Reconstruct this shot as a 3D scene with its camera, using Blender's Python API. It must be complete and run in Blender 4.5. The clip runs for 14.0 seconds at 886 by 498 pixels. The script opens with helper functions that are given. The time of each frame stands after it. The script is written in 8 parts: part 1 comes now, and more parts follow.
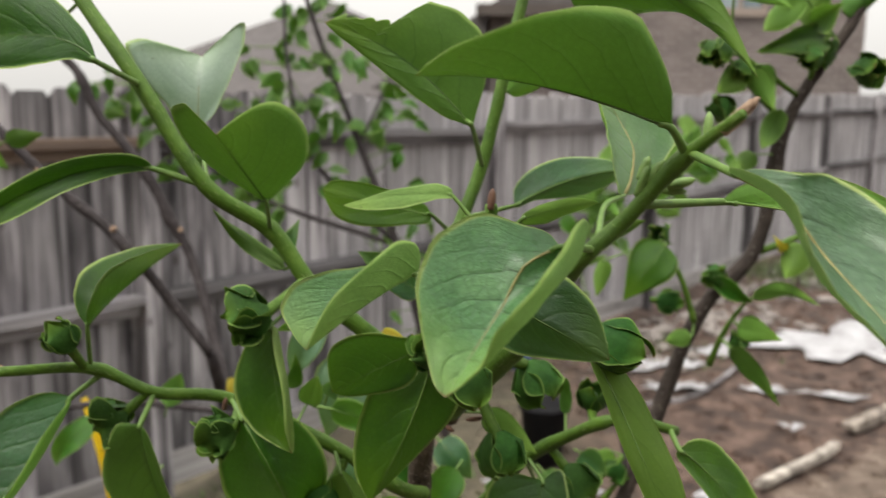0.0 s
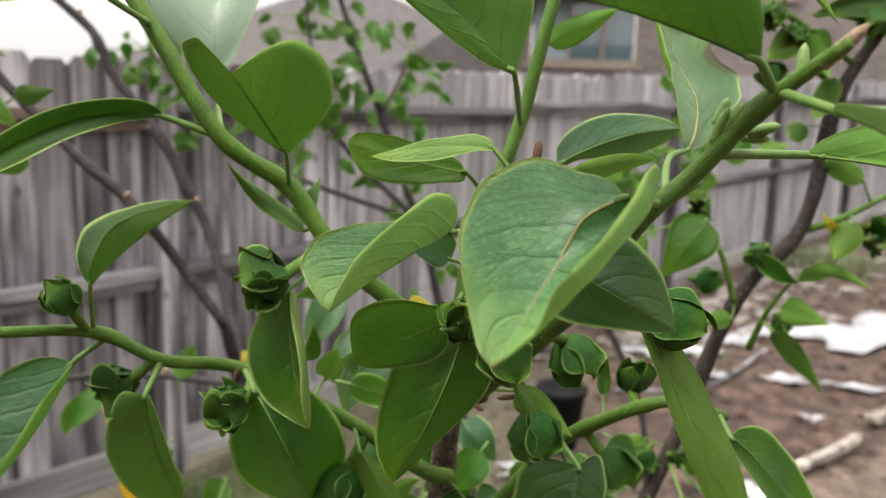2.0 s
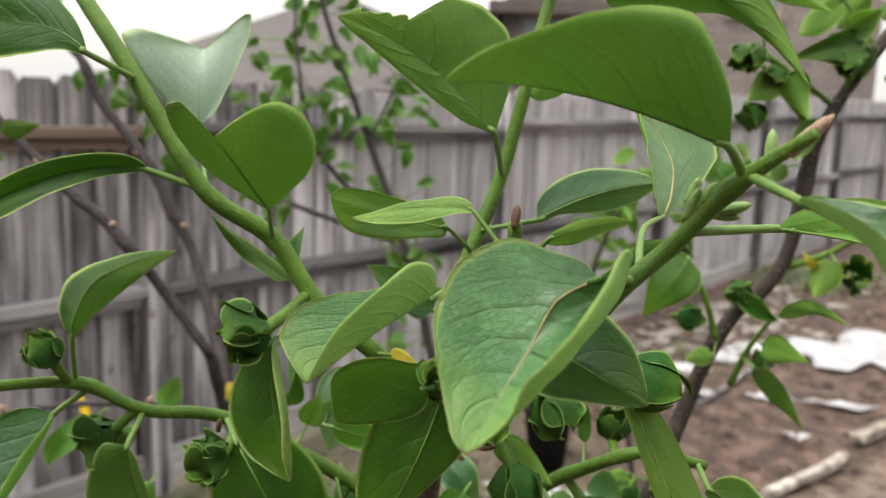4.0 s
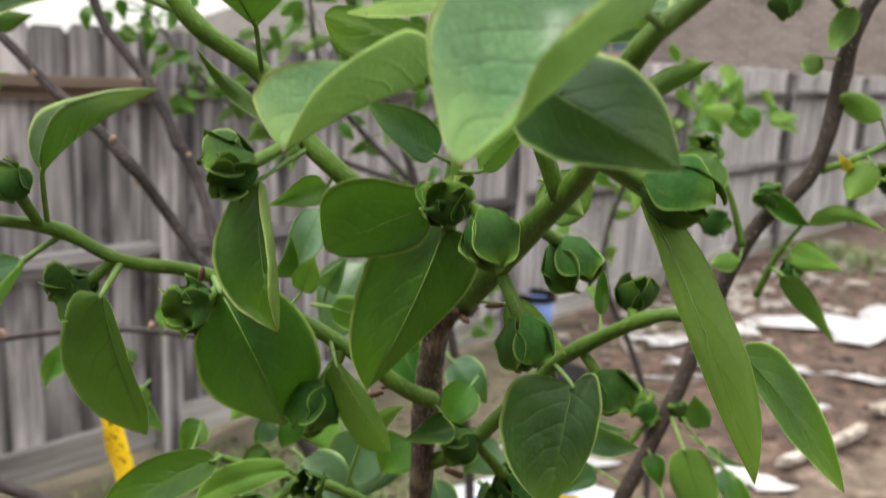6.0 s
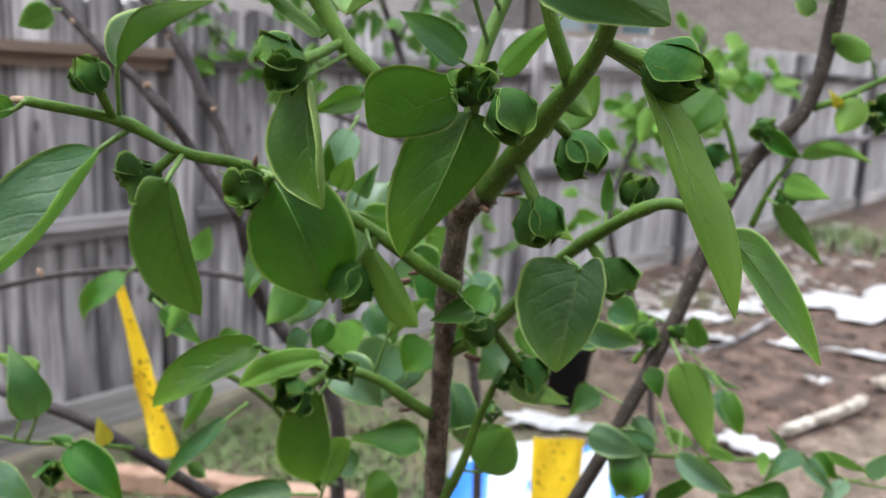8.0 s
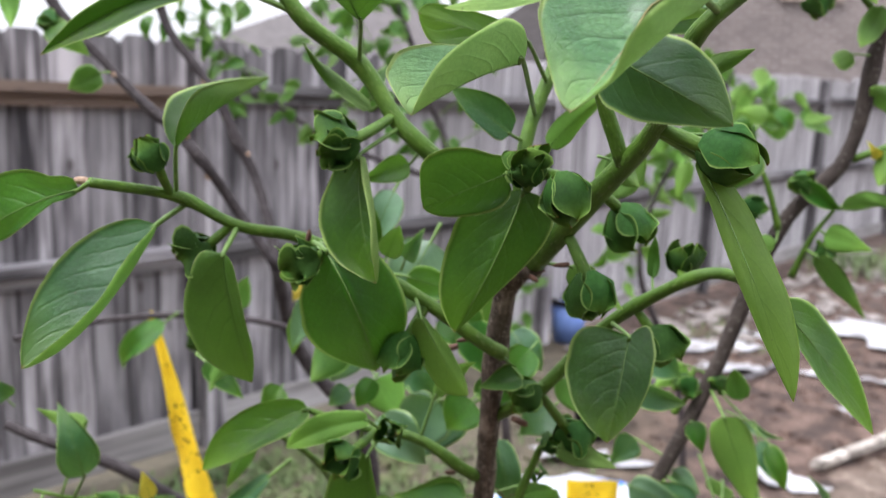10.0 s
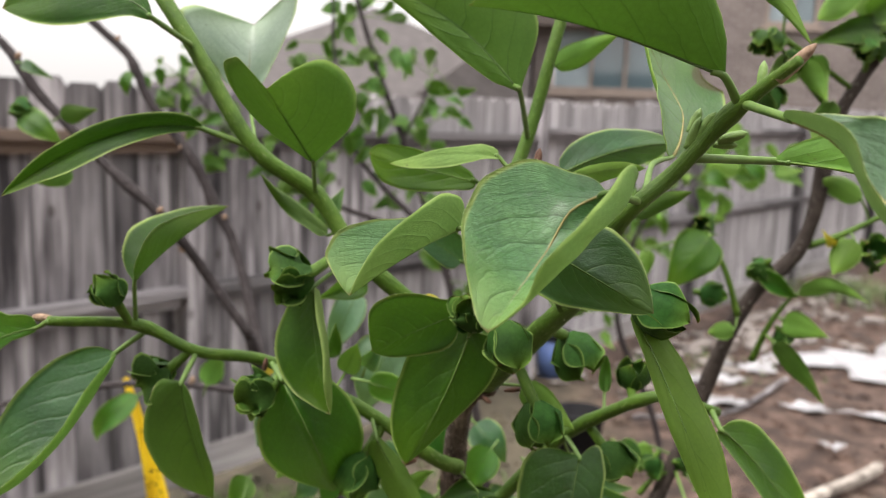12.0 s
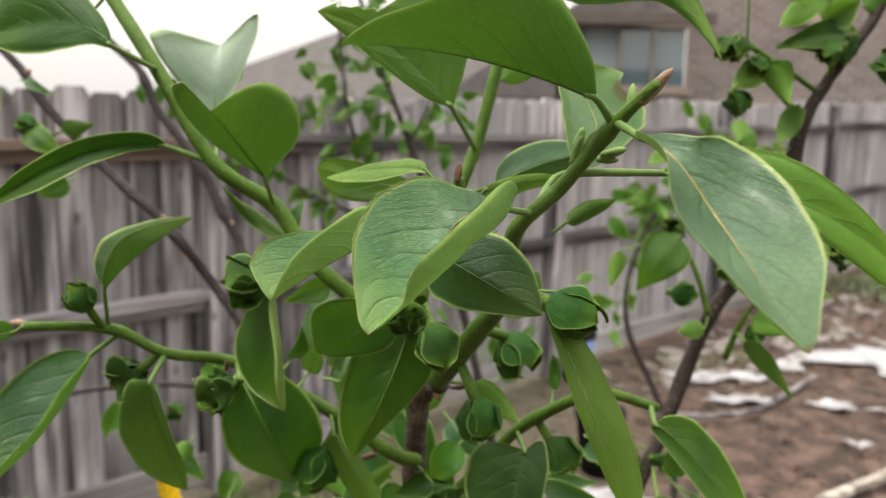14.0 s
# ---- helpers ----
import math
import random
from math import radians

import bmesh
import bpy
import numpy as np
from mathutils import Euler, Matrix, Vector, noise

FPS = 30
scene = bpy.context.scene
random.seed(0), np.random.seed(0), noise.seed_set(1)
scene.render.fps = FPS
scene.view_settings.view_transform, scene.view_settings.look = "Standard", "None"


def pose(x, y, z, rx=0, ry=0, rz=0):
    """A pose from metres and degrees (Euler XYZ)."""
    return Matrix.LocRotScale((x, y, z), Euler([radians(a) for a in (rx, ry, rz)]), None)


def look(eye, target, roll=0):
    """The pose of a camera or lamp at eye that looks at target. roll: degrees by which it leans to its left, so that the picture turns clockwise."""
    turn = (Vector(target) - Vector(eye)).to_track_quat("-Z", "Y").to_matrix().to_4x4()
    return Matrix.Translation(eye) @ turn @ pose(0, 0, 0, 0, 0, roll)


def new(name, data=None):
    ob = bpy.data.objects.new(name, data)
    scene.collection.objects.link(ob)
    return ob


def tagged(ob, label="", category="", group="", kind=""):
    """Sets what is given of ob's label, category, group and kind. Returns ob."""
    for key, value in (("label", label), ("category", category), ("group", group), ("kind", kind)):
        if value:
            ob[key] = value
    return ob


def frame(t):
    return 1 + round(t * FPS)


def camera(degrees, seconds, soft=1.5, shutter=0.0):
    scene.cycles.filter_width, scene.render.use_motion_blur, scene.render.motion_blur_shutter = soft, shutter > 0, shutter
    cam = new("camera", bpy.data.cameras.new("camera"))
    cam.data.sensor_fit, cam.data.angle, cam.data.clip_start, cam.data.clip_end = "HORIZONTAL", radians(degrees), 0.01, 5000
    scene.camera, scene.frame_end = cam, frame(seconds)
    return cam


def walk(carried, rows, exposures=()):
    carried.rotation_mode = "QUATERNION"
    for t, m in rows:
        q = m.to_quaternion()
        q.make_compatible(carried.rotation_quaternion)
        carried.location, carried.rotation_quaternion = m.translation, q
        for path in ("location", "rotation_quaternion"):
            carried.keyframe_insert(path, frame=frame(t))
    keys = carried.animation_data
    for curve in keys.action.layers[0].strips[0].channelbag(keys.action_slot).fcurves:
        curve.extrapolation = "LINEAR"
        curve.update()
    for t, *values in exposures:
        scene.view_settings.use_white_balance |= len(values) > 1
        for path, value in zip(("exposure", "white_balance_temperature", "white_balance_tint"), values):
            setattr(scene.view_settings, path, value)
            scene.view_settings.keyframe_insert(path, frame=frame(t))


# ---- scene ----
cam = camera(55.1, 14.0, 1.0, 0.4)
PATH = [
    (0, (0.03, -0.002, 1.687), (-0.035, 1.97, 1.358), 0.7),
    (0.5, (0.013, 0.025, 1.704), (-0.1, 1.99, 1.35), 0.8),
    (1, (0.018, 0.056, 1.687), (-0.085, 2.02, 1.324), 1.0),
    (1.5, (-0.004, 0.051, 1.681), (-0.103, 2.011, 1.297), 0.9),
    (2, (0.017, 0.048, 1.664), (-0.086, 2.011, 1.294), 1.8),
    (2.5, (0.021, 0.044, 1.692), (-0.072, 2.008, 1.326), 2.4),
    (3, (0.021, 0.045, 1.695), (-0.056, 2.015, 1.355), 2.1),
    (5.5, (0.026, 0.069, 1.654), (-0.073, 2.037, 1.314), 2.4),
    (6, (0.031, 0.084, 1.592), (-0.083, 2.043, 1.209), 2.6),
    (6.5, (0.038, 0.075, 1.563), (-0.077, 2.028, 1.149), 2.7),
    (7, (0.038, 0.042, 1.528), (-0.067, 1.996, 1.113), 2.8),
    (7.5, (0.047, 0.022, 1.531), (-0.073, 1.973, 1.111), 2.7),
    (8, (0.027, -0.002, 1.54), (-0.101, 1.95, 1.122), 3.0),
    (10.5, (0.004, -0.007, 1.604), (-0.184, 1.956, 1.268), 2.2),
    (11, (0.021, -0.017, 1.642), (-0.157, 1.951, 1.334), 1.9),
    (11.5, (0.021, -0.019, 1.643), (-0.149, 1.951, 1.346), 1.8),
    (12, (0.028, -0.007, 1.656), (-0.129, 1.963, 1.347), 2.1),
    (12.5, (0.028, -0.008, 1.654), (-0.121, 1.962, 1.34), 2.0),
    (13, (0.046, -0.014, 1.663), (-0.112, 1.955, 1.347), 1.5),
    (13.5, (0.065, -0.021, 1.662), (-0.116, 1.946, 1.349), 1.2),
    (14, (0.099, -0.039, 1.669), (-0.135, 1.922, 1.358), 1.1),
]
EXPOSURES = [(0, 0.47, 6800, 10), (1.5, 0.72, 6750, 10), (3, 0.77, 6750, 10), (5.5, 0.67, 6850, 10), (6.5, 1.07, 6700, 9), (8, 1.02, 6100, 10), (10.5, 1.04, 6060, 16), (11, 0.74, 6350, 14), (12.5, 0.74, 6780, 14), (14, 0.70, 6950, 11)]
walk(cam, [(t, look(eye, target, roll)) for t, eye, target, roll in PATH], EXPOSURES)
cam.data.dof.use_dof = True
cam.data.dof.focus_distance = 0.44
cam.data.dof.aperture_fstop = 9.0

# ---------------------------------------------------------------- sky and sun
world = bpy.data.worlds.new("world")
scene.world = world
world.use_nodes = True
wn, wl = world.node_tree.nodes, world.node_tree.links
sky = wn.new("ShaderNodeTexSky")
sky.sky_type, sky.sun_disc = "NISHITA", False
sky.sun_elevation, sky.sun_rotation = radians(62), radians(233)
sky.air_density, sky.dust_density, sky.ozone_density = 1.0, 6.0, 1.0
grey = wn.new("ShaderNodeHueSaturation")
grey.inputs["Saturation"].default_value, grey.inputs["Value"].default_value = 0.25, 0.12
wl.new(sky.outputs[0], grey.inputs["Color"])
cloud = wn.new("ShaderNodeMix")
cloud.data_type = "RGBA"
cloud.inputs[0].default_value = 0.75
cloud.inputs[7].default_value = (0.98, 0.98, 0.97, 1)
wl.new(grey.outputs[0], cloud.inputs[6])
# an overcast sky is three to four times as bright overhead as at the horizon
way = wn.new("ShaderNodeTexCoord")
part_of = wn.new("ShaderNodeSeparateXYZ")
rise_ = wn.new("ShaderNodeMapRange")
rise_.inputs["From Min"].default_value, rise_.inputs["From Max"].default_value = 0.0, 1.0
rise_.inputs["To Min"].default_value, rise_.inputs["To Max"].default_value = 0.72, 2.3
wl.new(way.outputs["Generated"], part_of.inputs[0])
wl.new(part_of.outputs[2], rise_.inputs["Value"])
wl.new(rise_.outputs[0], wn["Background"].inputs["Strength"])
wl.new(cloud.outputs[2], wn["Background"].inputs["Color"])

sun = new("sun", bpy.data.lights.new("sun", "SUN"))
sun.data.energy, sun.data.angle, sun.data.color = 1.5, radians(14), (1.0, 0.97, 0.92)
sun.matrix_world = look((0, 0, 0), (0.42, 0.32, -1.0))


# ---------------------------------------------------------------- materials
def material(name):
    m = bpy.data.materials.new(name)
    m.use_nodes = True
    nt = m.node_tree
    return m, nt, nt.nodes["Principled BSDF"], nt.nodes["Material Output"]


def math_node(nt, op, a, b=None, clamp=False):
    n = nt.nodes.new("ShaderNodeMath")
    n.operation, n.use_clamp = op, clamp
    for i, v in enumerate((a, b)):
        if v is None:
            continue
        if isinstance(v, (int, float)):
            n.inputs[i].default_value = v
        else:
            nt.links.new(v, n.inputs[i])
    return n.outputs[0]


def ramp(nt, fac, stops):
    n = nt.nodes.new("ShaderNodeValToRGB")
    els = n.color_ramp.elements
    while len(els) < len(stops):
        els.new(0.5)
    for e, (p, c) in zip(els, stops):
        e.position, e.color = p, (*c, 1)
    nt.links.new(fac, n.inputs[0])
    return n.outputs[0]


def mix(nt, fac, a, b, blend="MIX"):
    n = nt.nodes.new("ShaderNodeMix")
    n.data_type, n.blend_type = "RGBA", blend
    for sock, v in ((n.inputs[0], fac), (n.inputs[6], a), (n.inputs[7], b)):
        if isinstance(v, (int, float)):
            sock.default_value = v
        elif isinstance(v, tuple):
            sock.default_value = (*v, 1)
        else:
            nt.links.new(v, sock)
    return n.outputs[2]


def texture(nt, kind, scale, detail=4.0, coord="Object", stretch=(1, 1, 1), rough=0.55):
    tc = nt.nodes.new("ShaderNodeTexCoord")
    mp = nt.nodes.new("ShaderNodeMapping")
    mp.inputs["Scale"].default_value = stretch
    nt.links.new(tc.outputs[coord], mp.inputs[0])
    n = nt.nodes.new(kind)
    n.inputs["Scale"].default_value = scale
    if kind == "ShaderNodeTexNoise":
        n.inputs["Detail"].default_value, n.inputs["Roughness"].default_value = detail, rough
    nt.links.new(mp.outputs[0], n.inputs["Vector"])
    return n.outputs[0]


def bump(nt, bsdf, height, strength, distance=0.001):
    n = nt.nodes.new("ShaderNodeBump")
    n.inputs["Strength"].default_value, n.inputs["Distance"].default_value = strength, distance
    nt.links.new(height, n.inputs["Height"])
    nt.links.new(n.outputs[0], bsdf.inputs["Normal"])


def plain(name, stops, scale=8.0, rough=0.7, strength=0.2, stretch=(1, 1, 1), distance=0.002, gloss=0.5, coord="Object"):
    m, nt, b, _ = material(name)
    fac = texture(nt, "ShaderNodeTexNoise", scale, 6, coord, stretch)
    nt.links.new(ramp(nt, fac, stops), b.inputs["Base Color"])
    b.inputs["Roughness"].default_value, b.inputs["Specular IOR Level"].default_value = rough, gloss
    fine = texture(nt, "ShaderNodeTexNoise", scale * 6, 4, coord, stretch)
    bump(nt, b, fine, strength, distance)
    return m


def leaf_material(name, dark, light, through_tint, rough, relief, glow, coat=0.0, quilt=0.25, vein_col=(0.13, 0.23, 0.035), vein_mix=0.2, rim=0.8, rim_col=(0.30, 0.40, 0.11), scorch=None, gloss=0.3, tip_mix=0.55):
    """Blade: mottled green with uneven pinnate veins and a fine net laid out on the blade's own length and width, a thin pale margin, and light passing through."""
    m, nt, b, out = material(name)
    uv = nt.nodes.new("ShaderNodeUVMap")
    sep = nt.nodes.new("ShaderNodeSeparateXYZ")
    nt.links.new(uv.outputs[0], sep.inputs[0])
    u = sep.outputs[0]
    v = math_node(nt, "ABSOLUTE", math_node(nt, "SUBTRACT", math_node(nt, "MULTIPLY", sep.outputs[1], 2.0), 1.0))
    blotch = texture(nt, "ShaderNodeTexNoise", 30, 4)
    sway = texture(nt, "ShaderNodeTexNoise", 55, 2)
    fine = texture(nt, "ShaderNodeTexNoise", 520, 5)
    info = nt.nodes.new("ShaderNodeObjectInfo")
    rnd_ = info.outputs["Random"]
    wob = math_node(nt, "MULTIPLY", math_node(nt, "SUBTRACT", sway, 0.5), 0.085)
    half = math_node(nt, "MULTIPLY", math_node(nt, "GREATER_THAN", sep.outputs[1], 0.5), 0.09)
    lane = math_node(nt, "ADD", math_node(nt, "SUBTRACT", u, math_node(nt, "MULTIPLY", math_node(nt, "POWER", v, 1.25), 0.44)), math_node(nt, "ADD", wob, half))
    lane = math_node(nt, "ADD", math_node(nt, "MULTIPLY", lane, math_node(nt, "ADD", math_node(nt, "MULTIPLY", rnd_, 1.6), 5.0)), rnd_)
    saw = math_node(nt, "ABSOLUTE", math_node(nt, "SUBTRACT", math_node(nt, "FRACT", lane), 0.5))
    # puckers that run out beside the side veins
    fold = nt.nodes.new("ShaderNodeCombineXYZ")
    nt.links.new(math_node(nt, "MULTIPLY", lane, 8.0), fold.inputs[0])
    nt.links.new(math_node(nt, "MULTIPLY", sep.outputs[1], 20.0), fold.inputs[1])
    nt.links.new(rnd_, fold.inputs[2])
    pucker = nt.nodes.new("ShaderNodeTexNoise")
    pucker.inputs["Scale"].default_value, pucker.inputs["Detail"].default_value, pucker.inputs["Distortion"].default_value = 1.0, 2.0, 1.6
    nt.links.new(fold.outputs[0], pucker.inputs["Vector"])
    wrinkle = pucker.outputs[0]
    fade = math_node(nt, "MULTIPLY", math_node(nt, "SUBTRACT", 1.0, v, True), math_node(nt, "ADD", math_node(nt, "MULTIPLY", blotch, 2.4), -0.15), True)
    side = math_node(nt, "MULTIPLY", math_node(nt, "SUBTRACT", 1.0, math_node(nt, "MULTIPLY", saw, 20.0), True), fade)
    soft = math_node(nt, "MULTIPLY", math_node(nt, "SUBTRACT", 1.0, math_node(nt, "MULTIPLY", saw, 6.0), True), fade)
    mid = math_node(nt, "SUBTRACT", 1.0, math_node(nt, "MULTIPLY", v, 30.0), True)
    net_n = nt.nodes.new("ShaderNodeTexVoronoi")
    net_n.feature = "DISTANCE_TO_EDGE"
    net_n.inputs["Scale"].default_value = 210
    tc = nt.nodes.new("ShaderNodeTexCoord")
    nt.links.new(tc.outputs["Object"], net_n.inputs["Vector"])
    net = math_node(nt, "MULTIPLY", net_n.outputs[0], 2.2, True)
    thread = math_node(nt, "SUBTRACT", 1.0, math_node(nt, "MULTIPLY", net_n.outputs[0], 9.0), True)
    vein = math_node(nt, "MAXIMUM", side, mid)
    mott = math_node(nt, "ADD", math_node(nt, "MULTIPLY", blotch, 0.7), math_node(nt, "ADD", math_node(nt, "MULTIPLY", fine, 0.30), math_node(nt, "MULTIPLY", net, 0.10)))
    base = ramp(nt, mott, [(0.37, dark), (0.66, light)])
    hsv = nt.nodes.new("ShaderNodeHueSaturation")
    nt.links.new(base, hsv.inputs["Color"])
    nt.links.new(math_node(nt, "ADD", math_node(nt, "MULTIPLY", rnd_, 0.03), 0.482), hsv.inputs["Hue"])
    nt.links.new(math_node(nt, "ADD", math_node(nt, "MULTIPLY", rnd_, 0.4), 0.8), hsv.inputs["Value"])
    col = mix(nt, math_node(nt, "MULTIPLY", vein, vein_mix), hsv.outputs[0], vein_col)
    col = mix(nt, math_node(nt, "MULTIPLY", thread, min(0.45, 0.10 + 0.2 * quilt)), col, tuple(0.55 * c for c in dark))
    tip_ = math_node(nt, "MULTIPLY", math_node(nt, "ADD", math_node(nt, "SUBTRACT", u, 0.58), math_node(nt, "MULTIPLY", math_node(nt, "SUBTRACT", sway, 0.5), 0.3)), 1.7, True)
    col = mix(nt, math_node(nt, "MULTIPLY", tip_, tip_mix), col, tuple(1.2 * a + 0.72 * k for a, k in zip(light, (0.16, 0.20, 0.0))))
    # pale margin: the leaf's own rim, with light caught by its down painted in
    edge = math_node(nt, "MULTIPLY", math_node(nt, "SUBTRACT", v, 0.93), 24.0, True)
    col = mix(nt, math_node(nt, "MULTIPLY", edge, rim), col, rim_col)
    # the very tip dries to a brown point
    col = mix(nt, math_node(nt, "MULTIPLY", math_node(nt, "SUBTRACT", u, 0.975), 45.0, True), col, (0.15, 0.060, 0.024))
    dot = texture(nt, "ShaderNodeTexVoronoi", 95)
    speck = math_node(nt, "MULTIPLY", math_node(nt, "LESS_THAN", dot, 0.085), math_node(nt, "GREATER_THAN", sway, 0.56))
    col = mix(nt, math_node(nt, "MULTIPLY", speck, 0.65), col, (0.055, 0.03, 0.012))
    if scorch:
        du = math_node(nt, "MULTIPLY", math_node(nt, "SUBTRACT", u, scorch[0]), 1.25)
        dv = math_node(nt, "SUBTRACT", sep.outputs[1], scorch[1])
        far = math_node(nt, "SQRT", math_node(nt, "ADD", math_node(nt, "MULTIPLY", du, du), math_node(nt, "MULTIPLY", dv, dv)))
        far = math_node(nt, "ADD", far, math_node(nt, "MULTIPLY", math_node(nt, "SUBTRACT", sway, 0.5), 0.05))
        col = mix(nt, math_node(nt, "MULTIPLY", math_node(nt, "SUBTRACT", scorch[2], far), 40.0, True), col, (0.052, 0.017, 0.006))
    nt.links.new(col, b.inputs["Base Color"])
    nt.links.new(math_node(nt, "ADD", math_node(nt, "MULTIPLY", blotch, 0.3), rough - 0.15), b.inputs["Roughness"])
    b.inputs["Specular IOR Level"].default_value = gloss
    b.inputs["Coat Weight"].default_value, b.inputs["Coat Roughness"].default_value = coat, 0.34
    h = math_node(nt, "ADD", math_node(nt, "MULTIPLY", wrinkle, 1.1 * quilt), math_node(nt, "ADD", math_node(nt, "MULTIPLY", net, 0.22 * quilt), math_node(nt, "MULTIPLY", fine, 0.22)))
    h = math_node(nt, "ADD", h, math_node(nt, "MULTIPLY", math_node(nt, "ADD", soft, math_node(nt, "MULTIPLY", side, 0.5)), -1.0 * relief))
    bump(nt, b, h, 0.7, 0.0014)
    tr = nt.nodes.new("ShaderNodeBsdfTranslucent")
    nt.links.new(mix(nt, math_node(nt, "MULTIPLY", vein, 0.3), through_tint, tuple(0.5 * c for c in through_tint)), tr.inputs["Color"])
    mx = nt.nodes.new("ShaderNodeMixShader")
    mx.inputs[0].default_value = glow
    nt.links.new(b.outputs[0], mx.inputs[1])
    nt.links.new(tr.outputs[0], mx.inputs[2])
    nt.links.new(mx.outputs[0], out.inputs["Surface"])
    return m


def stem_material(name, stops, fleck, fleck_amount, along, across, rough, relief, ridge):
    """Bark or green skin: mottled, with pale lenticel flecks drawn out along the shoot."""
    m, nt, b, _ = material(name)
    big = texture(nt, "ShaderNodeTexNoise", 55, 5)
    fine = texture(nt, "ShaderNodeTexNoise", 600, 4)
    grain = texture(nt, "ShaderNodeTexNoise", 1.0, 5, "UV", (ridge * 0.3, ridge, 1))
    cell = texture(nt, "ShaderNodeTexVoronoi", 1.0, coord="UV", stretch=(along, across, 1))
    some = texture(nt, "ShaderNodeTexNoise", 140, 2)
    spot = math_node(nt, "MULTIPLY", math_node(nt, "MULTIPLY", math_node(nt, "SUBTRACT", 0.30, cell), 7.0, True), math_node(nt, "MULTIPLY", math_node(nt, "SUBTRACT", some, 0.44), 9.0, True))
    fac = math_node(nt, "ADD", math_node(nt, "MULTIPLY", big, 0.55), math_node(nt, "ADD", math_node(nt, "MULTIPLY", grain, 0.3), math_node(nt, "MULTIPLY", fine, 0.15)))
    nt.links.new(mix(nt, math_node(nt, "MULTIPLY", spot, fleck_amount), ramp(nt, fac, stops), fleck), b.inputs["Base Color"])
    b.inputs["Roughness"].default_value, b.inputs["Specular IOR Level"].default_value = rough, 0.25
    h = math_node(nt, "ADD", math_node(nt, "MULTIPLY", grain, 1.0), math_node(nt, "ADD", math_node(nt, "MULTIPLY", spot, 0.5), math_node(nt, "MULTIPLY", fine, 0.35)))
    bump(nt, b, h, 0.8, relief)
    return m


LEAF_TOP = leaf_material("leaf_top", (0.008, 0.040, 0.003), (0.036, 0.112, 0.008), (0.54, 0.90, 0.20), 0.42, 0.45, 0.22, 0.0, 0.30, vein_col=(0.12, 0.22, 0.035), vein_mix=0.45, gloss=0.26)
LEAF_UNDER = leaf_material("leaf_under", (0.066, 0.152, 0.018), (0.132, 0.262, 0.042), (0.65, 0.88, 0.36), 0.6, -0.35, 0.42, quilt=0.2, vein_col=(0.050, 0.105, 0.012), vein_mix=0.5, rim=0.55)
# darker copy of leaf_under: shade on these leaves is put into the colour
LEAF_SHADED_UNDER = leaf_material("leaf_shaded_under", (0.034, 0.092, 0.011), (0.072, 0.160, 0.025), (0.48, 0.74, 0.24), 0.55, -0.45, 0.26, quilt=0.2, vein_col=(0.014, 0.042, 0.005), vein_mix=0.7, rim=0.5)
LEAF_PALE_UNDER = leaf_material("leaf_pale_under", (0.112, 0.208, 0.044), (0.195, 0.312, 0.084), (0.62, 0.82, 0.42), 0.65, -0.7, 0.34, quilt=0.4, vein_col=(0.080, 0.135, 0.030), vein_mix=0.5, rim=0.6)
LEAF_SHEEN = leaf_material("leaf_sheen", (0.006, 0.038, 0.011), (0.026, 0.084, 0.028), (0.50, 0.86, 0.28), 0.38, 0.7, 0.16, 0.12, 0.5, vein_mix=0.3, gloss=0.3)
LEAF_WET = leaf_material("leaf_wet", (0.005, 0.030, 0.003), (0.018, 0.068, 0.008), (0.52, 0.88, 0.24), 0.34, 0.9, 0.14, 0.18, 1.0, vein_mix=0.35, gloss=0.3)
# darker leaf green: shade painted into inner leaves, also a tone for small ones
LEAF_SHADED_DARK = leaf_material("leaf_shaded_dark", (0.006, 0.034, 0.002), (0.024, 0.092, 0.006), (0.48, 0.90, 0.16), 0.42, 0.4, 0.17, 0.0, 0.4, vein_col=(0.10, 0.20, 0.03), vein_mix=0.4, gloss=0.22, tip_mix=0.3)
LEAF_SCORCHED = leaf_material("leaf_scorched", (0.034, 0.105, 0.026), (0.092, 0.195, 0.060), (0.60, 0.92, 0.28), 0.34, 0.9, 0.26, 0.3, 1.2, (0.020, 0.070, 0.020), 0.5, scorch=(0.635, 1.0, 0.125))
LEAF_BLUISH = leaf_material("leaf_bluish", (0.042, 0.098, 0.052), (0.092, 0.172, 0.098), (0.54, 0.82, 0.42), 0.42, 0.4, 0.20, 0.3, 0.2)
LEAF_YELLOW = leaf_material("leaf_yellow", (0.40, 0.36, 0.03), (0.55, 0.47, 0.05), (0.85, 0.80, 0.2), 0.55, 0.5, 0.35)
LEAF_GLAUCOUS = leaf_material("leaf_glaucous", (0.030, 0.100, 0.030), (0.095, 0.195, 0.075), (0.58, 0.90, 0.34), 0.33, 1.0, 0.22, 0.45, 1.2, (0.014, 0.052, 0.016), 0.55, rim=0.8, rim_col=(0.38, 0.46, 0.13), tip_mix=1.0)
LEAF_GREYED = leaf_material("leaf_greyed", (0.026, 0.082, 0.036), (0.080, 0.160, 0.082), (0.56, 0.88, 0.38), 0.34, 0.9, 0.20, 0.45, 1.6, (0.016, 0.056, 0.022), 0.5, rim=0.8, rim_col=(0.36, 0.44, 0.13), tip_mix=0.35)
# whitened base: the sky's reflection is put into this leaf's colour
LEAF_SKYLIT = leaf_material("leaf_skylit", (0.20, 0.285, 0.235), (0.34, 0.43, 0.38), (0.62, 0.80, 0.6), 0.4, 0.2, 0.28, 0.5, 0.3, vein_mix=0.05)
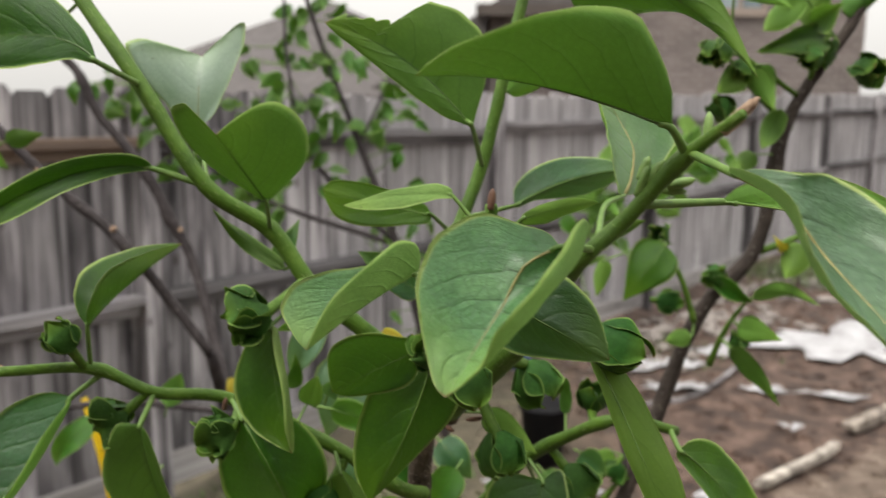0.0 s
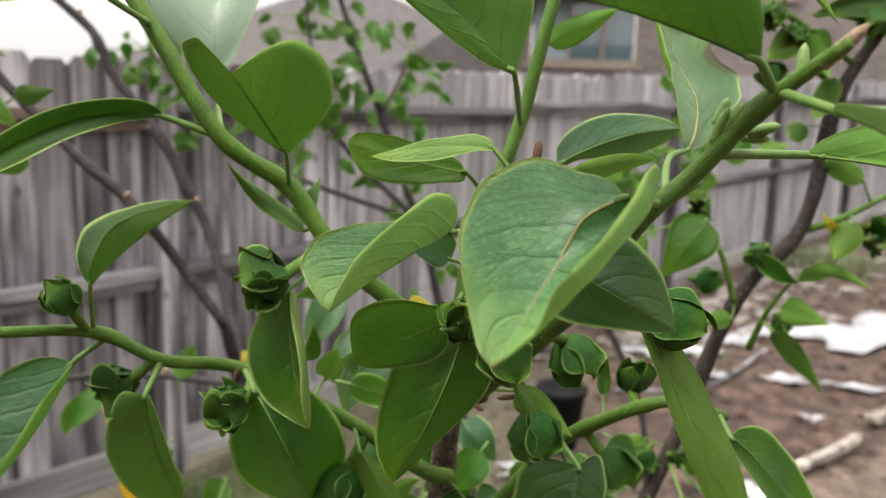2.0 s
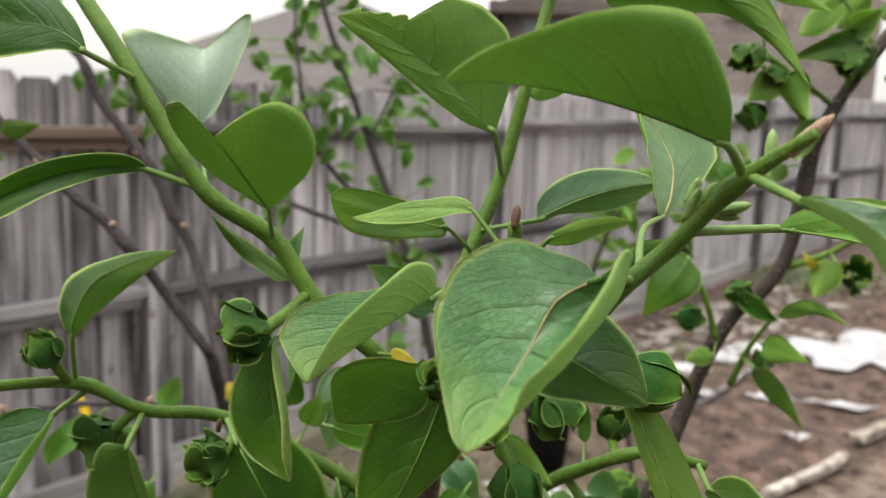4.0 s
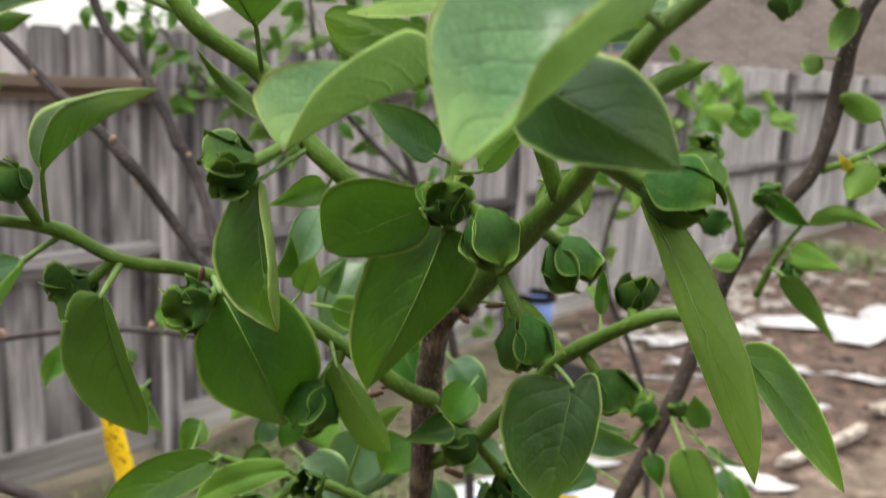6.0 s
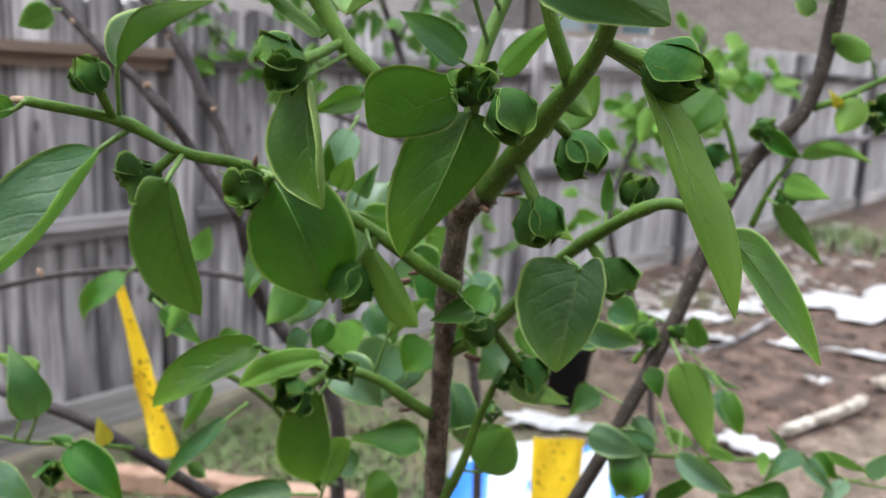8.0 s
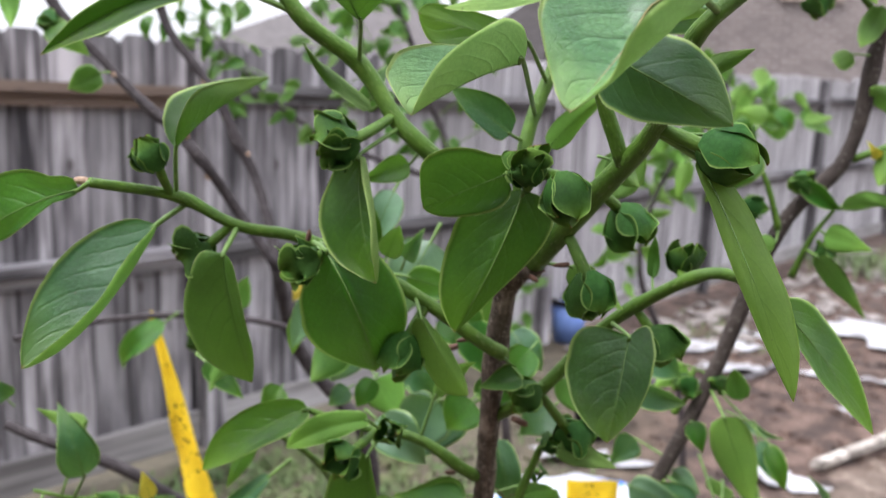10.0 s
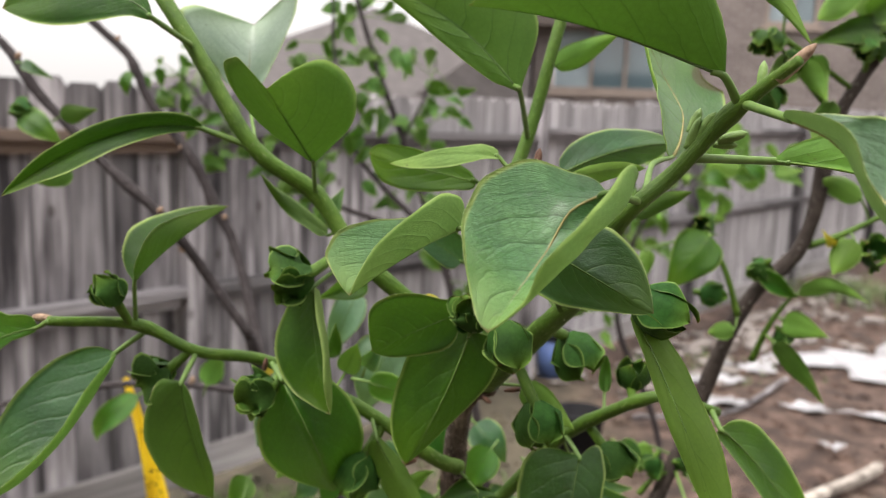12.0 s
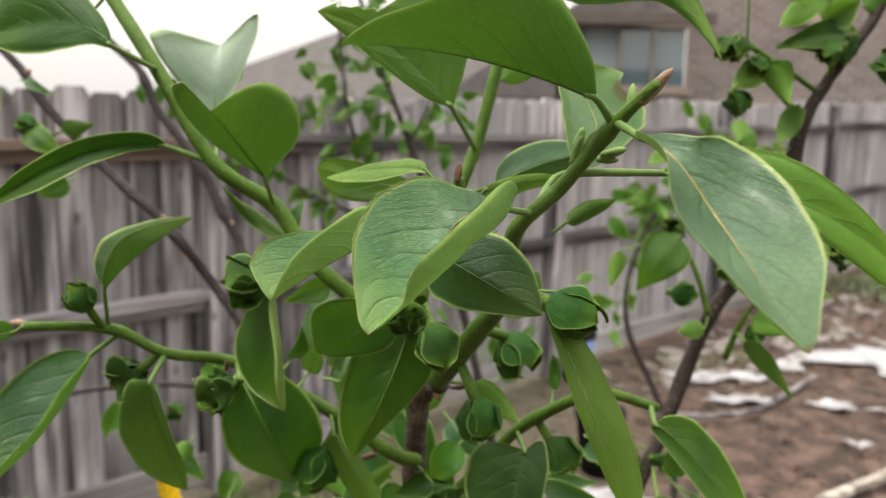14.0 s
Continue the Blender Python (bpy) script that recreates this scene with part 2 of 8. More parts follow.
VEIN = plain("vein", [(0.3, (0.062, 0.135, 0.018)), (0.7, (0.115, 0.200, 0.034))], 150, 0.6, 0.1, distance=0.0003)
# darker copy of the vein colour, to go with the shaded leaves
VEIN_SHADED = plain("vein_shaded", [(0.3, (0.034, 0.080, 0.010)), (0.7, (0.070, 0.132, 0.022))], 150, 0.6, 0.1, distance=0.0003)
VEIN_TAN = plain("vein_tan", [(0.3, (0.16, 0.150, 0.040)), (0.7, (0.27, 0.235, 0.078))], 150, 0.6, 0.1, distance=0.0003)
STEM = stem_material("green_stem", [(0.3, (0.028, 0.066, 0.005)), (0.55, (0.064, 0.132, 0.012)), (0.75, (0.125, 0.200, 0.028))], (0.22, 0.27, 0.10), 0.3, 110.0, 420.0, 0.55, 0.0008, 500.0)
BARK = stem_material("bark", [(0.38, (0.024, 0.017, 0.012)), (0.5, (0.090, 0.067, 0.050)), (0.62, (0.24, 0.19, 0.145))], (0.36, 0.31, 0.26), 0.8, 330.0, 300.0, 0.85, 0.0045, 330.0)
BARK_GREY = stem_material("grey_bark", [(0.28, (0.016, 0.013, 0.013)), (0.5, (0.038, 0.032, 0.033)), (0.75, (0.088, 0.077, 0.079))], (0.24, 0.21, 0.20), 0.3, 120.0, 120.0, 0.85, 0.002, 200.0)
LEAFLET = plain("young_leaflet", [(0.3, (0.085, 0.170, 0.028)), (0.7, (0.180, 0.290, 0.070))], 160, 0.55, 0.4, distance=0.0008)
BARK_BROWN = stem_material("brown_bark", [(0.28, (0.015, 0.011, 0.009)), (0.5, (0.040, 0.031, 0.026)), (0.75, (0.092, 0.075, 0.063))], (0.30, 0.27, 0.24), 0.4, 150.0, 150.0, 0.85, 0.0025, 240.0)
BUD_SCALE = plain("bud_scale", [(0.3, (0.05, 0.020, 0.012)), (0.7, (0.15, 0.075, 0.045))], 220, 0.75, 0.5, distance=0.0006)
BUD_FUZZ = plain("bud_fuzz", [(0.3, (0.17, 0.10, 0.06)), (0.7, (0.38, 0.27, 0.19))], 300, 0.9, 0.8, distance=0.0006)
BLOCKER_TAN = plain("blocker_tan", [(0.3, (0.16, 0.125, 0.10)), (0.7, (0.22, 0.175, 0.145))], 3, 0.9, 0.2, distance=0.01)
DOWN = plain("pale_down", [(0.3, (0.42, 0.50, 0.24)), (0.7, (0.58, 0.64, 0.36))], 200, 0.7, 0.0)
CALYX = leaf_material("calyx", (0.011, 0.044, 0.007), (0.034, 0.100, 0.016), (0.20, 0.42, 0.05), 0.60, 0.0, 0.12, vein_mix=0.06, rim=0.8, rim_col=(0.20, 0.31, 0.075), quilt=0.25, gloss=0.12)
CALYX_BODY = plain("calyx_body", [(0.3, (0.010, 0.040, 0.005)), (0.7, (0.022, 0.075, 0.010))], 90, 0.5, 0.3, distance=0.0006)


# ---------------------------------------------------------------- mesh helpers
def obj(name, bm, mats, parent=None, label=""):
    me = bpy.data.meshes.new(name)
    for f in bm.faces:
        f.smooth = True
    bm.to_mesh(me)
    bm.free()
    for m in (mats if isinstance(mats, (list, tuple)) else [mats]):
        me.materials.append(m)
    ob = new(name, me)
    if parent:
        ob.parent = parent
        if parent.type == "EMPTY":
            ob.matrix_parent_inverse = Matrix.Translation(-parent.location)
    if label:
        ob["label"] = label
    return ob


def flat(ob):
    ob.data.polygons.foreach_set("use_smooth", [False] * len(ob.data.polygons))
    return ob


def curve_points(pts, steps):
    """Points on a smooth line through pts."""
    p = [Vector(q) for q in pts]
    if len(p) == 2:
        return [p[0].lerp(p[1], i / steps) for i in range(steps + 1)]
    p = [2 * p[0] - p[1]] + p + [2 * p[-1] - p[-2]]
    out = []
    for i in range(1, len(p) - 2):
        a, b, c, d = p[i - 1:i + 3]
        for k in range(steps):
            t = k / steps
            out.append(0.5 * (2 * b + (c - a) * t + (2 * a - 5 * b + 4 * c - d) * t * t + (3 * b - a - 3 * c + d) * t ** 3))
    return out + [p[-2]]


def tube(bm, pts, r0, r1, sides=8, steps=5, lump=0.0, mat=0, swell=()):
    """A tapered, slightly uneven tube along pts; swell: (share of the length, extra radius) rings for nodes."""
    line = curve_points(pts, steps)
    n = len(line)
    rings = []
    side = Vector((0, 0, 1))
    for i, c in enumerate(line):
        ax = (line[min(i + 1, n - 1)] - line[max(i - 1, 0)]).normalized()
        side = (side - ax * side.dot(ax))
        side = side.normalized() if side.length > 1e-4 else ax.orthogonal().normalized()
        up = ax.cross(side)
        f = i / (n - 1)
        r = float(np.interp(f, np.linspace(0, 1, len(r0)), r0)) if isinstance(r0, tuple) else r0 + (r1 - r0) * f
        for at_, extra in swell:
            r += extra * math.exp(-((f - at_) / 0.035) ** 2)
        ring = []
        for k in range(sides):
            a = 2 * math.pi * k / sides
            w = 1 + lump * noise.noise(c * 90 + Vector((math.cos(a), math.sin(a), 0)) * 1.5)
            ring.append(bm.verts.new(c + (side * math.cos(a) + up * math.sin(a)) * r * w))
        rings.append(ring)
    uvl = bm.loops.layers.uv.verify()
    run = [0.0]
    for p, q in zip(line, line[1:]):
        run.append(run[-1] + (q - p).length)
    round_ = 2 * math.pi * (max(r0) if isinstance(r0, tuple) else max(r0, r1))
    for i, (a, b) in enumerate(zip(rings, rings[1:])):
        for k in range(sides):
            f = bm.faces.new((a[k], a[(k + 1) % sides], b[(k + 1) % sides], b[k]))
            f.material_index = mat
            for lp, (x, y) in zip(f.loops, ((i, k), (i, k + 1), (i + 1, k + 1), (i + 1, k))):
                lp[uvl].uv = (run[x], y / sides * round_)
    for ring, flip in ((rings[0], True), (rings[-1], False)):
        f = bm.faces.new(ring[::-1] if flip else ring)
        f.material_index = mat
    return line


def box(bm, lo, hi, m=Matrix(), mat=0):
    vs = [bm.verts.new(m @ Vector((x, y, z))) for x in (lo[0], hi[0]) for y in (lo[1], hi[1]) for z in (lo[2], hi[2])]
    for q in ((0, 1, 3, 2), (4, 6, 7, 5), (0, 4, 5, 1), (2, 3, 7, 6), (0, 2, 6, 4), (1, 5, 7, 3)):
        f = bm.faces.new([vs[i] for i in q])
        f.material_index = mat


# mean camera position, to tell which face of a leaf is turned to it
EYE_MEAN = Vector((0.03, 0.02, 1.63))


def blade(bm, B, M, T, left, right, seen, nu=22, nv=7, thick=0.00035, wave=0.021, tip=0.88, belly=0.07, fold_r=None, bite=None, base=0.45, pleat=0.0036, at=(0.3, 0.7), seed=0):
    """A leaf blade through its base, midrib middle (one point or several) and tip; left, right: the margins at the
    shares of its length in at.
    seen: 1 upper side towards the camera, -1 lower, 0: folded up like a V, the inside being the upper side.
    fold_r: where a right half that rolls over has its crease, at the same lengths. bite: the share of the right half's
    width that is left, along the length. Faces 0 upper, 1 lower."""
    B, T = Vector(B), Vector(T)
    if isinstance(M[0], (int, float)):
        M = Vector(M)
        ctrl = 2 * M - 0.5 * (B + T)
        way = [(1 - u) ** 2 * B + 2 * u * (1 - u) * ctrl + u * u * T for u in np.linspace(0, 1, 81)]
        run = np.linspace(0, 1, 81)
    else:
        way = curve_points([B, *M, T], 20)
        run = np.cumsum([0.0] + [(q - p).length for p, q in zip(way, way[1:])])
        run = run / run[-1]
        M = way[len(way) // 2]
    length = (M - B).length + (T - M).length
    axis = (T - B).normalized()
    way = np.array([tuple(p) for p in way])

    def rib(u):
        return Vector([float(np.interp(u, run, way[:, k])) for k in range(3)])

    def env(u):
        return (u ** base) * max(0.0, 1 - u) ** tip

    def margin(pair):
        return [(Vector(p) - rib(u)) / env(u) for p, u in zip(pair, at)]

    def along(q, u):
        if len(q) == 2:
            f = min(1.25, max(-0.2, (u - at[0]) / (at[1] - at[0])))
            return (q[0] + (q[1] - q[0]) * f) * env(u)
        k = min(max(sum(1 for a in at if a <= u) - 1, 0), len(at) - 2)
        f = min(1.0, max(0.0, (u - at[k]) / (at[k + 1] - at[k])))
        a, b, c, d = q[max(k - 1, 0)], q[k], q[k + 1], q[min(k + 2, len(q) - 1)]
        return 0.5 * (2 * b + (c - a) * f + (2 * a - 5 * b + 4 * c - d) * f * f + (3 * b - a - 3 * c + d) * f ** 3) * env(u)

    ql, qr = margin(left), margin(right)
    kr = margin(fold_r) if fold_r else None
    s1, s2 = along(ql, 0.5), along(qr, 0.5)
    nrm = axis.cross(s2 - s1).normalized()
    if seen == 0:
        flip = nrm.dot(s1.normalized() + s2.normalized()) < 0
    else:
        flip = nrm.dot(EYE_MEAN - M) * seen < 0
    if flip:
        nrm = -nrm
    rnd = random.Random(seed)
    ph = [rnd.uniform(0, 6.28) for _ in range(4)]
    grid = []
    for i in range(nu + 1):
        u = i / nu
        sides = [(along(ql, u), None), (along(qr, u), along(kr, u) if kr else None)]
        row = []
        for j in range(-nv, nv + 1):
            v = j / nv
            s, k = sides[0] if j < 0 else sides[1]
            a = abs(v)
            if bite is not None and j > 0:
                a *= bite(u)
            L = s.length
            if k is None:
                p = rib(u) + s * a
            else:
                p = rib(u) + (2 * k - 0.5 * s) * (2 * a * (1 - a)) + s * (a * a)
            if L > 1e-6:
                sn = s / L
                out = nrm - sn * nrm.dot(sn)
                out = out.normalized() if out.length > 0.1 else nrm
                if k is None:
                    p -= out * (L * belly * math.sin(math.pi * a))
                e = env(u) / 0.55
                p += out * (wave * length * a * a * math.sin(u * 9 + ph[0] + (2.1 if j < 0 else 0)) * e)
                lane_ = (u - 0.3 * a) * 30 + 3.0 * noise.noise(Vector((u * 3, v * 2, seed * 2.3)))
                p += out * (pleat * length * a * (1 - 0.7 * a) * math.sin(lane_ + ph[1]) * e)
                p += out * (0.022 * length * noise.noise(Vector((u * 4, v * 2.5, seed * 1.7))) * a * e)
                p += s * (0.035 * a * a * noise.noise(Vector((u * 9, 3.0 if j < 0 else 7.0, seed * 0.9))))
            row.append(p)
        grid.append(row)
    cols = 2 * nv + 1
    pts = np.array([[tuple(p) for p in row] for row in grid])
    du, dv = np.gradient(pts, axis=0), np.gradient(pts, axis=1)
    nn = np.cross(du, dv)
    ln = np.linalg.norm(nn, axis=2, keepdims=True)
    nn = nn / np.maximum(ln, 1e-12)
    mean = Vector(nn[nu // 3:2 * nu // 3].reshape(-1, 3).mean(axis=0))
    if mean.dot(nrm) < 0:
        nn = -nn
    uvl = bm.loops.layers.uv.verify()
    up_, lo_ = [], []
    for i in range(nu + 1):
        a_, b_ = [], []
        for j in range(cols):
            p, n = Vector(pts[i, j]), Vector(nn[i, j])
            e = 0.25 if j in (0, cols - 1) or i in (0, nu) else 1.0
            a_.append(bm.verts.new(p + n * thick * e))
            b_.append(bm.verts.new(p - n * thick * e))
        up_.append(a_)
        lo_.append(b_)

    def face(vs, uvs, mat):
        try:
            f = bm.faces.new(vs)
        except ValueError:
            return
        f.material_index = mat
        for lp, q in zip(f.loops, uvs):
            lp[uvl].uv = q

    sense = Vector(np.cross(pts[nu // 2, nv + 1] - pts[nu // 2, nv], pts[nu // 2 + 1, nv] - pts[nu // 2, nv])).dot(Vector(nn[nu // 2, nv])) > 0
    for i in range(nu):
        for j in range(cols - 1):
            ij = ((i, j), (i, j + 1), (i + 1, j + 1), (i + 1, j))
            uvs = [(a / nu, b / (cols - 1)) for a, b in ij]
            q1, q2 = [up_[a][b] for a, b in ij], [lo_[a][b] for a, b in ij]
            if not sense:
                q1, uva = q1[::-1], uvs[::-1]
                face(q1, uva, 0), face(q2, uvs, 1)
            else:
                face(q1, uvs, 0), face(q2[::-1], uvs[::-1], 1)
    for i in range(nu):
        for j in (0, cols - 1):
            face((up_[i][j], up_[i + 1][j], lo_[i + 1][j], lo_[i][j]), [(i / nu, j / (cols - 1))] * 4, 1)
    loose = [v for v in bm.verts if not v.link_faces]
    for v in loose:
        bm.verts.remove(v)
    rims = [[Vector(pts[i, j]) for i in range(nu + 1)] for j in (0, cols - 1)]
    return [rib(i / 10) for i in range(11)], nrm, rims


leaf_count = [0]


def hairs(name, parent, roots, length, seed):
    """Fine pale down: single thin blades standing off at roots, (point, outward way)."""
    rg = random.Random(seed)
    vs, fs = [], []
    for p, way in roots:
        d = (way + Vector((rg.uniform(-0.6, 0.6), rg.uniform(-0.6, 0.6), rg.uniform(-0.6, 0.6)))).normalized()
        w = d.cross(Vector((rg.uniform(-1, 1), rg.uniform(-1, 1), rg.uniform(-1, 1)))).normalized() * 0.00005
        k = len(vs)
        vs += [p - w, p + w, p + d * length * rg.uniform(0.5, 1.2)]
        fs.append((k, k + 1, k + 2))
    me = bpy.data.meshes.new(name)
    me.from_pydata(vs, [], fs)
    me.materials.append(DOWN)
    ob = new(name, me)
    ob.parent = parent
    return ob


def leaf(parent, B, M, T, left, right, seen=1, stalk=None, mats=None, label="", vein=None, down=0, rib=1.0, **kw):
    """A leaf with its midrib and stalk. stalk: the point on the shoot."""
    leaf_count[0] += 1
    bm = bmesh.new()
    line, nrm, rims = blade(bm, B, M, T, left, right, seen, seed=leaf_count[0], **kw)
    ob = obj("leaf", bm, mats or [LEAF_TOP, LEAF_UNDER], parent, label)
    length = (Vector(T) - Vector(B)).length
    r = 0.0075 * length + 0.0003
    bm = bmesh.new()
    tube(bm, [p + nrm * 0.0001 for p in line[:10]], r * 0.7 * rib, 0.0002, 6, 2)
    obj("midrib", bm, vein or VEIN, ob)
    if down:
        rg = random.Random(leaf_count[0])
        roots = []
        for rim in rims:
            for _ in range(down):
                k = rg.randrange(1, len(rim) - 2)
                p = rim[k].lerp(rim[k + 1], rg.random())
                roots.append((p, (p - line[min(10, round(10 * k / (len(rim) - 1)))]).normalized()))
        hairs("down", ob, roots, 0.0009, leaf_count[0])
    if stalk:
        pts = [Vector(p) for p in (stalk if isinstance(stalk[0], (tuple, list)) else [stalk])]
        bm = bmesh.new()
        inside = Vector(B) + (line[1] - line[0]) * 0.5
        tube(bm, [*pts, Vector(B), inside], 1.35 * r + 0.0006, r * 1.15, 8, 6, 0.1)
        obj("leaf_stalk", bm, VEIN, ob)
    return ob


def small_leaf(parent, B, T, width, seen=1, roll=0.0, bend=0.08, mats=None, vfold=0.25, stalk=None, **kw):
    """A leaf from base, tip and width; roll: degrees by which the blade turns about its length away from facing the
    camera.
    """
    B, T = Vector(B), Vector(T)
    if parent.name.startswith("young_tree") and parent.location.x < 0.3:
        mats = mats or [LEAF_TOP, LEAF_SHADED_UNDER]
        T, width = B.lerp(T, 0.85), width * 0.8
    elif not mats and not parent.name.startswith("young_tree"):
        mats = ([LEAF_SHADED_DARK, LEAF_SHADED_UNDER], [LEAF_SHEEN, LEAF_UNDER], [LEAF_TOP, LEAF_UNDER])[leaf_count[0] % 3]
    axis = (T - B).normalized()
    view = (EYE_MEAN - B).normalized()
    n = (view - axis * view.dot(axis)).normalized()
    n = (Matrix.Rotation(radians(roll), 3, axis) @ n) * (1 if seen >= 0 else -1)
    s = axis.cross(n)
    L = (T - B).length
    bend += 0.13 * math.sin(leaf_count[0] * 2.4)
    vfold += 0.32 * math.sin(leaf_count[0] * 1.7)
    M = B.lerp(T, 0.5) + n * bend * L
    c1, c2 = B.lerp(T, 0.3) + n * bend * L * 0.84, B.lerp(T, 0.7) + n * bend * L * 0.84
    w1, w2 = width * (0.46 + 0.05 * math.sin(leaf_count[0] * 3.1)), width * (0.265 + 0.05 * math.sin(leaf_count[0] * 4.7))
    T = T - n * L * (0.10 + 0.10 * math.sin(leaf_count[0] * 1.3))
    v2 = vfold + 0.25 * math.sin(leaf_count[0] * 2.9)
    left = (c1 + s * w1 + n * vfold * w1, c2 + s * w2 + n * vfold * w2)
    right = (c1 - s * w1 + n * v2 * w1, c2 - s * w2 + n * v2 * w2)
    return leaf(parent, B, M, T, left, right, 1 if seen >= 0 else -1, stalk=stalk, mats=mats, nu=16, nv=4, wave=0.026, tip=1.1, **kw)


def shoot(parent, name, pts, r0, r1, mat=None, sides=10, lump=0.1, swell=(), label=""):
    bm = bmesh.new()
    tube(bm, pts, r0, r1, sides, 7, lump, 0, swell)
    return obj(name, bm, mat or STEM, parent, label)


bud_count = [0]


def flower_bud(parent, c, axis, size, foot=None, ruffle=0.3, lobes=4, gape=0.25):
    """A closed flower bud: a squarish lantern of four broad heart-shaped calyx lobes whose margins are pressed together into
    outstanding ridges, wavy where ruffle is high. axis: from foot to mouth."""
    bud_count[0] += 1
    rnd = random.Random(100 + bud_count[0])
    c, axis = Vector(c), Vector(axis).normalized()
    R = size * 0.48
    q = axis.to_track_quat("Z", "Y").to_matrix()
    bm = bmesh.new()
    bmesh.ops.create_uvsphere(bm, u_segments=14, v_segments=9, radius=R * 0.24)
    for v in bm.verts:
        v.co.z = v.co.z * 1.15 - 0.1 * R
        v.co = c + q @ (v.co * (1 + 0.05 * noise.noise(v.co * 200)))
    ob = obj("flower_bud", bm, CALYX_BODY, parent)
    turn = rnd.uniform(0, 1.5)
    wild = min(1.0, ruffle)
    for i in range(lobes + (3 if ruffle > 0.6 else 0)):
        inner = i >= lobes
        a = turn + 2 * math.pi * i / (3 if inner else lobes) + rnd.uniform(-0.16, 0.16) + (0.6 if inner else 0.0)
        R = size * (0.37 if inner else 0.48)
        lift = 0.07 * (i % 2) + rnd.uniform(0, 0.04)
        reach = rnd.uniform(0.92, 1.12)
        flare = (0.26 + 0.36 * wild) * rnd.uniform(0.8, 1.2)
        roll = gape * rnd.uniform(0.2, 1.0) + (0.12 if inner else 0.42) * max(0.0, wild - 0.4)
        skew, ph = rnd.uniform(-0.25, 0.25), rnd.uniform(0, 6)
        bm = bmesh.new()
        uvl = bm.loops.layers.uv.verify()
        nu, nv = 14, 12
        rows = []
        for iu in range(nu + 1):
            u = iu / nu
            row = []
            body = 0.07 + (0.68 - 0.20 * wild) * math.sin(math.pi * min(1.0, 0.06 + 0.92 * u)) ** 0.75
            wide = (math.pi / lobes + 0.16) * (1 - max(0.0, (u - 0.42) / 0.58) ** 2.4) * min(1.0, 0.62 + 1.4 * u) + 0.015
            k = max(0.0, (u - 0.62) / 0.38)
            for iv in range(nv + 1):
                v = iv / nv * 2 - 1
                ridge = abs(v) ** (3.0 - 1.1 * wild) * math.sin(math.pi * min(1.0, 0.08 + 0.80 * u)) ** 0.8
                wave_ = math.sin(u * (7 + 3 * wild) + ph + (2.0 if v > 0 else 0))
                rad = R * (body + lift + flare * ridge * (1 + 0.7 * wild * wave_) + 0.05 * math.cos(2.2 * v) + roll * k * k * (0.8 + 0.7 * wild * math.sin(5 * v + ph)))
                z = R * (-0.95 + 1.95 * u * reach - 0.45 * roll * k * k + 0.34 * wild * ridge * math.sin(u * 10 + ph))
                ang = a + v * wide + skew * k + 0.30 * wild * ridge * wave_
                row.append(Vector((rad * math.cos(ang), rad * math.sin(ang), z)))
            rows.append(row)
        for off, side in ((0.0, 0), (0.0009, 1)):
            vs = [[bm.verts.new(c + q @ (p + p.normalized() * (off if 0 < jv < nv and iu < nu else off * 0.5))) for jv, p in enumerate(row)] for iu, row in enumerate(rows)]
            for iu in range(nu):
                for iv in range(nv):
                    ids = ((iu, iv), (iu, iv + 1), (iu + 1, iv + 1), (iu + 1, iv))
                    if not side:
                        ids = ids[::-1]
                    f = bm.faces.new([vs[x][y] for x, y in ids])
                    for lp, (x, y) in zip(f.loops, ids):
                        lp[uvl].uv = (x / nu, y / nv)
        obj("calyx_lobe", bm, CALYX, ob)
    if foot:
        R = size * 0.48
        bm = bmesh.new()
        base = c - axis * R * 0.85
        tube(bm, [foot, Vector(foot).lerp(base, 0.5) - axis * 0.0015, base, c - axis * R * 0.5], size * 0.08 + 0.0009, size * 0.12 + 0.0009, 8, 4, 0.1)
        obj("bud_stalk", bm, STEM, ob)
    return ob


def bud_scale(parent, p, way, length, r, mat=None, name="bud_scale"):
    """A small pointed scale or dormant bud."""
    p, way = Vector(p), Vector(way).normalized()
    bm = bmesh.new()
    tube(bm, [p - way * length * 0.3, p + way * length * 0.3, p + way * length * 0.75, p + way * length], (r * 0.8, r, r * 0.75, r * 0.12), 0, 7, 3, 0.25)
    return obj(name, bm, mat or BUD_SCALE, parent)


def thing(name, at_, label, category, group=""):
    ob = new(name)
    ob.empty_display_size = 0.02
    ob.location = at_
    ob["label"], ob["category"] = label, category
    if group:
        ob["group"] = group
    return ob


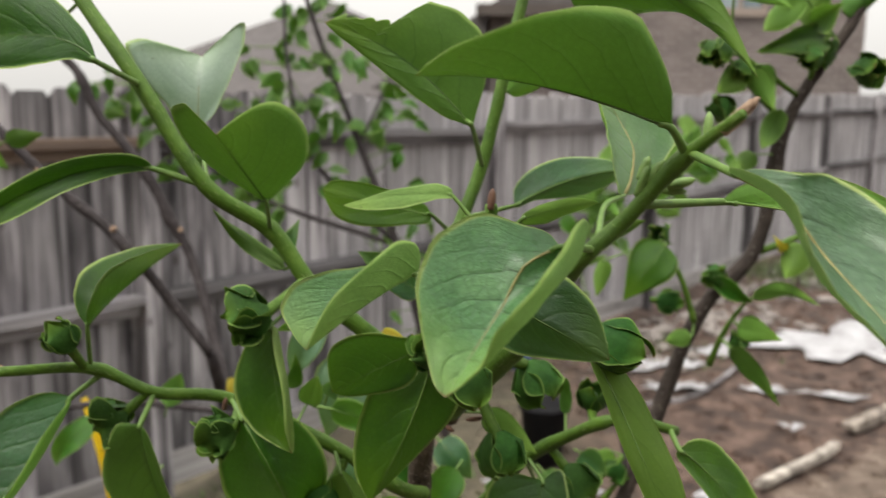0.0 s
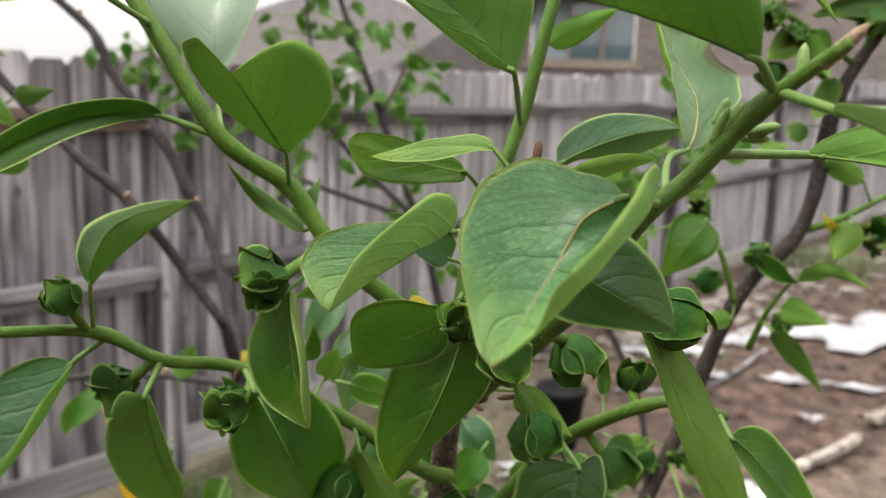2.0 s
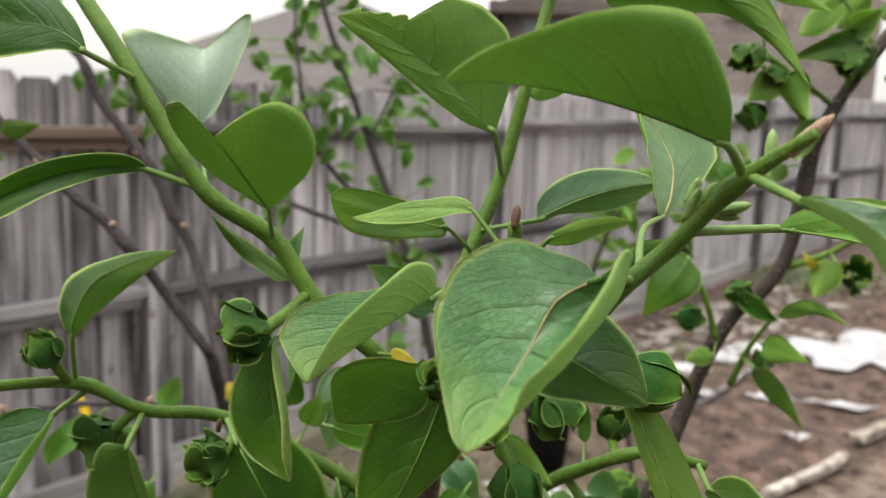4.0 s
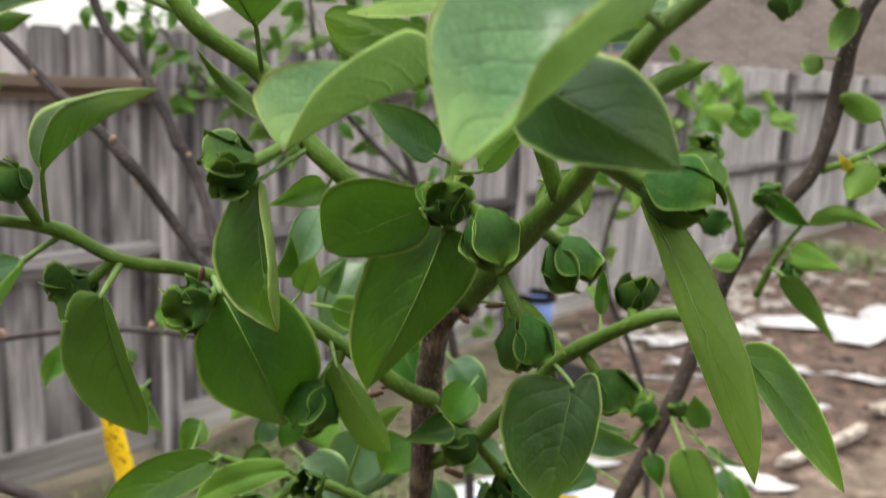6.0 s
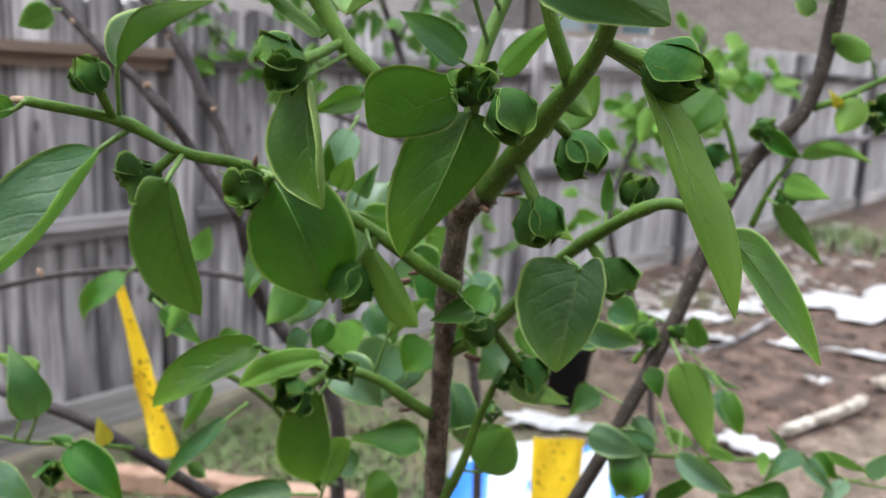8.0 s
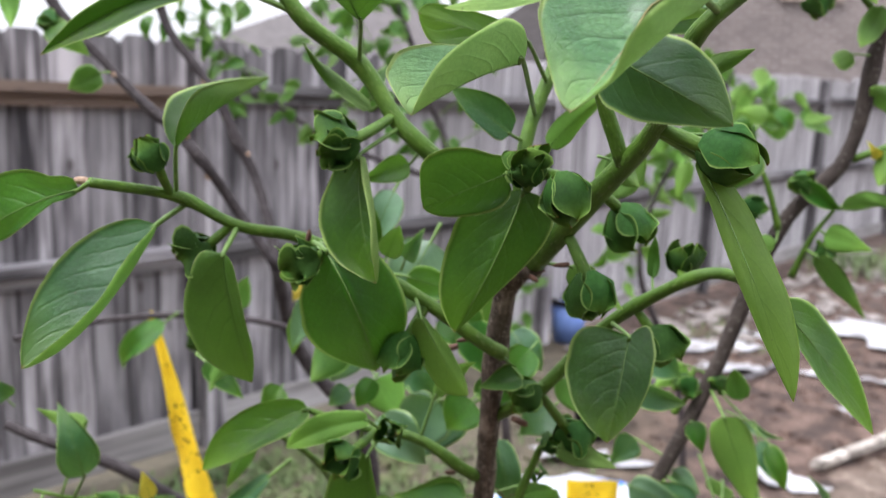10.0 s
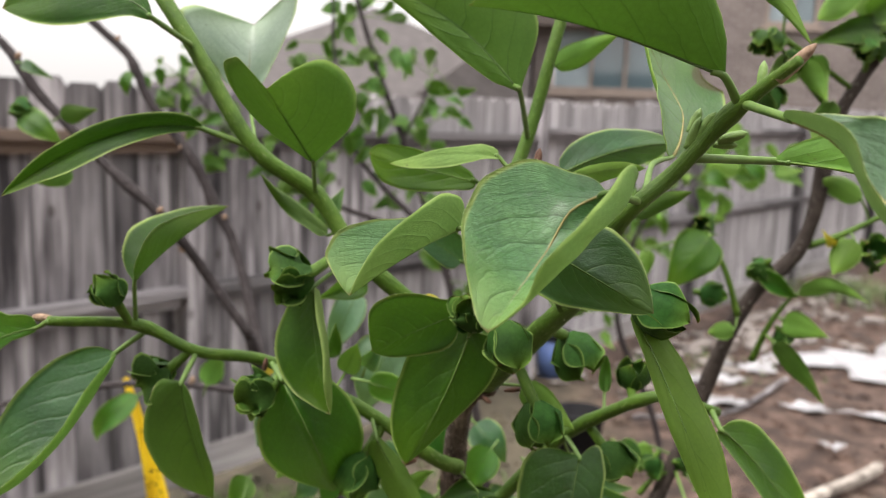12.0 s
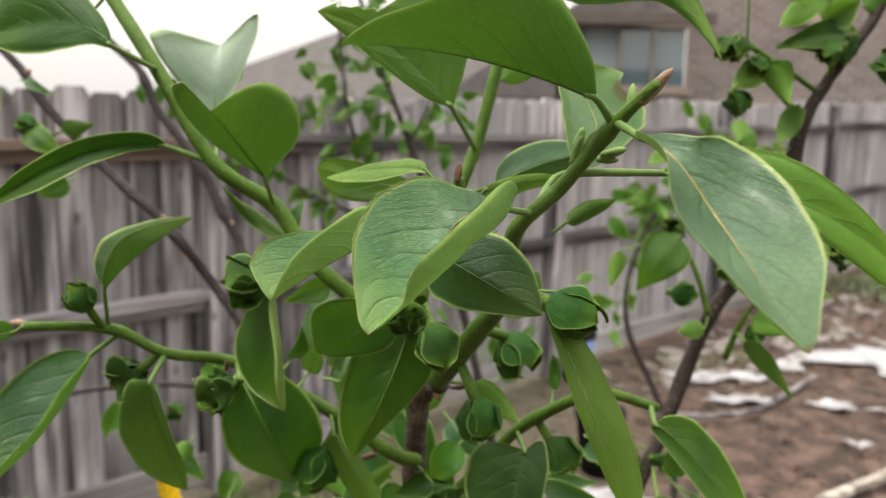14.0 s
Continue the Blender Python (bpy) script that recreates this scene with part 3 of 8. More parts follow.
# ---------------------------------------------------------------- ground, fence, houses
def soil_material():
    m, nt, b, _ = material("soil")
    big = texture(nt, "ShaderNodeTexNoise", 0.9, 3)
    mid = texture(nt, "ShaderNodeTexNoise", 7, 6)
    fine = texture(nt, "ShaderNodeTexNoise", 70, 5)
    fac = math_node(nt, "ADD", math_node(nt, "MULTIPLY", mid, 0.6), math_node(nt, "MULTIPLY", fine, 0.4))
    dirt = ramp(nt, fac, [(0.36, (0.013, 0.008, 0.006)), (0.50, (0.054, 0.032, 0.023)), (0.62, (0.135, 0.088, 0.068))])
    straw = ramp(nt, fac, [(0.35, (0.034, 0.031, 0.018)), (0.55, (0.094, 0.078, 0.052)), (0.75, (0.056, 0.075, 0.026))])
    tc = nt.nodes.new("ShaderNodeTexCoord")
    sep = nt.nodes.new("ShaderNodeSeparateXYZ")
    nt.links.new(tc.outputs["Object"], sep.inputs[0])
    lane = math_node(nt, "ADD", math_node(nt, "SUBTRACT", math_node(nt, "MULTIPLY", sep.outputs[0], 1.6), 0.25), math_node(nt, "MULTIPLY", math_node(nt, "SUBTRACT", big, 0.5), 1.6), True)
    sand = ramp(nt, fac, [(0.36, (0.034, 0.025, 0.018)), (0.52, (0.110, 0.080, 0.060)), (0.66, (0.22, 0.175, 0.142))])
    past = math_node(nt, "SUBTRACT", math_node(nt, "ADD", math_node(nt, "MULTIPLY", sep.outputs[0], 0.826), 2.50), sep.outputs[1])
    past = math_node(nt, "MULTIPLY", math_node(nt, "ADD", past, math_node(nt, "MULTIPLY", math_node(nt, "SUBTRACT", mid, 0.5), 0.5)), 6.0, True)
    nt.links.new(mix(nt, past, mix(nt, lane, straw, dirt), sand), b.inputs["Base Color"])
    b.inputs["Roughness"].default_value = 0.95
    bump(nt, b, fac, 0.8, 0.02)
    return m


SOIL = soil_material()
bm = bmesh.new()
xs = [-900, -120, -25, -8, -4] + [-3 + 0.12 * i for i in range(76)] + [8, 14, 40, 150, 900]
ys = [-900, -100, -20, -5, -1] + [0.5 + 0.12 * i for i in range(84)] + [12, 18, 40, 160, 900]
vs = []
for y in ys:
    row = []
    for x in xs:
        near = 1.0 if -3 <= x <= 6.2 and 0.4 <= y <= 10.7 else 0.0
        h = near * (0.030 * noise.noise(Vector((x * 1.7, y * 1.7, 0))) + 0.022 * noise.noise(Vector((x * 6, y * 6, 3))))
        row.append(bm.verts.new((x, y, h - 0.01)))
    vs.append(row)
for a, b_ in zip(vs, vs[1:]):
    for i in range(len(xs) - 1):
        bm.faces.new((a[i], a[i + 1], b_[i + 1], b_[i]))
ground = tagged(obj("ground", bm, SOIL), "bare reddish brown garden soil with straw and weeds", "ground", kind="structure")


def wood_material(name, stops, stretch, streak, rough=0.85, vary=0.85, edge=0.0):
    m, nt, b, _ = material(name)
    info = nt.nodes.new("ShaderNodeObjectInfo")
    tc = nt.nodes.new("ShaderNodeTexCoord")
    off = nt.nodes.new("ShaderNodeVectorMath")
    off.operation = "MULTIPLY_ADD"
    nt.links.new(info.outputs["Random"], off.inputs[0])
    off.inputs[1].default_value = (37.0, 11.0, 23.0)
    nt.links.new(tc.outputs["Object"], off.inputs[2])

    def tex(scale, st, detail=6):
        mp = nt.nodes.new("ShaderNodeMapping")
        mp.inputs["Scale"].default_value = st
        nt.links.new(off.outputs[0], mp.inputs[0])
        n = nt.nodes.new("ShaderNodeTexNoise")
        n.inputs["Scale"].default_value, n.inputs["Detail"].default_value = scale, detail
        nt.links.new(mp.outputs[0], n.inputs["Vector"])
        return n.outputs[0]

    grain = tex(26, stretch)
    stain = tex(streak, (1, 1, 0.22) if stretch[2] < 1 else (0.22, 1, 1), 4)
    fac = math_node(nt, "ADD", math_node(nt, "MULTIPLY", grain, 0.5), math_node(nt, "MULTIPLY", stain, 0.5))
    col = ramp(nt, fac, stops)
    hsv = nt.nodes.new("ShaderNodeHueSaturation")
    nt.links.new(col, hsv.inputs["Color"])
    nt.links.new(math_node(nt, "ADD", math_node(nt, "MULTIPLY", info.outputs["Random"], vary), 0.925 - vary / 2), hsv.inputs["Value"])
    mp = nt.nodes.new("ShaderNodeMapping")
    mp.inputs["Scale"].default_value = (1, 1, 0.55) if stretch[2] < 1 else (0.55, 1, 1)
    nt.links.new(off.outputs[0], mp.inputs[0])
    cells = nt.nodes.new("ShaderNodeTexVoronoi")
    cells.inputs["Scale"].default_value = 7.0
    nt.links.new(mp.outputs[0], cells.inputs["Vector"])
    knot = math_node(nt, "MULTIPLY", math_node(nt, "SUBTRACT", 0.13, cells.outputs[0]), 14.0, True)
    knots_and_gaps = mix(nt, math_node(nt, "MULTIPLY", knot, 0.75), hsv.outputs[0], (0.035, 0.027, 0.024))
    if edge:
        # long edges painted dark to imitate the shaded gaps between boards
        sp = nt.nodes.new("ShaderNodeSeparateXYZ")
        nt.links.new(tc.outputs["Object"], sp.inputs[0])
        near = math_node(nt, "MULTIPLY", math_node(nt, "SUBTRACT", math_node(nt, "ABSOLUTE", sp.outputs[0]), edge), 110.0, True)
        near = math_node(nt, "MULTIPLY", near, math_node(nt, "ADD", math_node(nt, "MULTIPLY", stain, 1.2), 0.1), True)
        knots_and_gaps = mix(nt, math_node(nt, "MULTIPLY", near, 0.85), knots_and_gaps, (0.022, 0.020, 0.021))
    nt.links.new(knots_and_gaps, b.inputs["Base Color"])
    b.inputs["Roughness"].default_value = rough
    bump(nt, b, grain, 0.6, 0.004)
    return m


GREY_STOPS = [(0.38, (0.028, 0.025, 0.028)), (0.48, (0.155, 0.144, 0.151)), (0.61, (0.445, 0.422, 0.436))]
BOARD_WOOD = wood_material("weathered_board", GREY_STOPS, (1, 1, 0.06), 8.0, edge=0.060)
# paler board wood, used from about 1.4 m along the fence
PALER_WOOD = wood_material("paler_board", [(0.33, (0.10, 0.095, 0.098)), (0.45, (0.27, 0.257, 0.264)), (0.62, (0.46, 0.442, 0.455))], (1, 1, 0.06), 8.0, vary=0.5, edge=0.061)
# weathered board tones at 0.58: shade on the rails is put into their colour
DARKENED_WOOD = wood_material("weathered_rail_darkened", [(p, tuple(0.58 * c for c in q)) for p, q in GREY_STOPS], (0.06, 1, 1), 3.0)
KICK_WOOD = wood_material("kickboard_wood", [(0.33, (0.10, 0.093, 0.090)), (0.45, (0.24, 0.226, 0.220)), (0.62, (0.42, 0.40, 0.395))], (0.06, 1, 1), 3.0, vary=0.4)
NEW_WOOD = wood_material("tan_rail", [(0.3, (0.13, 0.09, 0.068)), (0.55, (0.28, 0.205, 0.16)), (0.7, (0.38, 0.295, 0.24))], (0.06, 1, 1), 3.0)

FENCE_M = pose(-1.72, 2.80, 0, 0, 0, math.degrees(math.atan2(0.7989, 0.6015)))
fence = tagged(new("fence"), "weathered grey wooden privacy fence of upright boards", "fence", kind="structure")
fence.matrix_world = FENCE_M


def fence_part(name, me, m, label=""):
    ob = new(name, me)
    ob.parent = fence
    ob.matrix_basis = m
    if label:
        ob["label"] = label
    return ob


def mesh_from(name, bm, mat):
    me = bpy.data.meshes.new(name)
    bm.to_mesh(me)
    bm.free()
    me.materials.append(mat)
    return me


def board_mesh(h, w, wood, t=0.016, ear=0.022):
    bm = bmesh.new()
    outline = [(-w / 2, 0), (w / 2, 0), (w / 2, h - ear * 1.3), (w / 2 - ear, h), (-w / 2 + ear, h), (-w / 2, h - ear * 1.3)]
    a = [bm.verts.new((x, 0, z)) for x, z in outline]
    b_ = [bm.verts.new((x, t, z)) for x, z in outline]
    bm.faces.new(a)
    bm.faces.new(b_[::-1])
    for i in range(6):
        j = (i + 1) % 6
        bm.faces.new((a[j], a[i], b_[i], b_[j]))
    return mesh_from("fence_board", bm, wood)


rnd = random.Random(7)
boards = [[board_mesh(1.69 + 0.035 * k, w, wood) for wood in (BOARD_WOOD, PALER_WOOD) for w in (0.1388, 0.1378)] for k in range(9)]
for i in range(150):
    s = -2.2 + i * 0.1392 + rnd.uniform(-0.0008, 0.0008)
    tall = boards[min(8, int(max(0.0, s) * 0.016 / 0.035))]
    fence_part("fence_board", tall[rnd.randrange(2) + (2 if s + rnd.uniform(-0.5, 0.5) > 1.4 else 0)], pose(s, 0.045 + rnd.uniform(-0.004, 0.004), 0.05 + max(0.0, s) * 0.002 + rnd.uniform(-0.012, 0.012), 0, rnd.uniform(-0.08, 0.08), rnd.uniform(-1.5, 1.5)))
for k, s0 in enumerate((-1.68, 0.72, 3.12, 5.4, 7.8, 10.5, 13.0)):
    bm = bmesh.new()
    box(bm, (-0.045, -0.045, 0), (0.045, 0.043, 1.70 + max(0, s0) * 0.016))
    fence_part("post", mesh_from("post", bm, BOARD_WOOD), pose(s0, 0, 0.02, rnd.uniform(-0.6, 0.6), rnd.uniform(-0.5, 0.5), 0))
    s1 = (0.72, 3.12, 5.4, 7.8, 10.5, 13.0, 16.0)[k]
    for z0, z1, wood in ((1.475, 1.56, NEW_WOOD if k == 0 else DARKENED_WOOD), (0.825, 0.915, DARKENED_WOOD), (0.05, 0.19, KICK_WOOD)):
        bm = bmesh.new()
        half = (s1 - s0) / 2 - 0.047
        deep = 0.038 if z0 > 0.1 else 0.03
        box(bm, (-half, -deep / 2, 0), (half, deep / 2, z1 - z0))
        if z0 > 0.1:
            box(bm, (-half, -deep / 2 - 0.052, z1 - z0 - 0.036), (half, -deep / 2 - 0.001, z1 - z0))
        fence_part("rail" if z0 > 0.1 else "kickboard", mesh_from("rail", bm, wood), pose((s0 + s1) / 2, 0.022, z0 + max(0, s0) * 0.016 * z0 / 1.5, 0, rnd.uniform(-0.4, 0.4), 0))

SHINGLE = plain("roof_shingle", [(0.3, (0.070, 0.062, 0.062)), (0.6, (0.105, 0.095, 0.094)), (0.8, (0.145, 0.132, 0.128))], 6, 0.9, 0.5, (1, 1, 3), 0.01)
TRIM = plain("painted_trim", [(0.3, (0.21, 0.165, 0.14)), (0.7, (0.28, 0.23, 0.195))], 4, 0.6, 0.1)
SOFFIT = plain("brown_fascia", [(0.3, (0.055, 0.043, 0.037)), (0.7, (0.085, 0.068, 0.058))], 4, 0.7, 0.1)


def brick_material():
    m, nt, b, _ = material("brick_wall")
    tc = nt.nodes.new("ShaderNodeTexCoord")
    mp = nt.nodes.new("ShaderNodeMapping")
    mp.inputs["Rotation"].default_value = (radians(90), 0, 0)
    nt.links.new(tc.outputs["Object"], mp.inputs[0])
    br = nt.nodes.new("ShaderNodeTexBrick")
    br.inputs["Scale"].default_value = 1.0
    br.inputs["Brick Width"].default_value, br.inputs["Row Height"].default_value, br.inputs["Mortar Size"].default_value = 0.22, 0.075, 0.008
    br.inputs["Color1"].default_value, br.inputs["Color2"].default_value = (0.136, 0.109, 0.101, 1), (0.195, 0.162, 0.150, 1)
    br.inputs["Mortar"].default_value = (0.28, 0.255, 0.24, 1)
    nt.links.new(mp.outputs[0], br.inputs["Vector"])
    dirt = texture(nt, "ShaderNodeTexNoise", 1.5, 5)
    nt.links.new(mix(nt, 0.5, br.outputs["Color"], ramp(nt, dirt, [(0.3, (0.5, 0.5, 0.5)), (0.7, (1, 1, 1))]), "MULTIPLY"), b.inputs["Base Color"])
    b.inputs["Roughness"].default_value = 0.9
    bump(nt, b, br.outputs["Fac"], 0.4, 0.01)
    return m


BRICK = brick_material()
PANE, nt, b, _ = material("window_pane")
b.inputs["Base Color"].default_value, b.inputs["Roughness"].default_value = (0.10, 0.15, 0.17, 1), 0.06
b.inputs["Specular IOR Level"].default_value = 1.0
b.inputs["Coat Weight"].default_value = 1.0
# left pane: pale blue colour stands in for the sky reflected in glass
PALE_PANE = plain("pale_pane", [(0.3, (0.22, 0.28, 0.30)), (0.7, (0.28, 0.34, 0.36))], 3, 0.5, 0.05)


def prism(bm, outline, y0, y1, mat=0):
    """An upright slab: outline in x and z, from y0 to y1."""
    a = [bm.verts.new((x, y0, z)) for x, z in outline]
    c = [bm.verts.new((x, y1, z)) for x, z in outline]
    n = len(a)
    for f in [bm.faces.new(a), bm.faces.new(c[::-1])] + [bm.faces.new((a[(i + 1) % n], a[i], c[i], c[(i + 1) % n])) for i in range(n)]:
        f.material_index = mat


# the house with the hipped roof, behind the fence
house = thing("house", (-2.8, 19, 0), "house with a low grey shingled hip roof", "house")
bm = bmesh.new()
box(bm, (-6.6, 15.4, 0), (1.0, 24, 1.95))
flat(obj("wall", bm, BRICK, house))
bm = bmesh.new()
e = [bm.verts.new(p) for p in ((-7.1, 14.9, 1.86), (1.5, 14.9, 1.86), (1.5, 24.5, 1.86), (-7.1, 24.5, 1.86))]
r = [bm.verts.new(p) for p in ((-2.85, 17.0, 3.72), (-2.85, 22.4, 3.72))]
for q in ((e[0], e[1], r[0]), (e[1], e[2], r[1], r[0]), (e[2], e[3], r[1]), (e[3], e[0], r[0], r[1]), (e[3], e[2], e[1], e[0])):
    bm.faces.new(q)
flat(obj("roof", bm, SHINGLE, house))

# the brick house with the window
house = thing("house", (3, 16, 0), "brown brick house with a wide window and grey roof", "house")
for x0, x1, y0, y1, z0, z1 in ((0.25, 0.50, 13, 13.22, 0, 3.05), (0.50, 2.12, 13, 13.22, 0, 2.10), (0.50, 2.12, 13, 13.22, 3.03, 3.05), (2.12, 5.75, 13, 13.22, 0, 3.05), (1.45, 3.55, 13, 13.22, 3.05, 5.6), (3.55, 4.3, 13, 13.22, 3.05, 3.12), (3.55, 4.3, 13, 13.22, 4.4, 5.6), (4.3, 5.75, 13, 13.22, 3.05, 5.6), (5.53, 5.75, 13.22, 20, 0, 5.6), (0.25, 0.45, 13.22, 20, 0, 3.05)):
    bm = bmesh.new()
    box(bm, (x0, y0, z0), (x1, y1, z1))
    flat(obj("wall", bm, BRICK, house))
bm = bmesh.new()
prism(bm, [(-1.5, 1.95), (-0.74, 2.47), (0.41, 3.28), (1.44, 4.0), (1.44, 3.12), (0.2, 3.06), (0.2, 1.95)], 12.75, 19)
flat(obj("roof", bm, SHINGLE, house))
bm = bmesh.new()
box(bm, (0.05, 12.55, 3.0), (2.4, 12.745, 3.16))
flat(obj("eave", bm, SOFFIT, house))
bm = bmesh.new()
prism(bm, [(1.2, 5.6), (6.0, 5.6), (3.6, 7.4)], 12.6, 20)
flat(obj("roof", bm, SHINGLE, house))


def window(x0, x1, z0, z1, mullions):
    y0, y1, w = 12.985, 13.09, 0.045
    bm = bmesh.new()
    box(bm, (x0 - 0.06, 12.93, z0 - 0.07), (x1 + 0.06, 12.998, z0 - 0.002))
    own = flat(obj("window", bm, TRIM, house))
    bars = [(x0, x1, z0, z0 + 0.06), (x0, x1, z1 - w, z1)] + [(x, x + w, z0 + 0.06, z1 - w) for x in (x0, *[m - w / 2 for m in mullions], x1 - w)]
    for a, c, p, q in bars:
        bm = bmesh.new()
        box(bm, (a, y0, p), (c, y1, q))
        flat(obj("frame_bar", bm, TRIM, own))
    edges = [x0 + w, *mullions, x1 - w]
    for i in range(len(edges) - 1):
        bm = bmesh.new()
        box(bm, (edges[i] + 0.02, 13.06, z0 + 0.05), (edges[i + 1] - 0.02, 13.07, z1 - 0.04))
        flat(obj("pane", bm, PALE_PANE if i == 0 else PANE, own))


window(0.50, 2.12, 2.10, 3.03, [1.10, 1.60])
window(3.55, 4.30, 3.12, 4.40, [3.92])

# unseen wall and eave, added to block skylight from behind the camera
bm = bmesh.new()
box(bm, (-14, -2.6, -0.05), (14, -2.3, 3.0))
tagged(flat(obj("sky_block_wall", bm, BLOCKER_TAN)), "unseen plain tan wall added to block skylight", "wall", kind="structure")
bm = bmesh.new()
box(bm, (-14.2, -8.0, 3.0), (14.2, -1.75, 3.2))
tagged(flat(obj("sky_block_eave", bm, SOFFIT)), "unseen brown eave added to block skylight", "eave", kind="structure")

# ---------------------------------------------------------------- things on the ground
WHITE_SHEET = plain("white_sheet", [(0.3, (0.20, 0.195, 0.20)), (0.7, (0.46, 0.46, 0.48))], 6, 0.6, 0.6, distance=0.02)
CREAM_STRIP = plain("cream_strip", [(0.35, (0.16, 0.14, 0.12)), (0.65, (0.46, 0.42, 0.37))], 16, 0.8, 0.4, (1, 1, 1), 0.004)
PALE_WOOD = plain("pale_timber", [(0.35, (0.08, 0.062, 0.05)), (0.65, (0.30, 0.262, 0.222))], 22, 0.85, 0.4, (1, 1, 1), 0.004)
RED_WOOD = plain("reddish_timber", [(0.3, (0.22, 0.13, 0.09)), (0.7, (0.36, 0.24, 0.18))], 12, 0.85, 0.4, distance=0.004)
STONE = plain("pale_rubble", [(0.3, (0.10, 0.082, 0.07)), (0.7, (0.29, 0.262, 0.245))], 14, 0.9, 0.5, distance=0.006)
BLACK_PLASTIC = plain("black_plastic", [(0.3, (0.008, 0.008, 0.009)), (0.7, (0.014, 0.014, 0.016))], 20, 0.7, 0.1, gloss=0.12)
BLUE_PLASTIC = plain("blue_plastic", [(0.3, (0.10, 0.17, 0.42)), (0.7, (0.15, 0.24, 0.5))], 10, 0.45, 0.1)
SACK_WHITE = plain("sack_white", [(0.3, (0.34, 0.36, 0.40)), (0.7, (0.50, 0.52, 0.56))], 6, 0.4, 0.3, distance=0.006)
SACK_BLUE = plain("sack_blue", [(0.3, (0.02, 0.13, 0.55)), (0.7, (0.04, 0.19, 0.68))], 6, 0.4, 0.3, distance=0.006)


def sheet(name, cx, cy, rx, ry, seed, label, mat=None, lift=0.012):
    """A crumpled thin sheet lying on the soil, with an uneven outline."""
    rg = random.Random(seed)
    n, rings = 40, 7
    bm = bmesh.new()
    ph = [rg.uniform(0, 6) for _ in range(3)]
    rows = []
    for k in range(1, rings + 1):
        row = []
        for i in range(n):
            a = 2 * math.pi * i / n
            r = k / rings * (1 + 0.25 * math.sin(2 * a + ph[0]) + 0.2 * math.sin(3 * a + ph[1]) + 0.22 * math.sin(7 * a + ph[2]) * k / rings + 0.3 * noise.noise(Vector((4 * math.cos(a), 4 * math.sin(a), seed))))
            x, y = cx + rx * r * math.cos(a), cy + ry * r * math.sin(a)
            z = 0.030 * noise.noise(Vector((x * 1.7, y * 1.7, 0))) + 0.022 * noise.noise(Vector((x * 6, y * 6, 3)))
            row.append(bm.verts.new((x, y, z + lift + 0.05 * abs(noise.noise(Vector((x * 7, y * 7, seed)))))))
        rows.append(row)
    c = bm.verts.new((cx, cy, lift + 0.02))
    for i in range(n):
        j = (i + 1) % n
        bm.faces.new((c, rows[0][i], rows[0][j]))
        for p, q in zip(rows, rows[1:]):
            bm.faces.new((p[i], q[i], q[j], p[j]))
    ext = bmesh.ops.extrude_face_region(bm, geom=bm.faces[:])
    for v in ext["geom"]:
        if isinstance(v, bmesh.types.BMVert):
            v.co.z -= 0.008
    bmesh.ops.recalc_face_normals(bm, faces=bm.faces)
    return tagged(obj(name, bm, mat or WHITE_SHEET), label, "sheet", "white scraps on the soil")


sheet("plastic_sheet", 2.85, 6.15, 0.62, 0.52, 1, "large crumpled white plastic sheet lying on soil")
sheet("plastic_scrap", 1.84, 5.02, 0.13, 0.07, 2, "small torn white plastic scrap on soil")
sheet("plastic_scrap", 1.30, 5.02, 0.15, 0.10, 3, "small torn white plastic scrap on soil")
sheet("plastic_scrap", 1.22, 5.50, 0.26, 0.12, 4, "torn white plastic scrap on soil")
sheet("plastic_scrap", 2.20, 4.95, 0.18, 0.05, 5, "thin strip of white plastic on soil")
sheet("plastic_scrap", 1.72, 5.85, 0.2, 0.08, 6, "torn white plastic scrap on soil")
sheet("plastic_scrap", 1.75, 4.35, 0.05, 0.04, 8, "tiny white plastic scrap on soil")
sheet("plastic_scrap", 0.34, 3.60, 0.22, 0.10, 9, "torn white plastic scrap beside the pot")
sheet("plastic_scrap", 1.17, 3.49, 0.12, 0.10, 11, "torn white plastic scrap beside the border timber")


def timber(name, pts, w, h, mat, label, seed=0):
    rg = random.Random(seed)
    line = curve_points(pts, 14)
    bm = bmesh.new()
    rings = []
    for i, c in enumerate(line):
        ax = (line[min(i + 1, len(line) - 1)] - line[max(i - 1, 0)]).normalized()
        sd = ax.cross(Vector((0, 0, 1))).normalized()
        j = [rg.uniform(-0.013, 0.013) for _ in range(4)]
        rings.append([bm.verts.new(c + sd * (w / 2 * sx + j[k]) + Vector((0, 0, h * sz + j[k]))) for k, (sx, sz) in enumerate(((-1, -0.3), (1, -0.3), (0.9, 1), (-0.9, 1)))])
    for p, q in zip(rings, rings[1:]):
        for k in range(4):
            bm.faces.new((p[k], p[(k + 1) % 4], q[(k + 1) % 4], q[k]))
    bm.faces.new(rings[0][::-1])
    bm.faces.new(rings[-1])
    bmesh.ops.bevel(bm, geom=bm.edges[:], offset=0.006, segments=1, affect="EDGES")
    return tagged(flat(obj(name, bm, mat)), label, "timber")


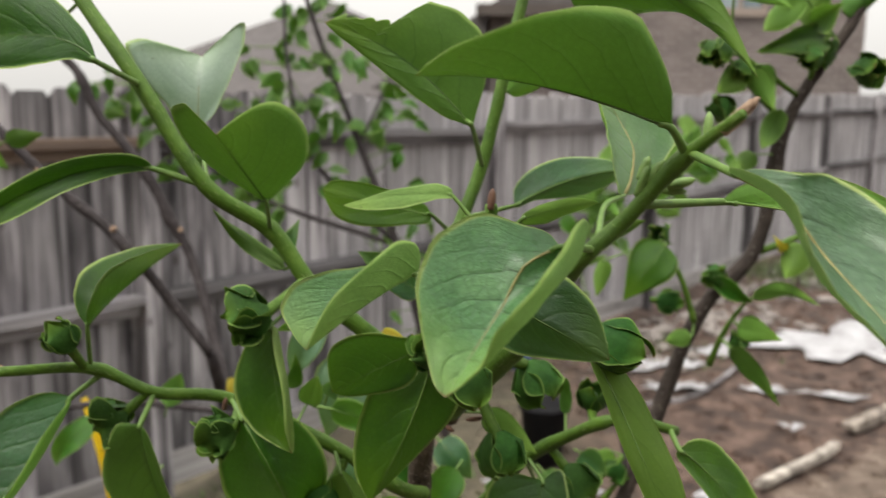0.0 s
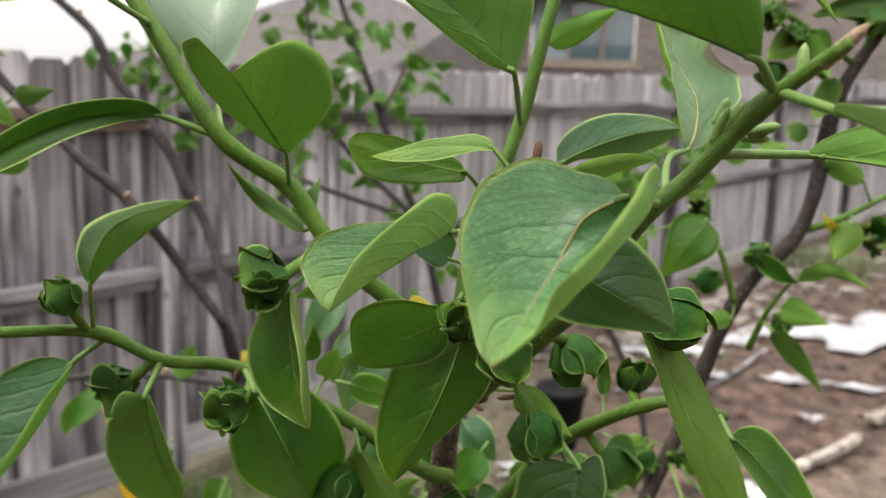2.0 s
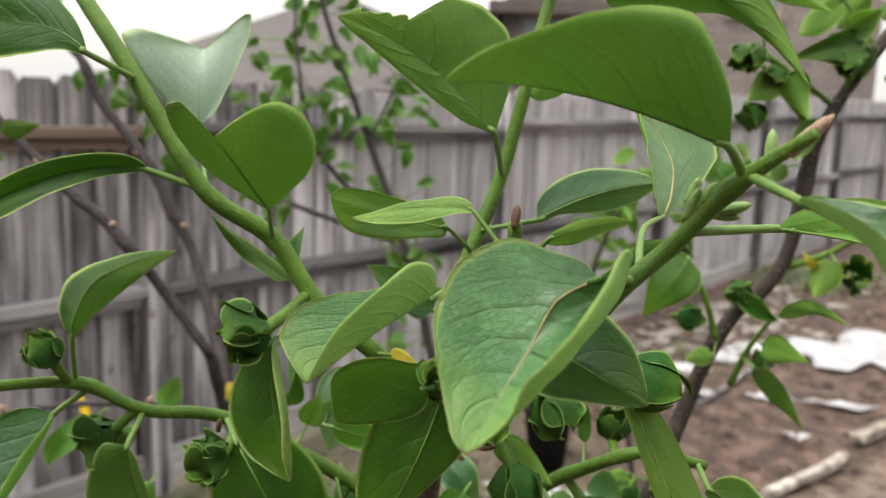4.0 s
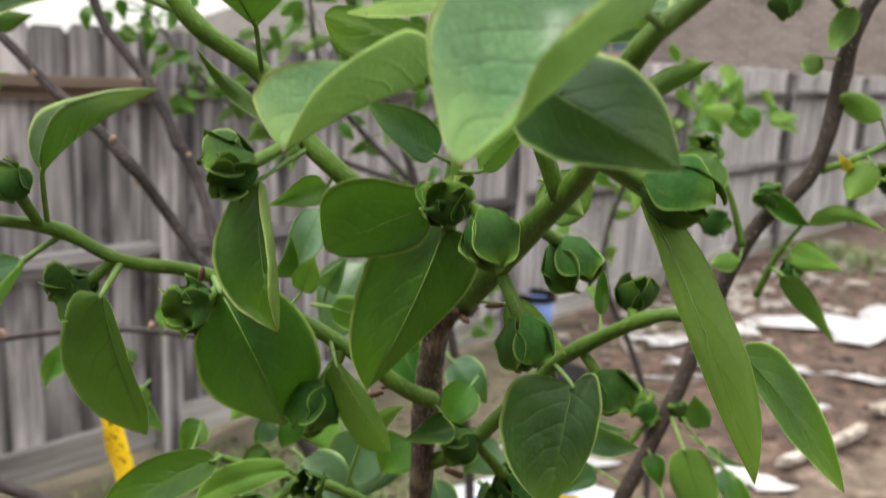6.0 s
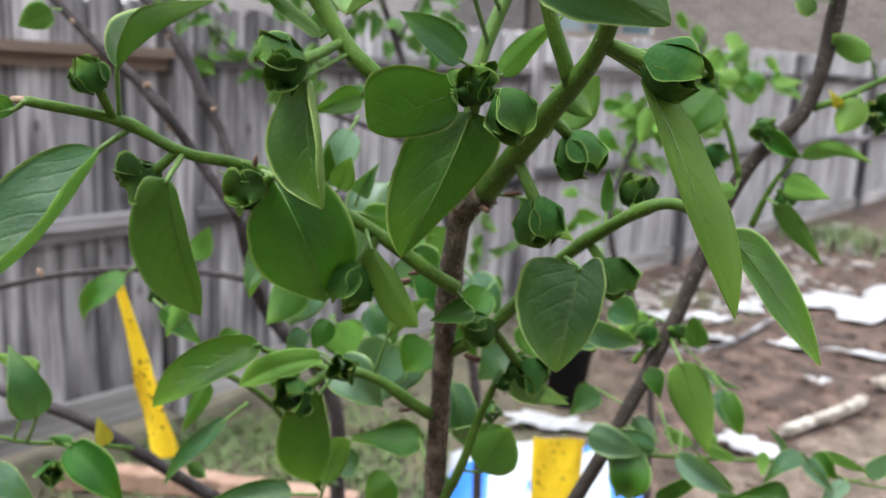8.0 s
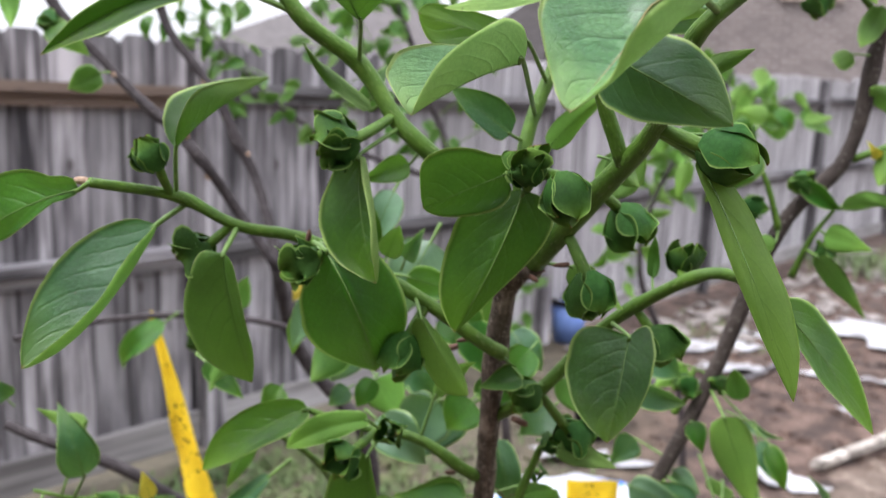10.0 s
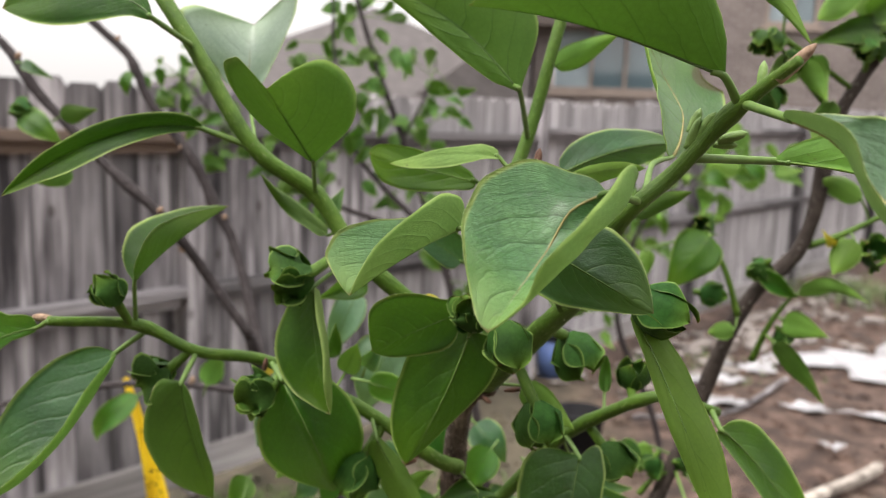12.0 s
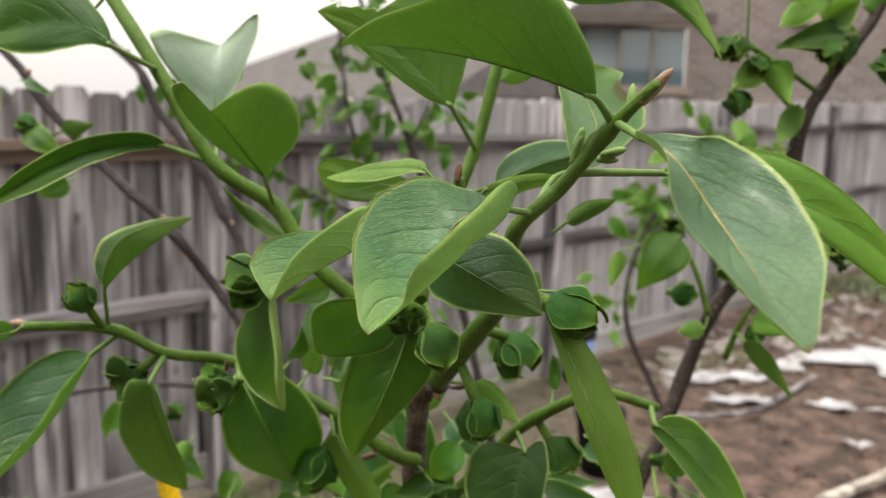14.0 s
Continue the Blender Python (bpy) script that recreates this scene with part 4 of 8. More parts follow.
# stands for a whitish crumpled strip on the soil, built as a timber
timber("border_timber", [(1.34, 3.62, 0.03), (1.529, 3.781, 0.03), (1.714, 3.937, 0.03), (1.869, 4.096, 0.03)], 0.05, 0.032, CREAM_STRIP, "whitish crumpled strip along the bed, built as a timber", 1)
timber("border_timber", [(2.05, 4.36, 0.02), (2.6, 4.8, 0.02), (3.3, 5.3, 0.02)], 0.075, 0.045, PALE_WOOD, "pale weathered border timber lying along the bed", 2)
timber("border_timber", [(-1.5, 2.70, 0.02), (-1.0, 2.72, 0.02), (-0.4, 2.66, 0.02)], 0.08, 0.06, RED_WOOD, "reddish border timber lying in dry grass", 3)
timber("plank", [(0.75, 4.55, 0.05), (1.3, 4.75, 0.04), (1.9, 5.6, 0.02)], 0.025, 0.02, DARKENED_WOOD, "thin grey stake lying on the soil", 4)

rg = random.Random(12)
rubble = bmesh.new()
for i in range(400):
    t = rg.random()
    x, y = 0.7 + 3.2 * t + rg.gauss(0, 0.28), 5.45 + 4.0 * t + rg.gauss(0, 0.38)
    if ((x + 1.72) * 0.7989 - (y - 2.8) * 0.6015) < 0.16:
        continue
    s = rg.uniform(0.012, 0.03) if rg.random() < 0.6 else rg.uniform(0.03, 0.07)
    g = bmesh.ops.create_icosphere(rubble, subdivisions=1, radius=s)
    k = Vector((rg.uniform(0.8, 1.8), rg.uniform(0.8, 1.5), rg.uniform(0.4, 0.7)))
    for v in g["verts"]:
        v.co = Vector((v.co.x * k.x, v.co.y * k.y, v.co.z * k.z)) * (1 + 0.35 * noise.noise(v.co * 30 + Vector((i, 0, 0)))) + Vector((x, y, s * 0.2))
tagged(flat(obj("rubble", rubble, STONE)), "scattered pale stones and rubble along the fence", "rubble", kind="stuff")


rg = random.Random(31)
pts_, faces_ = [], []
for i in range(3600):
    x, y = rg.uniform(-0.9, 4.6), rg.uniform(2.3, 9.0)
    if ((x + 1.72) * 0.7989 - (y - 2.8) * 0.6015) < 0.12:
        continue
    s = rg.uniform(0.006, 0.018) if rg.random() < 0.8 else rg.uniform(0.018, 0.045)
    h = 0.030 * noise.noise(Vector((x * 1.7, y * 1.7, 0))) + 0.022 * noise.noise(Vector((x * 6, y * 6, 3))) - 0.01
    n0 = len(pts_)
    ring = [rg.uniform(0.7, 1.3) * s for _ in range(6)]
    for k in range(6):
        pts_.append((x + 1.25 * ring[k] * math.cos(k * 1.047), y + 1.25 * ring[k] * math.sin(k * 1.047), h - 0.004))
    for k in range(6):
        pts_.append((x + 0.8 * ring[k] * math.cos(k * 1.047 + 0.3), y + 0.8 * ring[k] * math.sin(k * 1.047 + 0.3), h + s * rg.uniform(0.35, 0.6)))
    pts_.append((x, y, h + s * rg.uniform(0.6, 0.95)))
    for k in range(6):
        m = (k + 1) % 6
        faces_.append((n0 + k, n0 + m, n0 + 6 + m, n0 + 6 + k))
        faces_.append((n0 + 6 + k, n0 + 6 + m, n0 + 12))
me = bpy.data.meshes.new("soil_clods")
me.from_pydata(pts_, [], faces_)
me.materials.append(SOIL)
tagged(new("soil_clods", me), "loose crumbs and clods of reddish brown soil", "soil", kind="stuff")


def weeds(name, n, cx, cy, sx, sy, h, seed, label):
    rg = random.Random(seed)
    bm = bmesh.new()
    for i in range(n):
        x, y = cx + rg.gauss(0, sx), cy + rg.gauss(0, sy)
        if ((x + 1.72) * 0.7989 - (y - 2.8) * 0.6015) < 0.08:
            continue
        a, l = rg.uniform(0, 6.28), h * rg.uniform(0.5, 1.2)
        d = Vector((math.cos(a), math.sin(a), 0))
        w = Vector((-d.y, d.x, 0)) * rg.uniform(0.003, 0.007)
        p0 = Vector((x, y, -0.02))
        p1, p2 = p0 + Vector((0, 0, l * 0.7)) + d * l * 0.35, p0 + Vector((0, 0, l * 0.85)) + d * l * 0.9
        v = [bm.verts.new(q) for q in (p0 - w, p0 + w, p1 + w, p1 - w, p2)]
        bm.faces.new(v[:4])
        bm.faces.new((v[3], v[2], v[4]))
    return tagged(obj(name, bm, GRASS), label, "grass", kind="stuff")


GRASS = plain("grass_blade", [(0.3, (0.04, 0.085, 0.018)), (0.55, (0.085, 0.12, 0.035)), (0.75, (0.19, 0.16, 0.085))], 3, 0.7, 0.1)
weeds("grass", 2600, -0.75, 3.1, 0.45, 0.28, 0.06, 1, "short sparse green and dry grass beside the fence")
weeds("weeds", 260, 1.35, 5.85, 0.35, 0.25, 0.06, 2, "small green weeds among the rubble")
weeds("weeds", 420, 3.45, 8.7, 0.35, 0.3, 0.22, 3, "green weeds at the foot of the fence")

# black nursery pot
bm = bmesh.new()
prof = [(0.085, 0.0), (0.115, 0.27), (0.125, 0.27), (0.125, 0.295), (0.108, 0.295), (0.10, 0.24), (0.0, 0.235)]
rings = [[bm.verts.new((0.40 + r * math.cos(a), 3.92 + r * math.sin(a), z)) for a in [2 * math.pi * k / 28 for k in range(28)]] for r, z in prof[:-1]]
for p, q in zip(rings, rings[1:]):
    for k in range(28):
        bm.faces.new((p[k], p[(k + 1) % 28], q[(k + 1) % 28], q[k]))
bm.faces.new(rings[-1])
bm.faces.new(rings[0][::-1])
tagged(obj("plant_pot", bm, BLACK_PLASTIC), "black plastic nursery pot standing on soil", "plant pot")

# blue bucket with a pale rim
bucket = thing("bucket", (0.34, 5.45, 0), "light blue plastic bucket with a dark rim", "bucket")
for nm, prof, mat in (("bucket_body", [(0.0, 0.004), (0.095, 0.004), (0.12, 0.25), (0.112, 0.25), (0.09, 0.02)], BLUE_PLASTIC), ("rim", [(0.113, 0.251), (0.128, 0.251), (0.128, 0.29), (0.113, 0.29), (0.113, 0.251)], BLACK_PLASTIC)):
    bm = bmesh.new()
    rings = [[bm.verts.new((0.34 + r * math.cos(a), 5.45 + r * math.sin(a), z)) for a in [2 * math.pi * k / 24 for k in range(24)]] for r, z in prof if r > 0]
    for p, q in zip(rings, rings[1:]):
        for k in range(24):
            bm.faces.new((p[k], p[(k + 1) % 24], q[(k + 1) % 24], q[k]))
    if nm == "bucket_body":
        bm.faces.new(rings[0][::-1])
    obj(nm, bm, mat, bucket)

# sack of potting soil, lying
sack = thing("sack", (0.42, 2.8, 0), "white and blue plastic sack of soil lying flat", "sack")
bm = bmesh.new()
nx, ny = 28, 16
top, bot = [], []
for j in range(ny + 1):
    ra, rb = [], []
    for i in range(nx + 1):
        u, v = i / nx, j / ny
        puff = (math.sin(math.pi * u) * math.sin(math.pi * v)) ** 0.45
        x, y = -0.11 + 0.74 * u, 2.60 + 0.62 * v + 0.06 * (u - 0.5)
        z = 0.02 + 0.15 * puff + (0.03 * noise.noise(Vector((u * 6, v * 5, 1))) + 0.016 * abs(noise.noise(Vector((u * 17, v * 13, 4))))) * puff
        ra.append(bm.verts.new((x, y, z)))
        rb.append(bm.verts.new((x, y, 0.012)))
    top.append(ra)
    bot.append(rb)
for j in range(ny):
    for i in range(nx):
        f = bm.faces.new((top[j][i], top[j][i + 1], top[j + 1][i + 1], top[j + 1][i]))
        band = (i < 6 and j < 9) or (abs(i - 9 - j * 0.9) < 1.2 and j > 2) or (i > 21 and j < 6) or j < 2
        f.material_index = 1 if band else 0
        bm.faces.new((bot[j + 1][i], bot[j + 1][i + 1], bot[j][i + 1], bot[j][i]))
for i in range(nx):
    bm.faces.new((bot[0][i], bot[0][i + 1], top[0][i + 1], top[0][i]))
    bm.faces.new((top[ny][i], top[ny][i + 1], bot[ny][i + 1], bot[ny][i]))
for j in range(ny):
    bm.faces.new((top[j][0], top[j + 1][0], bot[j + 1][0], bot[j][0]))
    bm.faces.new((bot[j][nx], bot[j + 1][nx], top[j + 1][nx], top[j][nx]))
obj("sack_body", bm, [SACK_WHITE, SACK_BLUE], sack)


# ---------------------------------------------------------------- yellow sticky traps
def trap_material():
    m, nt, b, _ = material("sticky_yellow")
    base = texture(nt, "ShaderNodeTexNoise", 25, 4)
    spots = texture(nt, "ShaderNodeTexVoronoi", 75)
    some = texture(nt, "ShaderNodeTexNoise", 30, 2)
    fly = math_node(nt, "MULTIPLY", math_node(nt, "LESS_THAN", spots, 0.26), math_node(nt, "GREATER_THAN", some, 0.48))
    col = mix(nt, fly, ramp(nt, base, [(0.3, (0.70, 0.46, 0.01)), (0.7, (0.86, 0.62, 0.025))]), (0.04, 0.02, 0.01))
    nt.links.new(col, b.inputs["Base Color"])
    b.inputs["Roughness"].default_value = 0.3
    bump(nt, b, base, 0.2, 0.002)
    return m


TRAP = trap_material()


def ribbon(name, line, widths, turns, label):
    pts = curve_points(line, 6)
    n = len(pts)
    bm = bmesh.new()
    rows = []
    for i, c in enumerate(pts):
        f = i / (n - 1)
        k = f * (len(widths) - 1)
        a, b2 = int(min(k, len(widths) - 2)), k - int(min(k, len(widths) - 2))
        w = widths[a] * (1 - b2) + widths[a + 1] * b2
        an = radians(turns[a] * (1 - b2) + turns[a + 1] * b2)
        sd = Vector((math.cos(an), math.sin(an), 0))
        nr = Vector((-sd.y, sd.x, 0))
        row = []
        for s in (-1, -0.5, 0, 0.5, 1):
            q = c + sd * w / 2 * s + nr * 0.004 * math.sin(3 * s + 5 * f)
            row.append((bm.verts.new(q + nr * 0.0004), bm.verts.new(q - nr * 0.0004)))
        rows.append(row)
    for p, q in zip(rows, rows[1:]):
        for k in range(4):
            bm.faces.new((p[k][0], p[k + 1][0], q[k + 1][0], q[k][0]))
            bm.faces.new((p[k + 1][1], p[k][1], q[k][1], q[k + 1][1]))
        bm.faces.new((p[0][1], p[0][0], q[0][0], q[0][1]))
        bm.faces.new((p[4][0], p[4][1], q[4][1], q[4][0]))
    return tagged(obj(name, bm, TRAP), label, "insect trap")


ribbon('sticky_trap', [(-0.686, 1.490, 1.145), (-0.649, 1.491, 1.020), (-0.623, 1.491, 0.894), (-0.589, 1.491, 0.769)], [0.014, 0.022, 0.034, 0.050, 0.054], [60, 5, 35, -15, 20], 'yellow sticky insect trap strip hanging from a twig')
ribbon('sticky_trap', [(0.181, 1.676, 0.791), (0.181, 1.676, 0.691), (0.191, 1.676, 0.581)], [0.108, 0.1], [4, 8], 'square yellow sticky insect trap hanging above the sack')


# ---------------------------------------------------------------- the persimmon tree
tree = thing('persimmon_tree', (-0.02, 0.775, 0), 'young persimmon tree with fresh green leaves and flower buds', 'tree')
shoot(tree, 'trunk', [(-0.028, 0.775, -0.03), (-0.023, 0.760, 0.6), (-0.018, 0.745, 1.136), (-0.014, 0.710, 1.303), (-0.005, 0.680, 1.421), (0.015, 0.645, 1.448)], (0.0115, 0.0100, 0.0088, 0.0096, 0.0098), 0.0100, BARK, 16, 0.34, ((0.66, 0.0016), (0.84, 0.0026), (0.97, 0.0022)))
main_shoot = shoot(tree, 'shoot', [(0.015, 0.645, 1.448), (0.053, 0.575, 1.511), (0.079, 0.515, 1.557), (0.083, 0.433, 1.605), (0.107, 0.427, 1.631), (0.130, 0.414, 1.662), (0.150, 0.384, 1.686)], (0.0092, 0.0080, 0.0058, 0.0045, 0.0042, 0.0041, 0.0024), 0, swell=((0.5, 0.0006), (0.83, 0.0012)))

rg = random.Random(77)
roots = []
line = curve_points([(0.053, 0.575, 1.511), (0.079, 0.515, 1.557), (0.083, 0.433, 1.605), (0.107, 0.427, 1.631), (0.130, 0.414, 1.662), (0.150, 0.384, 1.686)], 7)
for k, (a, b) in enumerate(zip(line, line[1:])):
    r = float(np.interp(k / (len(line) - 1), np.linspace(0, 1, 6), (0.0078, 0.0056, 0.0043, 0.0040, 0.0038, 0.0022)))
    for _ in range(60):
        turn = Vector((rg.uniform(-1, 1), rg.uniform(-1, 1), rg.uniform(-1, 1)))
        turn = (turn - (b - a).normalized() * turn.dot((b - a).normalized())).normalized()
        roots.append((a.lerp(b, rg.random()) + turn * r, turn))
hairs("down", main_shoot, roots, 0.0013, 78)
shoot(tree, 'shoot', [(0.005, 0.663, 1.435), (-0.012, 0.645, 1.478), (-0.073, 0.635, 1.533), (-0.096, 0.638, 1.554), (-0.125, 0.642, 1.593), (-0.168, 0.624, 1.627), (-0.217, 0.631, 1.701), (-0.266, 0.650, 1.764), (-0.296, 0.660, 1.806)], (0.0068, 0.0070, 0.0068, 0.0064, 0.0060, 0.0056), 0, swell=((0.5, 0.0008),))
shoot(tree, 'shoot', [(0.015, 0.645, 1.448), (0.001, 0.640, 1.498), (0.007, 0.660, 1.555), (0.037, 0.690, 1.638), (0.054, 0.700, 1.710), (0.064, 0.710, 1.753), (0.075, 0.720, 1.800)], 0.0062, 0.0046)
shoot(tree, 'shoot', [(-0.006, 0.672, 1.364), (-0.026, 0.642, 1.384), (-0.080, 0.643, 1.418), (-0.160, 0.645, 1.454), (-0.211, 0.617, 1.468), (-0.253, 0.607, 1.489), (-0.292, 0.549, 1.504)], 0.0064, 0.0036, swell=((0.45, 0.0008), (0.82, 0.0012)))
shoot(tree, 'shoot', [(-0.012, 0.715, 1.292), (0.026, 0.691, 1.327), (0.077, 0.690, 1.387), (0.116, 0.652, 1.429), (0.151, 0.631, 1.450), (0.198, 0.655, 1.432)], 0.0064, 0.0040, swell=((0.5, 0.0008), (0.7, 0.001)))
shoot(tree, 'shoot', [(-0.022, 0.742, 1.222), (-0.033, 0.719, 1.236), (-0.079, 0.718, 1.264), (-0.134, 0.744, 1.260), (-0.191, 0.737, 1.277)], 0.0064, 0.0030, swell=((0.35, 0.001), (0.6, 0.001)))
shoot(tree, 'shoot', [(0.066, 0.545, 1.534), (0.046, 0.532, 1.585), (0.042, 0.516, 1.628)], 0.0052, 0.0040)
leaf(tree, (0.0717, 0.3900, 1.6235), [(0.0550, 0.3850, 1.6149), (0.0452, 0.3780, 1.5974), (0.0340, 0.3620, 1.5833)], (0.0204, 0.3350, 1.5682), [(0.0575, 0.4000, 1.6313), (0.0349, 0.4000, 1.6375), (0.0135, 0.3850, 1.6276), (0.0061, 0.3700, 1.6092), (0.0089, 0.3520, 1.5941), (0.0145, 0.3400, 1.5763)], [(0.0814, 0.3850, 1.6375), (0.0701, 0.3580, 1.6286), (0.0565, 0.3370, 1.6179), (0.0454, 0.3280, 1.6059), (0.0393, 0.3310, 1.5945), (0.0332, 0.3360, 1.5801)], 1, stalk=(0.092, 0.425, 1.617), fold_r=[(0.0830, 0.3920, 1.6285), (0.0783, 0.3860, 1.6177), (0.0657, 0.3600, 1.6097), (0.0514, 0.3460, 1.5958), (0.0431, 0.3400, 1.5880), (0.0335, 0.3370, 1.5789)], at=(0.1, 0.25, 0.42, 0.6, 0.78, 0.92), wave=0.004, tip=0.6, mats=[LEAF_GLAUCOUS, LEAF_PALE_UNDER], vein=VEIN_TAN, down=520, rib=1.25, pleat=0.007, nu=64, nv=18)
leaf(tree, (0.000, 0.480, 1.592), (-0.026, 0.445, 1.581), (-0.054, 0.420, 1.562), ((-0.033, 0.455, 1.601), (-0.067, 0.430, 1.588)), ((-0.011, 0.455, 1.613), (-0.038, 0.425, 1.592)), 0, stalk=(0.009, 0.662, 1.561), mats=[LEAF_GLAUCOUS, LEAF_PALE_UNDER], down=420, pleat=0.0025, nu=40, nv=12)
leaf(tree, (-0.114, 0.589, 1.619), (-0.122, 0.560, 1.643), (-0.128, 0.520, 1.669), ((-0.150, 0.545, 1.657), (-0.152, 0.520, 1.688)), ((-0.083, 0.575, 1.653), (-0.094, 0.550, 1.688)), -1, stalk=(-0.125, 0.642, 1.593), mats=[LEAF_TOP, LEAF_SHADED_UNDER], vein=VEIN_SHADED, down=420, base=1.1)
leaf(tree, (-0.197, 0.700, 1.668), (-0.197, 0.705, 1.698), (-0.198, 0.720, 1.727), ((-0.231, 0.695, 1.698), (-0.247, 0.690, 1.737)), ((-0.171, 0.700, 1.704), (-0.156, 0.700, 1.752)), 1, stalk=(-0.166, 0.624, 1.625), label="leaf whitened by a painted sky reflection", mats=[LEAF_SKYLIT, LEAF_UNDER], vein=VEIN_TAN)
leaf(tree, (0.1232, 0.402, 1.6782), (0.060, 0.385, 1.697), (0.007, 0.335, 1.699), ((0.094, 0.375, 1.729), (0.041, 0.350, 1.720)), ((0.096, 0.410, 1.707), (0.038, 0.385, 1.710)), -1, stalk=(0.133, 0.411, 1.665), down=420, base=0.72, mats=[LEAF_TOP, LEAF_SHADED_UNDER], vein=VEIN_SHADED)
leaf(tree, (0.030, 0.585, 1.673), (-0.017, 0.583, 1.718), (-0.070, 0.580, 1.742), ((0.007, 0.585, 1.683), (-0.041, 0.582, 1.718)), ((0.039, 0.590, 1.724), (-0.003, 0.585, 1.757)), -1, stalk=(0.038, 0.691, 1.641), mats=[LEAF_TOP, LEAF_SHADED_UNDER], vein=VEIN_SHADED, label="green leaf with a ragged bitten edge", nu=60, nv=20, bite=lambda u: 1 - (0.62 - 0.10 * abs(math.sin(u * 44))) * min(1.0, max(0.0, 1 - ((u - 0.82) / 0.125) ** 4) * 2.2), base=1.15)
leaf(tree, (-0.220, 0.566, 1.714), (-0.267, 0.580, 1.732), (-0.348, 0.600, 1.722), ((-0.249, 0.585, 1.751), (-0.305, 0.595, 1.768)), ((-0.244, 0.572, 1.715), (-0.299, 0.580, 1.710)), -1, stalk=(-0.217, 0.631, 1.701), mats=[LEAF_SHEEN, LEAF_SHADED_DARK], vein=VEIN_SHADED, base=0.7)
leaf(tree, (-0.204, 0.615, 1.640), (-0.266, 0.595, 1.633), (-0.335, 0.567, 1.588), ((-0.228, 0.600, 1.652), (-0.293, 0.578, 1.630)), ((-0.235, 0.600, 1.633), (-0.287, 0.575, 1.609)), -1, stalk=(-0.168, 0.624, 1.627), mats=[LEAF_SHEEN, LEAF_SHADED_DARK], vein=VEIN_SHADED, base=0.8)
leaf(tree, (-0.2472, 0.5880, 1.5265), (-0.2228, 0.6000, 1.5538), (-0.1939, 0.6420, 1.5802), ((-0.2608, 0.6030, 1.5561), (-0.2422, 0.6320, 1.5741)), ((-0.2326, 0.5720, 1.5599), (-0.2196, 0.6040, 1.5748)), 1, stalk=(-0.255, 0.606, 1.490), mats=[LEAF_SHADED_DARK, LEAF_SHADED_UNDER], base=0.7, down=420)
leaf(tree, (0.019, 0.533, 1.631), (-0.013, 0.530, 1.632), (-0.051, 0.530, 1.625), ((0.001, 0.535, 1.639), (-0.032, 0.532, 1.631)), ((0.002, 0.525, 1.629), (-0.028, 0.525, 1.623)), -1, stalk=(0.043, 0.526, 1.603), mats=[LEAF_GLAUCOUS, LEAF_PALE_UNDER], vein=VEIN_TAN, down=420)
leaf(tree, (0.002, 0.607, 1.610), (-0.037, 0.602, 1.618), (-0.076, 0.600, 1.628), ((-0.025, 0.605, 1.627), (-0.063, 0.602, 1.635)), ((-0.021, 0.600, 1.603), (-0.062, 0.600, 1.606)), 1, stalk=(0.017, 0.671, 1.585))
leaf(tree, (0.061, 0.615, 1.617), (0.104, 0.626, 1.636), (0.149, 0.649, 1.642), ((0.080, 0.630, 1.646), (0.120, 0.645, 1.652)), ((0.084, 0.625, 1.620), (0.125, 0.645, 1.626)), 1, stalk=(0.023, 0.677, 1.599), mats=[LEAF_SHEEN, LEAF_UNDER], down=300)
leaf(tree, (0.060, 0.504, 1.621), (0.085, 0.520, 1.627), (0.112, 0.545, 1.628), ((0.071, 0.512, 1.629), (0.093, 0.530, 1.632)), ((0.072, 0.515, 1.618), (0.093, 0.530, 1.622)), -1, stalk=(0.044, 0.528, 1.598))
leaf(tree, (0.1197, 0.5, 1.6374), [(0.126, 0.515, 1.6464), (0.1312, 0.54, 1.6617), (0.1281, 0.555, 1.6734), (0.1213, 0.56, 1.6855), (0.1123, 0.555, 1.7002)], (0.1044, 0.54, 1.7101), [(0.1139, 0.488, 1.6441), (0.1097, 0.488, 1.6576), (0.1071, 0.492, 1.6718), (0.1055, 0.5, 1.6848), (0.1038, 0.515, 1.7002)], [(0.1348, 0.525, 1.6396), (0.1615, 0.57, 1.6592), (0.1683, 0.59, 1.6734), (0.158, 0.6, 1.6973), (0.1341, 0.59, 1.7068)], 1, stalk=((0.095, 0.430, 1.622), (0.104, 0.470, 1.634)), at=(0.1, 0.3, 0.5, 0.7, 0.9), base=0.5, tip=0.6, label="leaf with a brown scorched notch", mats=[LEAF_SCORCHED, LEAF_UNDER], vein=VEIN_TAN, rib=1.9, nu=52, nv=16, bite=lambda u: 1 - 0.22 * max(0.0, 1 - ((u - 0.66) / 0.10) ** 2), down=420, wave=0.006)
leaf(tree, (0.038, 0.418, 1.596), (0.068, 0.410, 1.581), (0.100, 0.408, 1.564), ((0.063, 0.425, 1.608), (0.090, 0.418, 1.593)), ((0.046, 0.412, 1.568), (0.076, 0.410, 1.563)), 1, mats=[LEAF_SHEEN, LEAF_UNDER], down=420)
